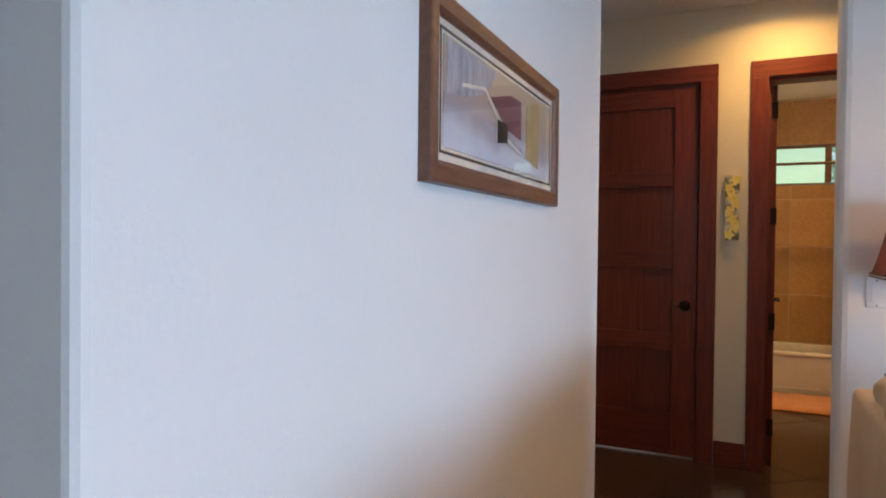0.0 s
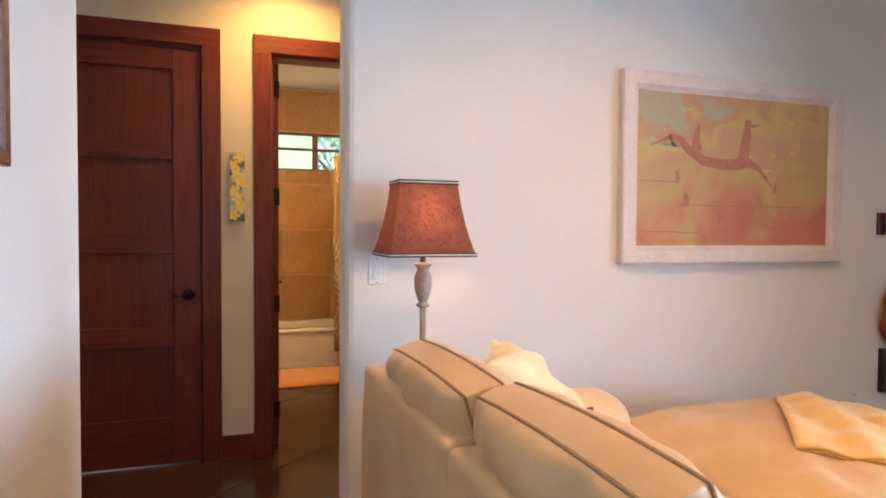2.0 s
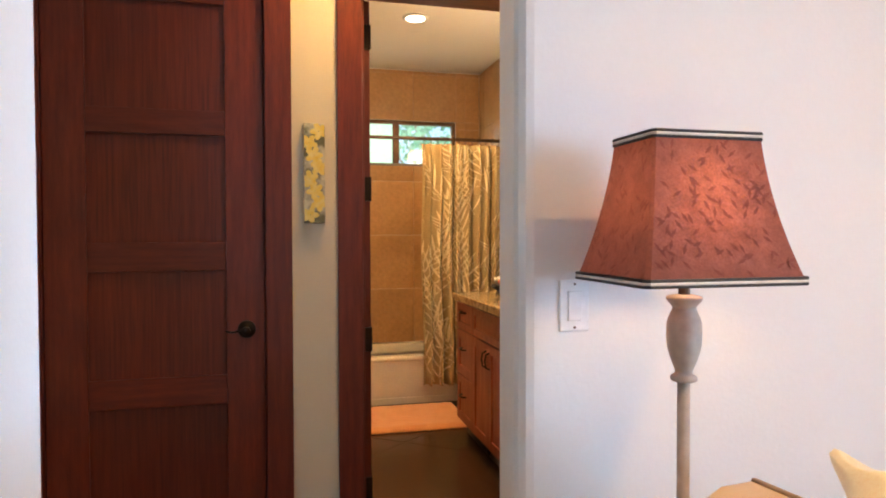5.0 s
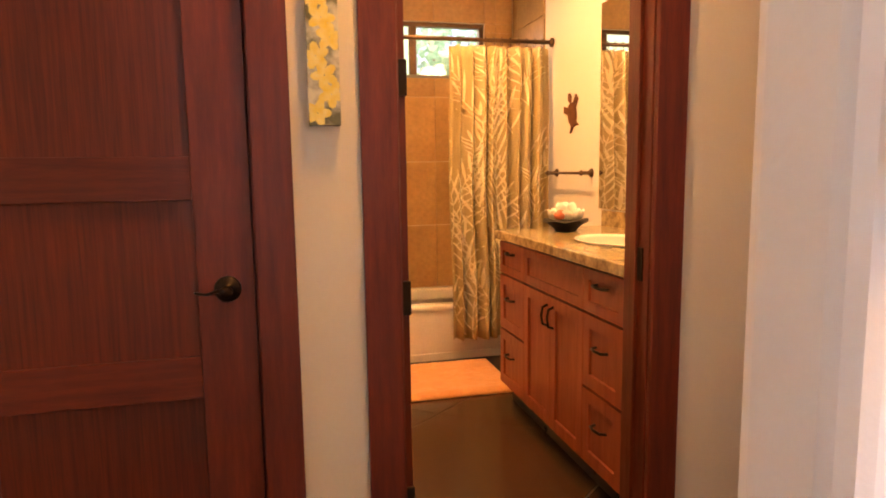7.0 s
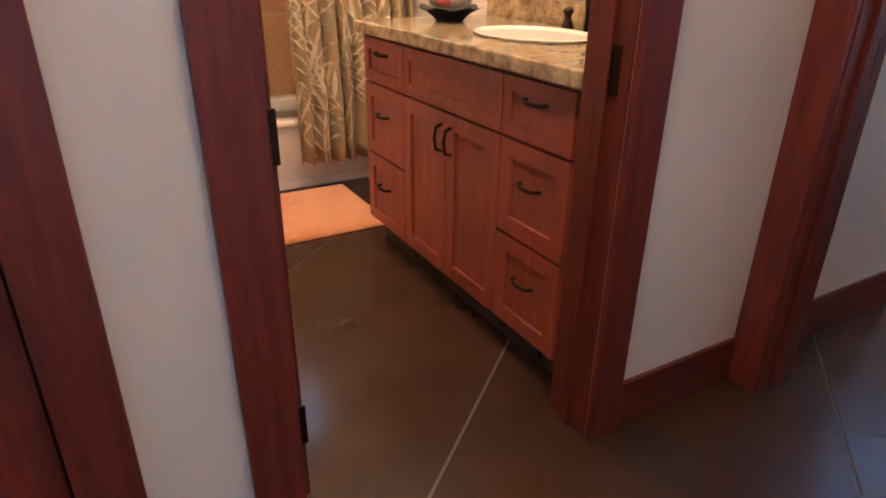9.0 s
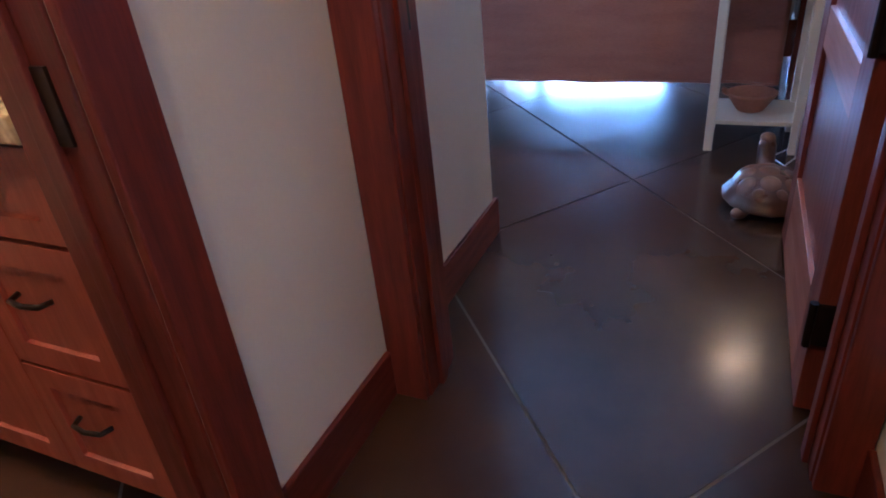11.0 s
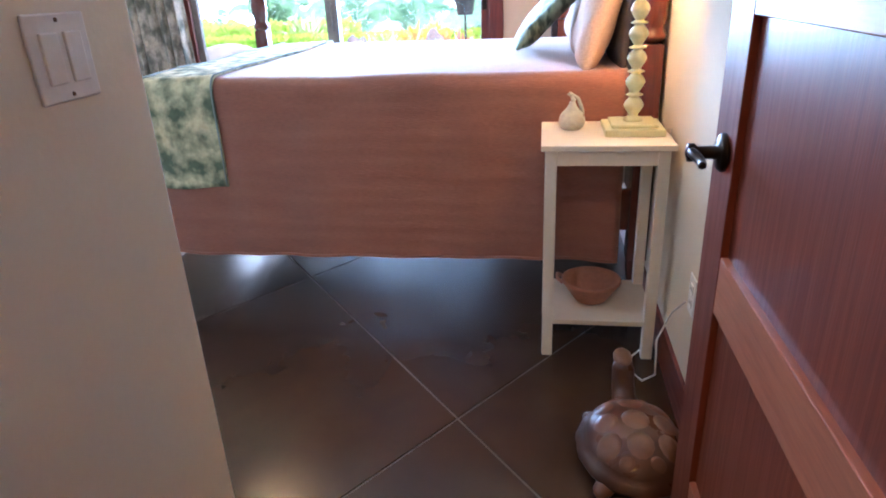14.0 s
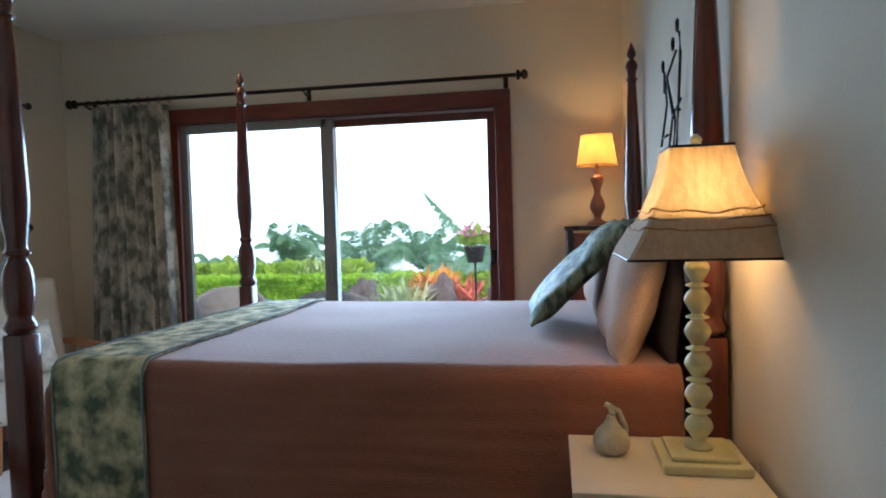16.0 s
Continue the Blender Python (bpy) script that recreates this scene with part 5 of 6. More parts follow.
pts = [(BX0 + 0.03, 0.40), (BX1 - 0.03, 0.40), (BX1 - 0.03, 1.05)] + [(BX1 - 0.03 - (BX1 - BX0 - 0.06) * k / 16, 1.05 + 0.17 * math.sin(math.pi * k / 16)) for k in range(1, 16)] + [(BX0 + 0.03, 1.05)]
part("headboard", flat(pts, BY0 + 0.015, 0.03), POST, bed, "arched headboard")
part("mattress", box(BX0 + 0.025, BX1 - 0.025, BY0 + 0.05, BY1 - 0.06, 0.45, 0.895, bevel=0.05, seg=4), UPHOLSTERY, bed, "", True)
part("box_spring", box(BX0 + 0.03, BX1 - 0.03, BY0 + 0.05, BY1 - 0.06, 0.30, 0.448, bevel=0.02), UPHOLSTERY, bed, "", True)

TOPZ = 0.912


def drape(sx, sy, lo_x, hi_x, hi_y, lift, hem, rib=0.0):
    """Cloth over the bed: sx and sy run along the cloth; beyond the bed's edges it hangs."""
    r = 0.06

    def bend(s, lo, hi):
        if s < lo:
            d = lo - s
            a = min(d / r, math.pi / 2)
            return lo - r * math.sin(a), r * (1 - math.cos(a)) + max(0, d - r * math.pi / 2), -1
        if s > hi:
            d = s - hi
            a = min(d / r, math.pi / 2)
            return hi + r * math.sin(a), r * (1 - math.cos(a)) + max(0, d - r * math.pi / 2), 1
        return s, 0.0, 0

    x, dx, gx = bend(sx, lo_x + r, hi_x - r)
    y, dy, gy = bend(sy, -99, hi_y - r)
    wave = 0.007 * math.sin(sy * 17 + 2 * math.sin(sy * 5)) * min(1, dx * 3) * gx
    wave_y = 0.012 * math.sin(sx * 19) * min(1, dy * 3) * (gy != 0)
    corner = min(dx, dy)
    wave += gx * rib * math.sin(dx * 2 * math.pi / 0.052 + 0.9 * noise.noise((sy * 1.6, dx * 5, 7))) * min(1, dx * 12)
    z = TOPZ - max(dx, dy) + 0.010 * noise.noise((sx * 2.3, sy * 2.3, 4)) * (dx < 0.02)
    return Vector((x + wave + gx * (lift + 0.02 * corner + 0.012 * dx), y + wave_y + (gy != 0) * (lift + 0.03 * corner + 0.01 * dy), z + (lift if dx < 0.05 and dy < 0.05 else 0) + hem * noise.noise((sx * 4, sy * 4, 0)) * (max(dx, dy) > 0.4)))


DROP = 0.74
spread = thing("bedspread", "plain terracotta quilted bedspread hanging to the floor edge", "bedspread", (0, 0, 0))
LOX, HIX, HIY = BX0 - 0.024, BX1 + 0.024, BY1 - 0.115
part("quilt", sheet(lambda u, v: drape(LOX - DROP + 0.05 + (HIX - LOX + 1.72 * DROP - 0.1) * u, BY0 + 0.07 + (HIY - BY0 - 0.07 + DROP - 0.06) * v, LOX, HIX, HIY, 0.0, 0.01, 0.0007), 320, 100, 0.010), QUILT, spread, "", True)
part("hem", tube([drape(LOX - DROP + 0.056, BY0 + 0.08 + (HIY - BY0 - 0.10) * k / 60, LOX, HIX, HIY, 0.002, 0.01) for k in range(61)], 0.006, 8), QUILT, spread, "rolled hem", True)
runner = thing("bed_runner", "leaf-print bed runner laid across the foot of the bed", "bed runner", (0, 0, 0))
part("cloth", sheet(lambda u, v: drape(LOX - 0.40 + (HIX - LOX + 0.80) * u, 5.03 + (HIY - 5.03 - 0.012) * v, LOX, HIX, HIY + 0.1, 0.011, 0.012), 110, 18, 0.006), RUNNER, runner, "", True)
for sy in (5.034, HIY - 0.016):
    part("hem", tube([drape(LOX - 0.395 + (HIX - LOX + 0.79) * k / 90, sy, LOX, HIX, HIY + 0.1, 0.014, 0.012) for k in range(91)], 0.0035, 6), SAGE, runner, "corded sage hem", True)


def pillow(name, label, a, b, t, m, mat, seed):
    bm, up, low = cushion(a, b, t, 0.006, m, 22, 0.016, 0.06, seed)
    ob = tagged(link(name, bm, mat, smooth=True), label, "pillow", "pillows on the bed")
    return ob


def stood(x, y, z, lean, turn=0, roll=0):
    """Pose of a pillow on its edge, its face towards the foot of the bed, leaning back."""
    return Matrix.Translation((x, y, z)) @ pose(0, 0, 0, 0, 0, turn) @ pose(0, 0, 0, 90 + lean) @ pose(0, 0, 0, 0, 0, roll)


pillow("linen_pillow", "beige linen sham leaning on the headboard", 0.32, 0.205, 0.065, stood(4.16, 3.575, 1.10, 17), LINEN, 1.0)
pillow("linen_pillow", "beige linen sham leaning on the headboard", 0.32, 0.205, 0.065, stood(4.93, 3.575, 1.10, 17), LINEN, 4.0)
pillow("dark_pillow", "dark sleeping pillow against the headboard", 0.33, 0.21, 0.032, stood(4.18, 3.488, 1.10, 4), DARKCLOTH, 2.0)
pillow("dark_pillow", "dark sleeping pillow against the headboard", 0.33, 0.21, 0.032, stood(4.93, 3.488, 1.10, 4), DARKCLOTH, 3.0)
pillow("leaf_pillow", "green leaf-patterned satin pillow leaning on the shams", 0.26, 0.262, 0.045, stood(4.58, 3.722, 1.122, 46, 3), LEAFY, 5.0)

# bedside table
NX0, NX1, NY0, NY1, NT = 3.385, 3.748, 3.385, 3.785, 0.748
ns = thing("bedside_table", "narrow cream painted bedside table with a low shelf", "table", (NX0, NY0, 0))
W, D = NX1 - NX0, NY1 - NY0
part("tabletop", box(0, W, 0, D, NT - 0.018, NT, bevel=0.003), CREAMPAINT, ns)
for x in (0.016, W - 0.052):
    for y in (0.014, D - 0.05):
        part("leg", box(x, x + 0.036, y, y + 0.036, 0, NT - 0.018, bevel=0.003), CREAMPAINT, ns)
for b in ((0.02, 0.034, 0.05, D - 0.05), (W - 0.036, W - 0.022, 0.05, D - 0.05), (0.052, W - 0.052, 0.018, 0.032), (0.052, W - 0.052, D - 0.034, D - 0.02)):
    part("apron", box(*b, NT - 0.068, NT - 0.018, bevel=0.002), CREAMPAINT, ns)
part("shelf", box(0.018, W - 0.018, 0.016, D - 0.016, 0.125, 0.143, bevel=0.002), CREAMPAINT, ns)

bl = thing("bedside_lamp", "pale yellow turned lamp with a bell-shaped silk shade", "lamp", (3.585, 3.495, NT))
part("base", box(-0.092, 0.092, -0.092, 0.092, 0, 0.022, bevel=0.004), YELLOWPAINT, bl)
part("base_step", box(-0.072, 0.072, -0.072, 0.072, 0.022, 0.034, bevel=0.005, seg=3), YELLOWPAINT, bl)
prof = [(0.030, 0.034), (0.030, 0.04), (0.016, 0.05)]
for k in range(6):
    z = 0.055 + 0.072 * k
    s = 1 - 0.02 * k
    prof += [(0.015 * s, z), (0.027 * s, z + 0.018), (0.031 * s, z + 0.030), (0.024 * s, z + 0.045), (0.014 * s, z + 0.055), (0.026 * s, z + 0.060), (0.026 * s, z + 0.063), (0.014 * s, z + 0.068)]
prof += [(0.018, 0.49), (0.012, 0.50)]
part("stem", lathe(smooth_profile(prof, 2), seg=22), YELLOWPAINT, bl, "turned yellow stem", True)
part("harp", tube([(0.0, 0, 0.49), (0, 0, 0.71)], 0.0025, 6), BRASSY, bl)
part("bulb", lathe(smooth_profile([(0.006, 0.53), (0.014, 0.55), (0.026, 0.59), (0.020, 0.62), (0.003, 0.632)], 3), seg=14), BULB, bl)
bm, (low, high) = square_shade(0.066, 0.066, 0.166, 0.166, 0.472, 0.712, 0.62, 12, 0.05)
shade = part("shade", bm, SILK, bl, "raw silk shade with frayed bands")
for loop, z in ((low, 0.472), (high, 0.712)):
    part("rim", tube([(p.x * 1.006, p.y * 1.006, z) for p in loop], 0.003, 6, closed=True), BRONZE, shade)
hem = 0.166 + (0.066 - 0.166) * (0.36 + 0.62 * 0.36 * 0.64)
part("hem_band", square_shade(hem + 0.0015, hem + 0.0015, 0.1675, 0.1675, 0.474, 0.472 + 0.24 * 0.36, 0.16, 8, 0.05)[0], HEM_SILK, shade, "dull lower band of the shade")
for f, wob in ((0.44, 0.006), (0.27, 0.006), (0.37, 0.005)):
    g = f + 0.62 * f * (1 - f)
    h = 0.166 + (0.066 - 0.166) * g + 0.004
    corners = [(-h, -h), (h, -h), (h, h), (-h, h), (-h, -h)]
    pts = []
    for (ax, ay), (bx, by) in zip(corners, corners[1:]):
        for k in range(10):
            q = k / 10
            pts.append((ax + (bx - ax) * q, ay + (by - ay) * q, 0.472 + 0.24 * f + 1.6 * wob * noise.noise((ax * 30 + q * 5, ay * 30, f * 20)) - 0.008 * math.sin(math.pi * q)))
    part("frayed_band", tube(pts, 0.0022, 5, closed=True), PIPING, shade)
part("finial", lathe(smooth_profile([(0.006, 0.712), (0.016, 0.716), (0.012, 0.725), (0.014, 0.732), (0.004, 0.744)], 3), seg=12), YELLOWPAINT, bl, "", True)

gp = thing("gourd_figurine", "small grey glazed gourd figurine on the bedside table", "figurine", (3.625, 3.685, NT))
bm = lathe(smooth_profile([(0.028, 0), (0.040, 0.012), (0.044, 0.03), (0.036, 0.052), (0.022, 0.066), (0.014, 0.078), (0.010, 0.09)], 4), seg=22)
part("body", bm, STONEWARE, gp, "", True)
part("stem", tube([(0, 0, 0.075), (0.0, -0.004, 0.095), (0.0, 0.004, 0.115), (0, 0.014, 0.118), (0, -0.018, 0.10), (0, -0.03, 0.07), (0, -0.036, 0.05)], 0.008, 8, taper=[1.1, 1, 0.8, 0.8, 0.8, 0.8, 0.6]), STONEWARE, gp, "", True)

bk = thing("clay_basket", "coiled terracotta basket bowl on the low shelf", "basket", (3.565, 3.60, 0.143))
prof = [(0.05, 0.0)]
for k in range(7):
    r = 0.055 + 0.0075 * k
    prof += [(r, 0.003 + 0.011 * k), (r + 0.004, 0.0085 + 0.011 * k)]
prof += [(0.104, 0.082), (0.096, 0.084), (0.05, 0.016), (0.002, 0.014)]
part("bowl", lathe(prof, seg=36), TERRACOTTA, bk, "", True)
part("ear", tube([(-0.03, 0.10, 0.075), (-0.02, 0.118, 0.088), (0.02, 0.118, 0.088), (0.03, 0.10, 0.075)], 0.007, 8), TERRACOTTA, bk, "", True)

# ceramic turtle: a domed shell with tan scutes between dark seams
RIM = [2 * math.pi * j / 48 for j in range(48)]


def dome(x, y):
    """Height of the shell over a point of its plan."""
    return 0.056 + 0.080 * max(0.0, 1 - (abs(x) / 0.160) ** 2.2 - (abs(y) / 0.128) ** 2.2) ** 0.55


bm = bmesh.new()
rings = []
for k in range(15):
    r = math.cos(k / 14 * math.pi / 2) ** 0.8
    rings.append([bm.verts.new((0.158 * r * math.cos(b), 0.126 * r * math.sin(b), dome(0.158 * r * math.cos(b), 0.126 * r * math.sin(b)))) for b in RIM])
lip = [[bm.verts.new((a * math.cos(t) * (1 + 0.012 * math.cos(14 * t)), c * math.sin(t) * (1 + 0.012 * math.cos(14 * t)), z)) for t in RIM] for a, c, z in ((0.115, 0.09, 0.030), (0.162, 0.130, 0.036), (0.184, 0.150, 0.036), (0.186, 0.152, 0.043), (0.166, 0.134, 0.056))]
for a, b in zip(lip + rings, lip[1:] + rings):
    for j in range(48):
        bm.faces.new((a[j], a[(j + 1) % 48], b[(j + 1) % 48], b[j]))
bm.faces.new(rings[-1])
bm.faces.new(list(reversed(lip[0])))
tube([(0.13, 0, 0.058), (0.185, 0, 0.072), (0.215, 0, 0.105), (0.225, 0, 0.145), (0.232, 0, 0.165)], 0.033, 14, bm, taper=[1.15, 1.05, 1.0, 1.0, 0.8])
dark = len(bm.faces)
cells = [(0.0, 0.0, 0.045, 0.040), (0.086, 0, 0.041, 0.038), (-0.086, 0, 0.041, 0.038)] + [(x, s * 0.076, 0.040, 0.034) for x in (-0.078, 0.0, 0.078) for s in (1, -1)] + [(s * 0.128, q * 0.038, 0.017, 0.022) for s in (1, -1) for q in (1, -1)]
for cx, cy, a, c in cells:
    fan = [[bm.verts.new((cx + a * f * math.cos(t), cy + c * f * math.sin(t), dome(cx + a * f * math.cos(t), cy + c * f * math.sin(t)) + h)) for t in [math.pi * (j + 0.5) / 6 for j in range(12)]] for f, h in ((1.0, -0.003), (0.86, 0.0018), (0.45, 0.0035))]
    for p, q in zip(fan, fan[1:]):
        for j in range(12):
            bm.faces.new((p[j], p[(j + 1) % 12], q[(j + 1) % 12], q[j]))
    bm.faces.new(fan[-1])
cap = bmesh.new()
bmesh.ops.create_uvsphere(cap, u_segments=14, v_segments=10, radius=0.031, matrix=Matrix.Translation((0.246, 0, 0.168)) @ Matrix.Diagonal((1.45, 0.9, 0.62, 1)))
merge(bm, cap)
for sx, sy in ((1, 1), (1, -1), (-1, 1), (-1, -1)):
    cap = bmesh.new()
    bmesh.ops.create_uvsphere(cap, u_segments=12, v_segments=8, radius=0.034, matrix=Matrix.Translation((0.128 * sx, 0.086 * sy, 0.021)) @ Matrix.Rotation(0.6 * sx * sy, 4, "Z") @ Matrix.Diagonal((1.35, 0.8, 0.62, 1)))
    merge(bm, cap)
bmesh.ops.recalc_face_normals(bm, faces=bm.faces)
bm.faces.ensure_lookup_table()
for face in bm.faces[dark:]:
    face.material_index = 1
tur = link("turtle_statue", bm, GLAZED, smooth=True)
tur.data.materials.append(SCUTE)
tagged(tur, "glazed brown ceramic turtle with tan scutes on the floor", "statue")
tur.matrix_world = pose(2.895, 3.525, 0, 0, 0, 2)

outlet("bedroom_outlet", "white power outlet behind the bedroom door", pose(3.10, 3.365, 0.40, 0, 0, 180))
tagged(link("lamp_cord", tube([(3.10, 3.385, 0.38), (3.13, 3.41, 0.33), (3.20, 3.43, 0.20), (3.22, 3.42, 0.06), (3.26, 3.45, 0.008), (3.36, 3.50, 0.006), (3.45, 3.43, 0.01), (3.55, 3.39, 0.10), (3.56, 3.382, 0.5), (3.56, 3.376, 0.76), (3.58, 3.41, 0.757)], 0.003), CORD, smooth=True), "white lamp cord hanging to the floor", "cord")

# wire figures on the headboard wall
wf = thing("wire_sculpture", "black wire stick-figure wall sculpture", "wall decor", (4.40, 3.366, 1.52))
for pts in ([(0.10, 0), (0.06, 0.15), (0.04, 0.28), (-0.02, 0.36)], [(0.0, 0.0), (-0.02, 0.12), (0.04, 0.28)], [(0.16, 0.05), (0.12, 0.2), (0.18, 0.33)], [(-0.1, 0.02), (-0.06, 0.18), (-0.12, 0.33), (-0.1, 0.4)],
            [(-0.1, 0.18), (0.06, 0.15)], [(0.04, 0.08), (0.16, 0.08)], [(0.04, 0.28), (0.10, 0.24), (0.18, 0.33)]):
    part("wire", tube([(x, 0.03 + 0.012 * math.sin(z * 30), z) for x, z in pts], 0.0045, 6), BRONZE, wf, "", True)
for x, z in ((-0.02, 0.38), (0.18, 0.35), (-0.1, 0.42)):
    part("wire_head", tube([(x + 0.016 * math.cos(a), 0.03, z + 0.02 * math.sin(a)) for a in [2 * math.pi * k / 12 for k in range(12)]], 0.004, 6, closed=True), BRONZE, wf, "", True)
part("mount", tube([(0.0, 0, 0.16), (0.0, 0.035, 0.16)], 0.004, 6), BRONZE, wf)

# tall dark chest with a lamp in the far corner
ch = thing("tall_chest", "tall black-framed chest in the corner", "chest", (5.72, 3.39, 0))
for x in (0, 0.36):
    for y in (0, 0.31):
        part("leg", box(x, x + 0.035, y, y + 0.035, 0, 1.25, bevel=0.004), EBONY, ch)
part("top", box(-0.015, 0.41, -0.01, 0.36, 1.25, 1.275, bevel=0.005), EBONY, ch)
for k in range(4):
    z = 0.22 + 0.255 * k
    dr = part("drawer", box(0.006, 0.38, 0.036, 0.309, z, z + 0.245, bevel=0.004), GUITAR, ch, "brown drawer front")
    part("knob", lathe([(0.006, 0), (0.012, 0.012), (0.010, 0.02)], seg=10), BRONZE, dr).matrix_local = pose(0.006, 0.17, z + 0.12, 0, -90)
cl = thing("chest_lamp", "small terracotta lamp with a glowing amber shade", "lamp", (5.93, 3.55, 1.275))
part("base", lathe(smooth_profile([(0.062, 0), (0.062, 0.012), (0.05, 0.022), (0.026, 0.03), (0.020, 0.05), (0.034, 0.08), (0.044, 0.11), (0.034, 0.15), (0.018, 0.19), (0.026, 0.23), (0.038, 0.26), (0.036, 0.285), (0.014, 0.295), (0.010, 0.33)], 3), seg=24), TERRACOTTA, cl, "turned terracotta body", True)
part("bulb", lathe(smooth_profile([(0.006, 0.37), (0.014, 0.39), (0.026, 0.43), (0.020, 0.46), (0.003, 0.472)], 3), seg=14), BULB, cl)
part("neck", lathe([(0.008, 0.32), (0.008, 0.38)], seg=8), BRASSY, cl)
bm = bmesh.new()
rings = []
for r, z in ((0.118, 0.352), (0.110, 0.40), (0.097, 0.48), (0.090, 0.53)):
    rings.append([bm.verts.new((r * (1 + 0.015 * math.cos(10 * a)) * math.cos(a), r * (1 + 0.015 * math.cos(10 * a)) * math.sin(a), z)) for a in [2 * math.pi * k / 60 for k in range(60)]])
for a, b in zip(rings, rings[1:]):
    for k in range(60):
        bm.faces.new((a[k], a[(k + 1) % 60], b[(k + 1) % 60], b[k]))
shade = part("shade", bm, AMBER_SHADE, cl, "pleated amber shade", True)
for r, z in ((0.119, 0.352), (0.091, 0.53)):
    part("rim", tube([(r * math.cos(a), r * math.sin(a), z) for a in [2 * math.pi * k / 32 for k in range(32)]], 0.003, 6, closed=True), BRASSY, shade)

# curtains and rods
rd = thing("curtain_rod", "black iron curtain rod over the sliding door", "curtain rod", (6.10, 0, 2.225))
part("rod", tube([(0, 4.02, 0), (0, 7.12, 0)], 0.013, 12), BRONZE, rd, "", True)
for y, s in ((4.02, 1), (7.12, -1)):
    part("finial", lathe(smooth_profile([(0.013, 0), (0.03, 0.005), (0.03, 0.02), (0.015, 0.03), (0.034, 0.05), (0.02, 0.07), (0.004, 0.075)], 3), seg=16), BRONZE, rd, "", True).matrix_local = pose(0, y, 0, 90 * s)
for y in (4.09, 5.42, 7.05):
    br = part("bracket", tube([(0.098, y, -0.02), (0.05, y, -0.03), (0.0, y, -0.016)], 0.007, 8), BRONZE, rd)
    part("bracket_plate", box(0.092, 0.10, y - 0.015, y + 0.015, -0.06, 0.02), BRONZE, br)
ct = thing("floral_curtain", "grey-green floral curtain drawn to one side", "curtain", (6.10, 0, 0))


def drawn(u, v):
    spreadw = 0.80 + 0.20 * (1 - v)
    y = 6.62 + (u - 0.35) * 0.70 * spreadw
    return Vector((0.032 * math.sin(u * 2 * math.pi * 9 + 1.4 * math.sin(v * 2 + u * 4)) + 0.012 * math.sin(u * 90), y + 0.006 * math.sin(u * 37), 0.02 + 2.17 * v))


part("cloth", sheet(drawn, 170, 26, 0.002), FLORAL, ct, "", True)
for k in range(9):
    y = 6.40 + 0.62 * k / 8
    part("curtain_ring", tube([(0.022 * math.cos(a), y, 2.222 + 0.022 * math.sin(a)) for a in [2 * math.pi * j / 14 for j in range(14)]], 0.0025, 5, closed=True), BRONZE, ct)
rd = thing("side_curtain_rod", "dark curtain rod over the bedroom window", "curtain rod", (0, 7.23, 2.165))
part("rod", tube([(4.3, 0, 0), (5.78, 0, 0)], 0.011, 10), BRONZE, rd, "", True)
part("finial", lathe(smooth_profile([(0.011, 0), (0.024, 0.012), (0.02, 0.03), (0.004, 0.04)], 3), seg=14), BRONZE, rd, "", True).matrix_local = pose(5.78, 0, 0, 0, 90)
for x in (4.4, 5.72):
    part("bracket", tube([(x, 0.068, 0), (x, 0.0, -0.01)], 0.007, 8), BRONZE, rd)
sc2 = thing("tied_curtain", "sage curtain tied back beside the window", "curtain", (0, 7.23, 0))


def tied(u, v):
    pull = math.exp(-((v - 0.36) / 0.22) ** 2)
    w = 0.52 * (1 - 0.72 * pull) * (1 if v > 0.36 else 0.62)
    return Vector((5.70 - 0.02 * pull - w * (1 - u), 0.022 * math.sin(u * 2 * math.pi * 7) - 0.03 * pull, 0.85 + 1.30 * v + 0.05 * u * (v < 0.05)))


part("cloth", sheet(tied, 90, 40, 0.002), SAGE, sc2, "", True)
part("tieback", tube([(5.56, -0.05, 1.30), (5.62, -0.065, 1.32), (5.70, -0.05, 1.335), (5.76, 0.02, 1.35), (5.78, 0.065, 1.36)], 0.012, 8), SAGE, sc2, "", True)
part("tieback_hook", lathe(smooth_profile([(0.012, 0), (0.010, 0.03), (0.026, 0.04), (0.02, 0.055), (0.003, 0.06)], 3), seg=14), BRONZE, sc2, "", True).matrix_local = pose(5.785, 0.068, 1.36, 90)

# armchair by the window
ac = thing("armchair", "ivory upholstered armchair with orange teak legs", "armchair", pose(5.38, 6.93, 0, 0, 0, -24))
part("seat", box(-0.32, 0.32, -0.30, 0.28, 0.27, 0.45, bevel=0.04, seg=4), UPHOLSTERY, ac, "", True)
bm = box(-0.33, 0.33, 0.0, 0.13, 0, 0.62, bevel=0.04, seg=4)
part("backrest", bm, UPHOLSTERY, ac, "", True).matrix_local = pose(0, 0.22, 0.42, -10)
for x in (-0.35, 0.35):
    arm = part("armrest", box(x - 0.03, x + 0.03, -0.28, 0.30, 0.58, 0.62, bevel=0.012, seg=3), ORANGEWOOD, ac, "teak armrest")
    part("arm_post", box(x - 0.02, x + 0.02, -0.27, -0.23, 0.30, 0.58, bevel=0.005), ORANGEWOOD, arm)
for x in (-0.29, 0.29):
    for y in (-0.27, 0.25):
        part("leg", lathe([(0.015, 0), (0.026, 0.27)], x, y, 0, 12), ORANGEWOOD, ac, "teak leg")
for k in range(9):
    part("nail_head", lathe([(0.007, 0), (0.003, 0.004)], seg=8), BRASSY, ac).matrix_local = pose(-0.28 + 0.07 * k, -0.30, 0.30, 90)
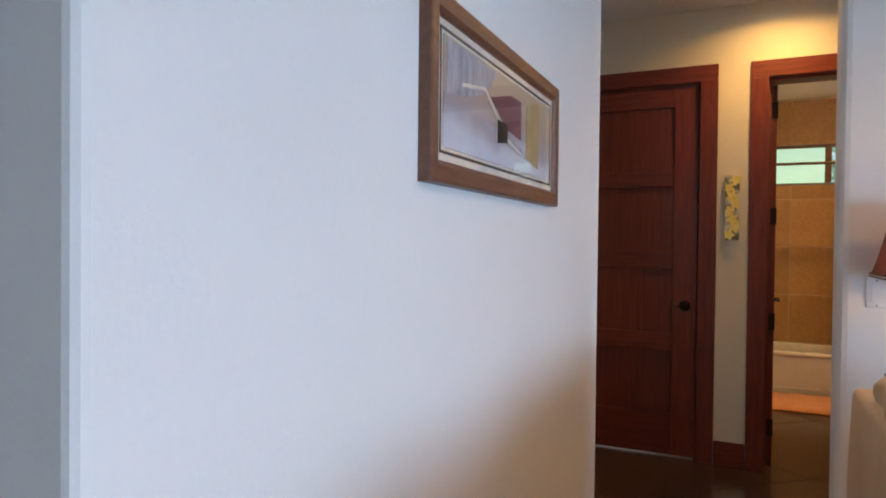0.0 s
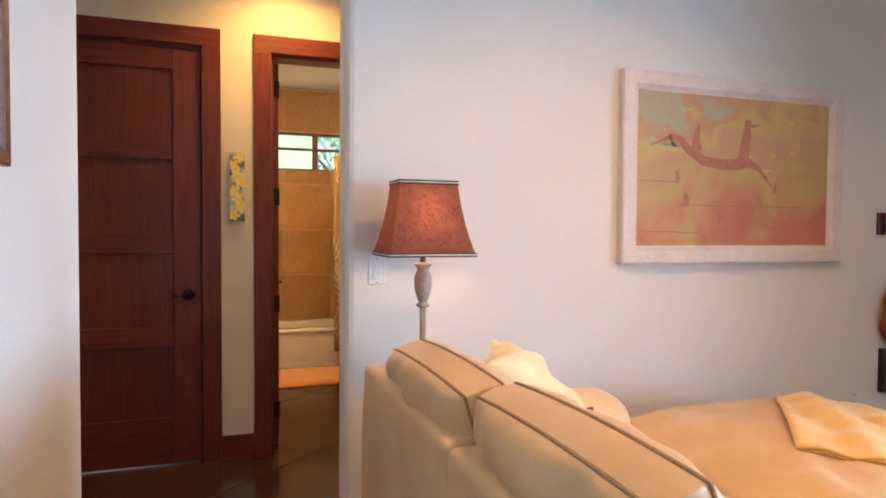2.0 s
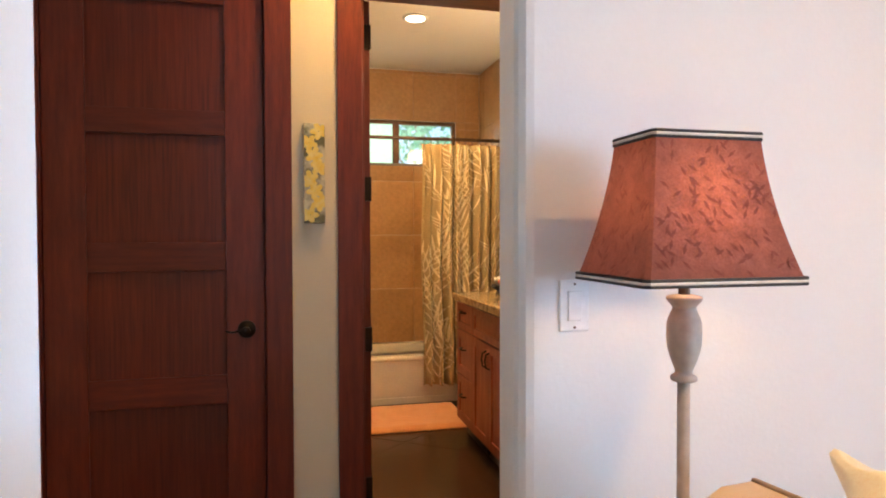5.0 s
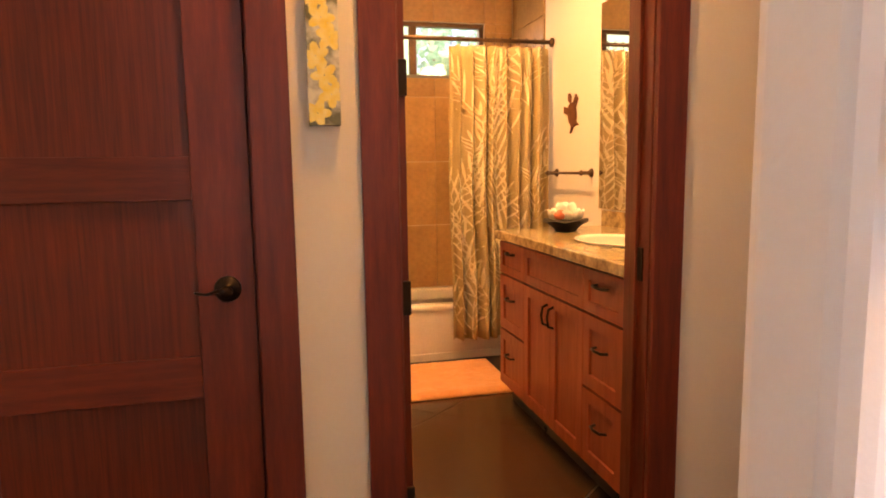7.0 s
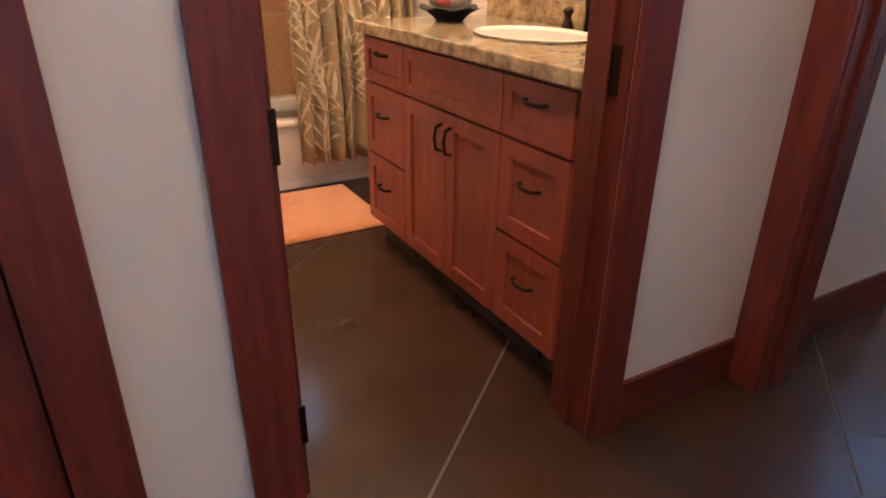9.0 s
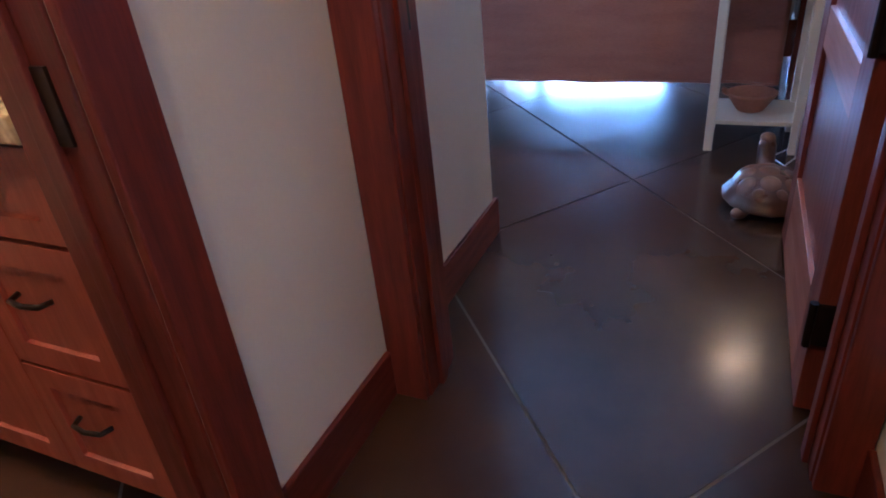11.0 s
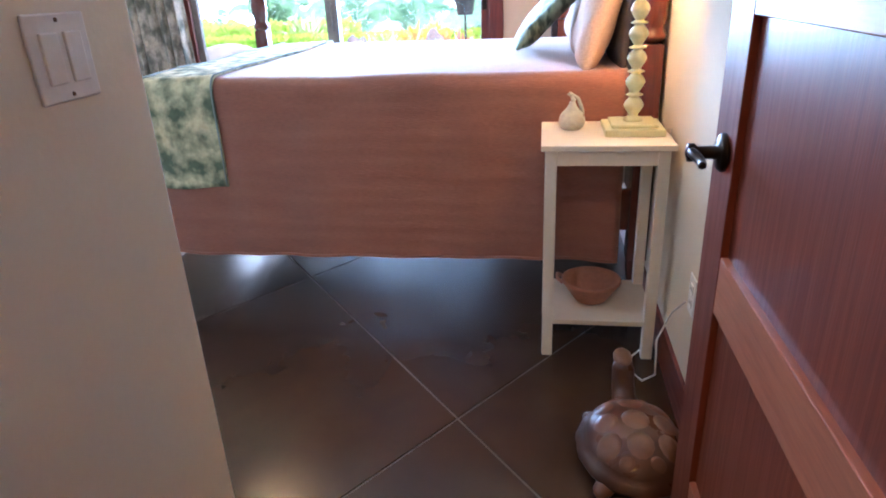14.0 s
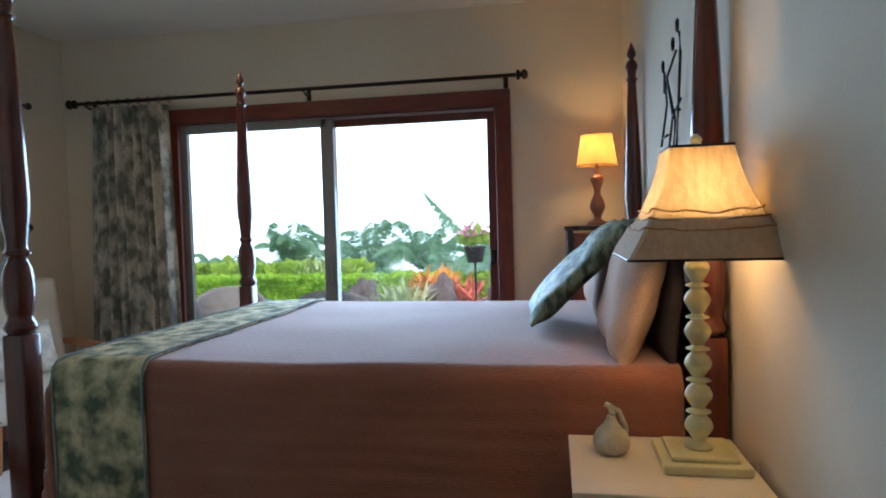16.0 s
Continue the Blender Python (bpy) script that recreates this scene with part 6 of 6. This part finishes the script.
bm, up, low = cushion(0.2, 0.17, 0.07, 0.006, pose(5.38, 6.93, 0, 0, 0, -24) @ pose(0.0, 0.12, 0.61, 68), 16, 0.012, 0.06, 8.0)
tagged(link("armchair_pillow", bm, material("white_leaf_pillow", (0.80, 0.76, 0.68), (0.55, 0.53, 0.46), 14, 0.8, 0.2, sharp=0.1), smooth=True), "white leaf-patterned pillow on the armchair", "pillow")
tagged(link("area_rug", box(2.75, 5.15, 5.57, 6.82, 0.0, 0.012, bevel=0.004), RUG), "white woven striped rug beside the bed", "rug")

# ---- garden ----
bm = bmesh.new()
lines = [(6.34, -0.10), (9.0, -0.12), (13.2, -0.14), (14.5, -0.5), (22, -4.2), (40, -10), (120, -30), (400, -62), (4500, -70)]
prev = None
for x, z in lines:
    w = 30 + x * 1.6
    pair = (bm.verts.new((x, -w, z)), bm.verts.new((x, w + 10, z)))
    if prev:
        bm.faces.new((prev[0], pair[0], pair[1], prev[1]))
    prev = pair
structure("ground", bm, GRASS, "sloping green lawn outside", "ground")
structure("backdrop", sheet(lambda u, v: Vector((900, -2600 + 5200 * u, -60 + 900 * v)), 4, 4, 0.5), HAZE, "glowing white sheet standing in for the bright sky", "backdrop")
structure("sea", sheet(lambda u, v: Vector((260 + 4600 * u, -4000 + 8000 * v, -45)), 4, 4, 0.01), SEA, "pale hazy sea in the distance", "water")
structure("patio", box(6.34, 9.6, 2.0, 9.0, -0.13, -0.03, bevel=0.01), PATIO, "stone patio outside the sliding door", "pavement")
structure("yard_ground", box(-6, 6.34, -8, 12, -0.30, -0.125), GRASS, "plain ground round the house", "ground")

random.seed(21)


def leaf_quad(p, s, up=0.3):
    d = Vector((random.uniform(-1, 1), random.uniform(-1, 1), random.uniform(-0.6, 1) + up)).normalized()
    w = d.cross(Vector((random.uniform(-1, 1), random.uniform(-1, 1), random.uniform(-1, 1)))).normalized() * s * 0.42
    return [p, p + d * s * 0.5 + w, p + d * s, p + d * s * 0.5 - w]


def hedge(name, label, x, y0, y1, z0, z1, depth, count, mat, size):
    root = thing(name, label, "hedge", (0, 0, 0))
    part("core", sheet(lambda u, v: Vector((x + depth * 0.55 + 0.03 * math.sin(u * 60), y0 + (y1 - y0) * u, z0 + (z1 - z0 - 0.06) * v)), 40, 4, 0.05), mat, root)
    quads = []
    for k in range(count):
        f = random.random()
        y = random.uniform(y0, y1)
        bump = 0.05 * noise.noise((y * 1.7, 3, 1)) + 0.03 * noise.noise((y * 6, 1, 5))
        p = Vector((x + 0.06 * noise.noise((y * 3, f * 4, 2)), y, z0 + (z1 - z0 + bump) * f)) if random.random() < 0.7 else Vector((x + depth * random.random(), y, z1 + bump + random.uniform(-0.04, 0.02)))
        quads.append(leaf_quad(p, size * random.uniform(0.6, 1.3)))
    tagged(blades(quads, "leaves", mat, root), "small glossy leaves", kind="stuff")


hedge("clipped_hedge", "low clipped green hedge along the lawn", 12.0, 3.2, 11.6, -0.14, 0.45, 0.7, 22000, LEAF, 0.075)

hedge("shrub_row", "loose lime green shrubs behind the clipped hedge", 14.0, 7.6, 12.8, -0.5, 0.42, 0.9, 7000, LIME, 0.22)


def frond(base, yaw, rise, length, droop, leaflet, rows, n=26, width=0.02):
    """A feather palm frond: an arched midrib with two rows of leaflets."""
    d = Vector((math.cos(yaw), math.sin(yaw), 0))
    side = Vector((-d.y, d.x, 0))
    pts = []
    for k in range(n + 1):
        f = k / n
        pts.append(base + d * length * f * math.cos(rise) + Vector((0, 0, length * f * math.sin(rise) - droop * length * f * f)))
    for k in range(2, n):
        f = k / n
        t = (pts[k + 1] - pts[k - 1]).normalized()
        l = leaflet * math.sin(math.pi * (0.12 + 0.86 * f)) ** 0.7
        for s in (1, -1):
            w = (side * s * 0.62 + t * 0.5 + Vector((0, 0, -0.45 - 0.45 * random.random()))).normalized()
            e = pts[k] + w * l
            rows.append([pts[k] - t * width * 0.5, pts[k] + w * l * 0.4 - t * width, e, pts[k] + w * l * 0.4 + t * width])
    for k in range(n):
        rows.append([pts[k] - side * 0.012, pts[k] + side * 0.012, pts[k + 1] + side * 0.01, pts[k + 1] - side * 0.01])


def palm(label, x, y, zc, z_ground, length, count, leaflet, mat, seed=0, spear=False):
    random.seed(seed)
    root = thing("palm_tree", label, "palm", (x, y, z_ground), "garden palms")
    top = Vector((0, 0, zc - z_ground + (-0.35 if mat == PALM and x > 14 else 0.08)))
    trunk = tube([(0.1 * math.sin(k), 0, top.z * k / 6) for k in range(7)], 0.11, 10, taper=[1.3, 1.1, 1, 0.95, 0.9, 0.88, 0.85])
    part("trunk", trunk, BARK, root, "", True)
    rows = []
    if mat == PALM:
        count, leaflet, length = int(count * 0.85), leaflet * 0.62, length * (1.4 if x > 14 else 1)
    for k in range(count):
        frond(top, 2 * math.pi * k / count + random.uniform(-0.2, 0.2), random.uniform(0.75, 1.45), length * random.uniform(0.9, 1.15), random.uniform(0.55, 0.8), leaflet, rows, 60, 0.021)
    if spear:
        frond(top, math.pi / 2, 0.80, 2.1, 0.02, 0.34, rows, 80, 0.020)
    tagged(blades(rows, "crown", mat, root), "arching feather fronds")


palm("blue-green feather palm beyond the hedge", 20, 11.5, 0.35, -3.3, 2.47, 22, 0.69, PALM, seed=1)
palm("blue-green feather palm beyond the hedge", 20.5, 9.2, 0.25, -3.4, 2.86, 23, 0.75, PALM, seed=2)
palm("blue-green feather palm beyond the hedge", 20, 7.4, 0.35, -3.3, 2.60, 22, 0.75, PALM, seed=3)
palm("green feather palm beyond the hedge", 18, 12.6, -0.2, -2.4, 2.34, 21, 0.62, PALM, seed=4)
palm("green feather palm beyond the hedge", 17, 6.3, -0.1, -2.0, 1.95, 21, 0.62, PALM, seed=5)
palm("lime green areca palm behind the hedge", 15, 9.4, -0.15, -0.9, 1.5, 27, 0.53, LIME, seed=6)
palm("lime green areca palm behind the hedge", 15, 10.7, -0.2, -0.9, 1.5, 27, 0.53, LIME, seed=7)
palm("lime green areca palm behind the hedge", 15.3, 11.6, -0.2, -1.0, 1.4, 27, 0.5, LIME, seed=17)
palm("lime green areca palm behind the hedge", 15.3, 12.5, -0.25, -1.0, 1.4, 27, 0.5, LIME, seed=18)
palm("lime green areca palm behind the hedge", 14.6, 8.4, -0.2, -0.8, 1.3, 25, 0.50, LIME, seed=8)
palm("green feather palm beyond the hedge", 15.5, 7.5, -0.1, -1.0, 1.5, 23, 0.56, PALM, seed=9)
palm("tall palm with a raised frond", 12.9, 4.55, 0.35, -0.14, 1.75, 19, 0.56, PALM, seed=10, spear=True)
palm("green feather palm beyond the hedge", 22, 14.2, -0.6, -4.2, 2.34, 21, 0.62, LIME, seed=12)

random.seed(77)
tree = thing("garden_tree", "leafy green tree outside the bathroom window", "tree", (1.9, 10.2, -0.13))
part("trunk", tube([(0, 0, 0), (0.03, 0, 0.8), (-0.04, 0.03, 1.5), (0.02, 0, 2.2)], 0.09, 10, taper=[1.3, 1, 0.85, 0.6]), BARK, tree, "", True)
for k in range(6):
    a = k * 1.05
    part("limb", tube([(0.0, 0.0, 1.5 + 0.1 * k), (0.35 * math.cos(a), 0.35 * math.sin(a), 1.9 + 0.1 * k), (0.8 * math.cos(a), 0.7 * math.sin(a), 2.3 + 0.12 * k)], 0.035, 7, taper=[1, 0.7, 0.35]), BARK, tree, "", True)
rows = []
for k in range(70):
    c = Vector((random.gauss(-0.15, 0.75), random.gauss(0, 0.45), 2.5 + random.gauss(0, 0.55)))
    for q in range(34):
        rows.append(leaf_quad(c + Vector((random.gauss(0, 0.13), random.gauss(0, 0.13), random.gauss(0, 0.10))), random.uniform(0.07, 0.13), -0.2))
tagged(blades(rows, "crown", PALM, tree), "clumps of small green leaves")
structure("garden_bed", sheet(lambda u, v: Vector((9.6 + 2.3 * u, 4.2 + 2.7 * v, -0.12 + 0.30 * min(1, 6 * min(u, 1 - u, v, 1 - v)) + 0.03 * noise.noise((u * 9, v * 9, 0)))), 24, 28, 0.02), ROCK, "raised planted garden bed of dark cinder", "ground", True)
rk = bmesh.new()
bmesh.ops.create_icosphere(rk, subdivisions=4, radius=1)
for v in rk.verts:
    v.co *= 1 + 0.35 * noise.noise(v.co * 1.6) + 0.10 * noise.noise(v.co * 6)
    v.co = Vector((v.co.x * 0.26, v.co.y * 0.22, v.co.z * 0.40))
rock = tagged(link("lava_boulder", rk, ROCK, smooth=True), "upright grey lava boulder in the garden bed", "rock")
rock.location = (10.4, 5.30, 0.22)
for x, y, s in ((10.6, 6.42, 0.9), (11.2, 4.55, 0.8)):
    small = copy_thing(rock, pose(x, y, 0.2, 0, 0, 60 * x) @ Matrix.Scale(s, 4))
    small.scale = (s, s, s)
    tagged(small, "low grey lava boulder in the garden bed")


def tuft(name, label, cat, x, y, z0, count, length, width, mat, rise=(0.5, 1.4), seed=0):
    random.seed(seed)
    rows = []
    for k in range(count):
        a, r = random.uniform(0, 2 * math.pi), random.uniform(*rise)
        base = Vector((random.uniform(-0.22, 0.22), random.uniform(-0.24, 0.24), random.uniform(0.0, length * 0.5)))
        d = Vector((math.cos(a) * math.cos(r), math.sin(a) * math.cos(r), math.sin(r)))
        s = Vector((-d.y, d.x, 0)).normalized() * width
        l = length * random.uniform(0.6, 1.1)
        rows.append([base - s * 0.4, base + d * l * 0.5 - s, base + d * l - Vector((0, 0, l * 0.12)), base + d * l * 0.5 + s])
    ob = blades(rows, name, mat)
    ob.location = (x, y, z0)
    return tagged(ob, label, cat)


tuft("croton_bush", "orange and yellow croton bush by the boulder", "shrub", 10.95, 5.45, 0.15, 260, 0.46, 0.035, CROTON, seed=31)
tuft("croton_bush", "orange and red croton bush by the boulder", "shrub", 10.9, 5.10, 0.15, 110, 0.36, 0.03, SHELL_RED, seed=32)
tuft("spider_plant", "pale striped spider plants in the garden bed", "plant", 9.95, 5.68, 0.15, 170, 0.42, 0.016, PALE_LEAF, (0.3, 1.2), seed=33)
tuft("spider_plant", "pale spiky plant behind the hedge", "plant", 12.9, 8.0, 0.3, 70, 0.5, 0.02, PALE_LEAF, (0.3, 1.3), seed=34)
fp = thing("flower_pot", "black pot of pink flowers on a slim stand", "flower pot", (9.0, 4.66, -0.03))
part("stand", tube([(0, 0, 0), (0, 0, 0.92)], 0.012, 8), BRONZE, fp)
part("pot", lathe([(0.085, 0.91), (0.115, 1.06), (0.125, 1.065), (0.125, 1.085), (0.10, 1.08)], seg=24), BLACK, fp, "", True)
part("hanger_wire", tube([(0, 0, 1.08), (0.0, 0.02, 1.40), (0.02, 0.0, 1.55)], 0.006, 6), BRONZE, fp)
random.seed(41)
rows = [leaf_quad(Vector((random.gauss(0, 0.07), random.gauss(0, 0.08), 1.10 + abs(random.gauss(0, 0.06)))), 0.09) for k in range(160)]
tagged(blades(rows, "leaves", LIME, fp), "leaves", kind="stuff")
rows = [leaf_quad(Vector((random.gauss(0, 0.06), random.gauss(0, 0.08), 1.19 + abs(random.gauss(0, 0.06)))), 0.05) for k in range(200)]
tagged(blades(rows, "petals", PINK, fp), "pink petals", kind="stuff")


def patio_chair(x, y, turn):
    root = thing("patio_chair", "grey wicker tub chair on the patio", "chair", pose(x, y, -0.03, 0, 0, turn), "patio chairs")
    part("back_shell", sheet(lambda u, v: Vector((0.33 * math.cos(math.pi * (1.15 * u - 0.075)) * (1 + 0.10 * v), 0.33 * math.sin(math.pi * (1.15 * u - 0.075)) * (1 + 0.14 * v), 0.38 + (0.14 + 0.20 * math.sin(math.pi * u)) * v)), 36, 8, 0.03), WICKER, root, "", True)
    part("seat", lathe([(0.30, 0.30), (0.33, 0.33), (0.33, 0.38), (0.30, 0.40)], seg=30), WICKER, root, "", True)
    for a in (45, 135, 225, 315):
        part("leg", tube([(0.25 * math.cos(radians(a)), 0.25 * math.sin(radians(a)), 0), (0.25 * math.cos(radians(a)), 0.25 * math.sin(radians(a)), 0.31)], 0.016, 8), WICKER, root)
    return root


patio_chair(8.2, 7.15, -60)
patio_chair(8.3, 6.05, 100)

# ---- pieces of floor and walls ----
E_A, E_B = radians(40), radians(-36.5)
NA, NB = Vector((-math.sin(E_A), math.cos(E_A))), Vector((-math.sin(E_B), math.cos(E_B)))


def meet(a, b):
    """Where the joint at offset a of one family crosses the joint at offset b of the other."""
    det = NA.x * NB.y - NA.y * NB.x
    return Vector(((a * NB.y - b * NA.y) / det, (NA.x * b - NB.x * a) / det))


def clip(poly, axis, value, keep):
    out = []
    for i, p in enumerate(poly):
        q = poly[(i + 1) % len(poly)]
        inp, inq = (p[axis] - value) * keep >= 0, (q[axis] - value) * keep >= 0
        if inp:
            out.append(p)
        if inp != inq:
            f = (value - p[axis]) / (q[axis] - p[axis])
            out.append(p + (q - p) * f)
    return out


GAP = 0.0045
for i in range(-12, 10):
    for j in range(-8, 8):
        a0, b0 = 1.134 + 0.945 * i + GAP, 5.03 + 1.21 * j + GAP
        a1, b1 = a0 + 0.945 - 2 * GAP, b0 + 1.21 - 2 * GAP
        poly = [meet(a0, b0), meet(a0, b1), meet(a1, b1), meet(a1, b0)]
        for axis, value, keep in ((0, -2.33, 1), (0, 6.33, -1), (1, -2.63, 1), (1, 7.68, -1)):
            if len(poly) > 2:
                poly = clip(poly, axis, value, keep)
        if len(poly) < 3:
            continue
        if sum(poly[k].x * poly[(k + 1) % len(poly)].y - poly[k].y * poly[(k + 1) % len(poly)].x for k in range(len(poly))) < 0:
            poly.reverse()
        n = len(poly)
        me = bpy.data.meshes.new("slab")
        me.from_pydata([(p.x, p.y, 0) for p in poly] + [(p.x, p.y, -0.0035) for p in poly], [], [tuple(range(n))] + [(k, n + k, n + (k + 1) % n, (k + 1) % n) for k in range(n)])
        me.materials.append(CONCRETE)
        new("slab", me).parent = floor

for owner, axis, fixed, lo, hi, hole in (("wall_bath_north", "x", 7.299, 0.122, 1.632, (0.36, 1.42, 1.875, 2.265)), ("wall_bath_east", "y", 1.644, 6.70, 7.285, None)):
    tile_run(bpy.data.objects[owner], axis, fixed, lo, hi, 0.362, 2.69, hole)
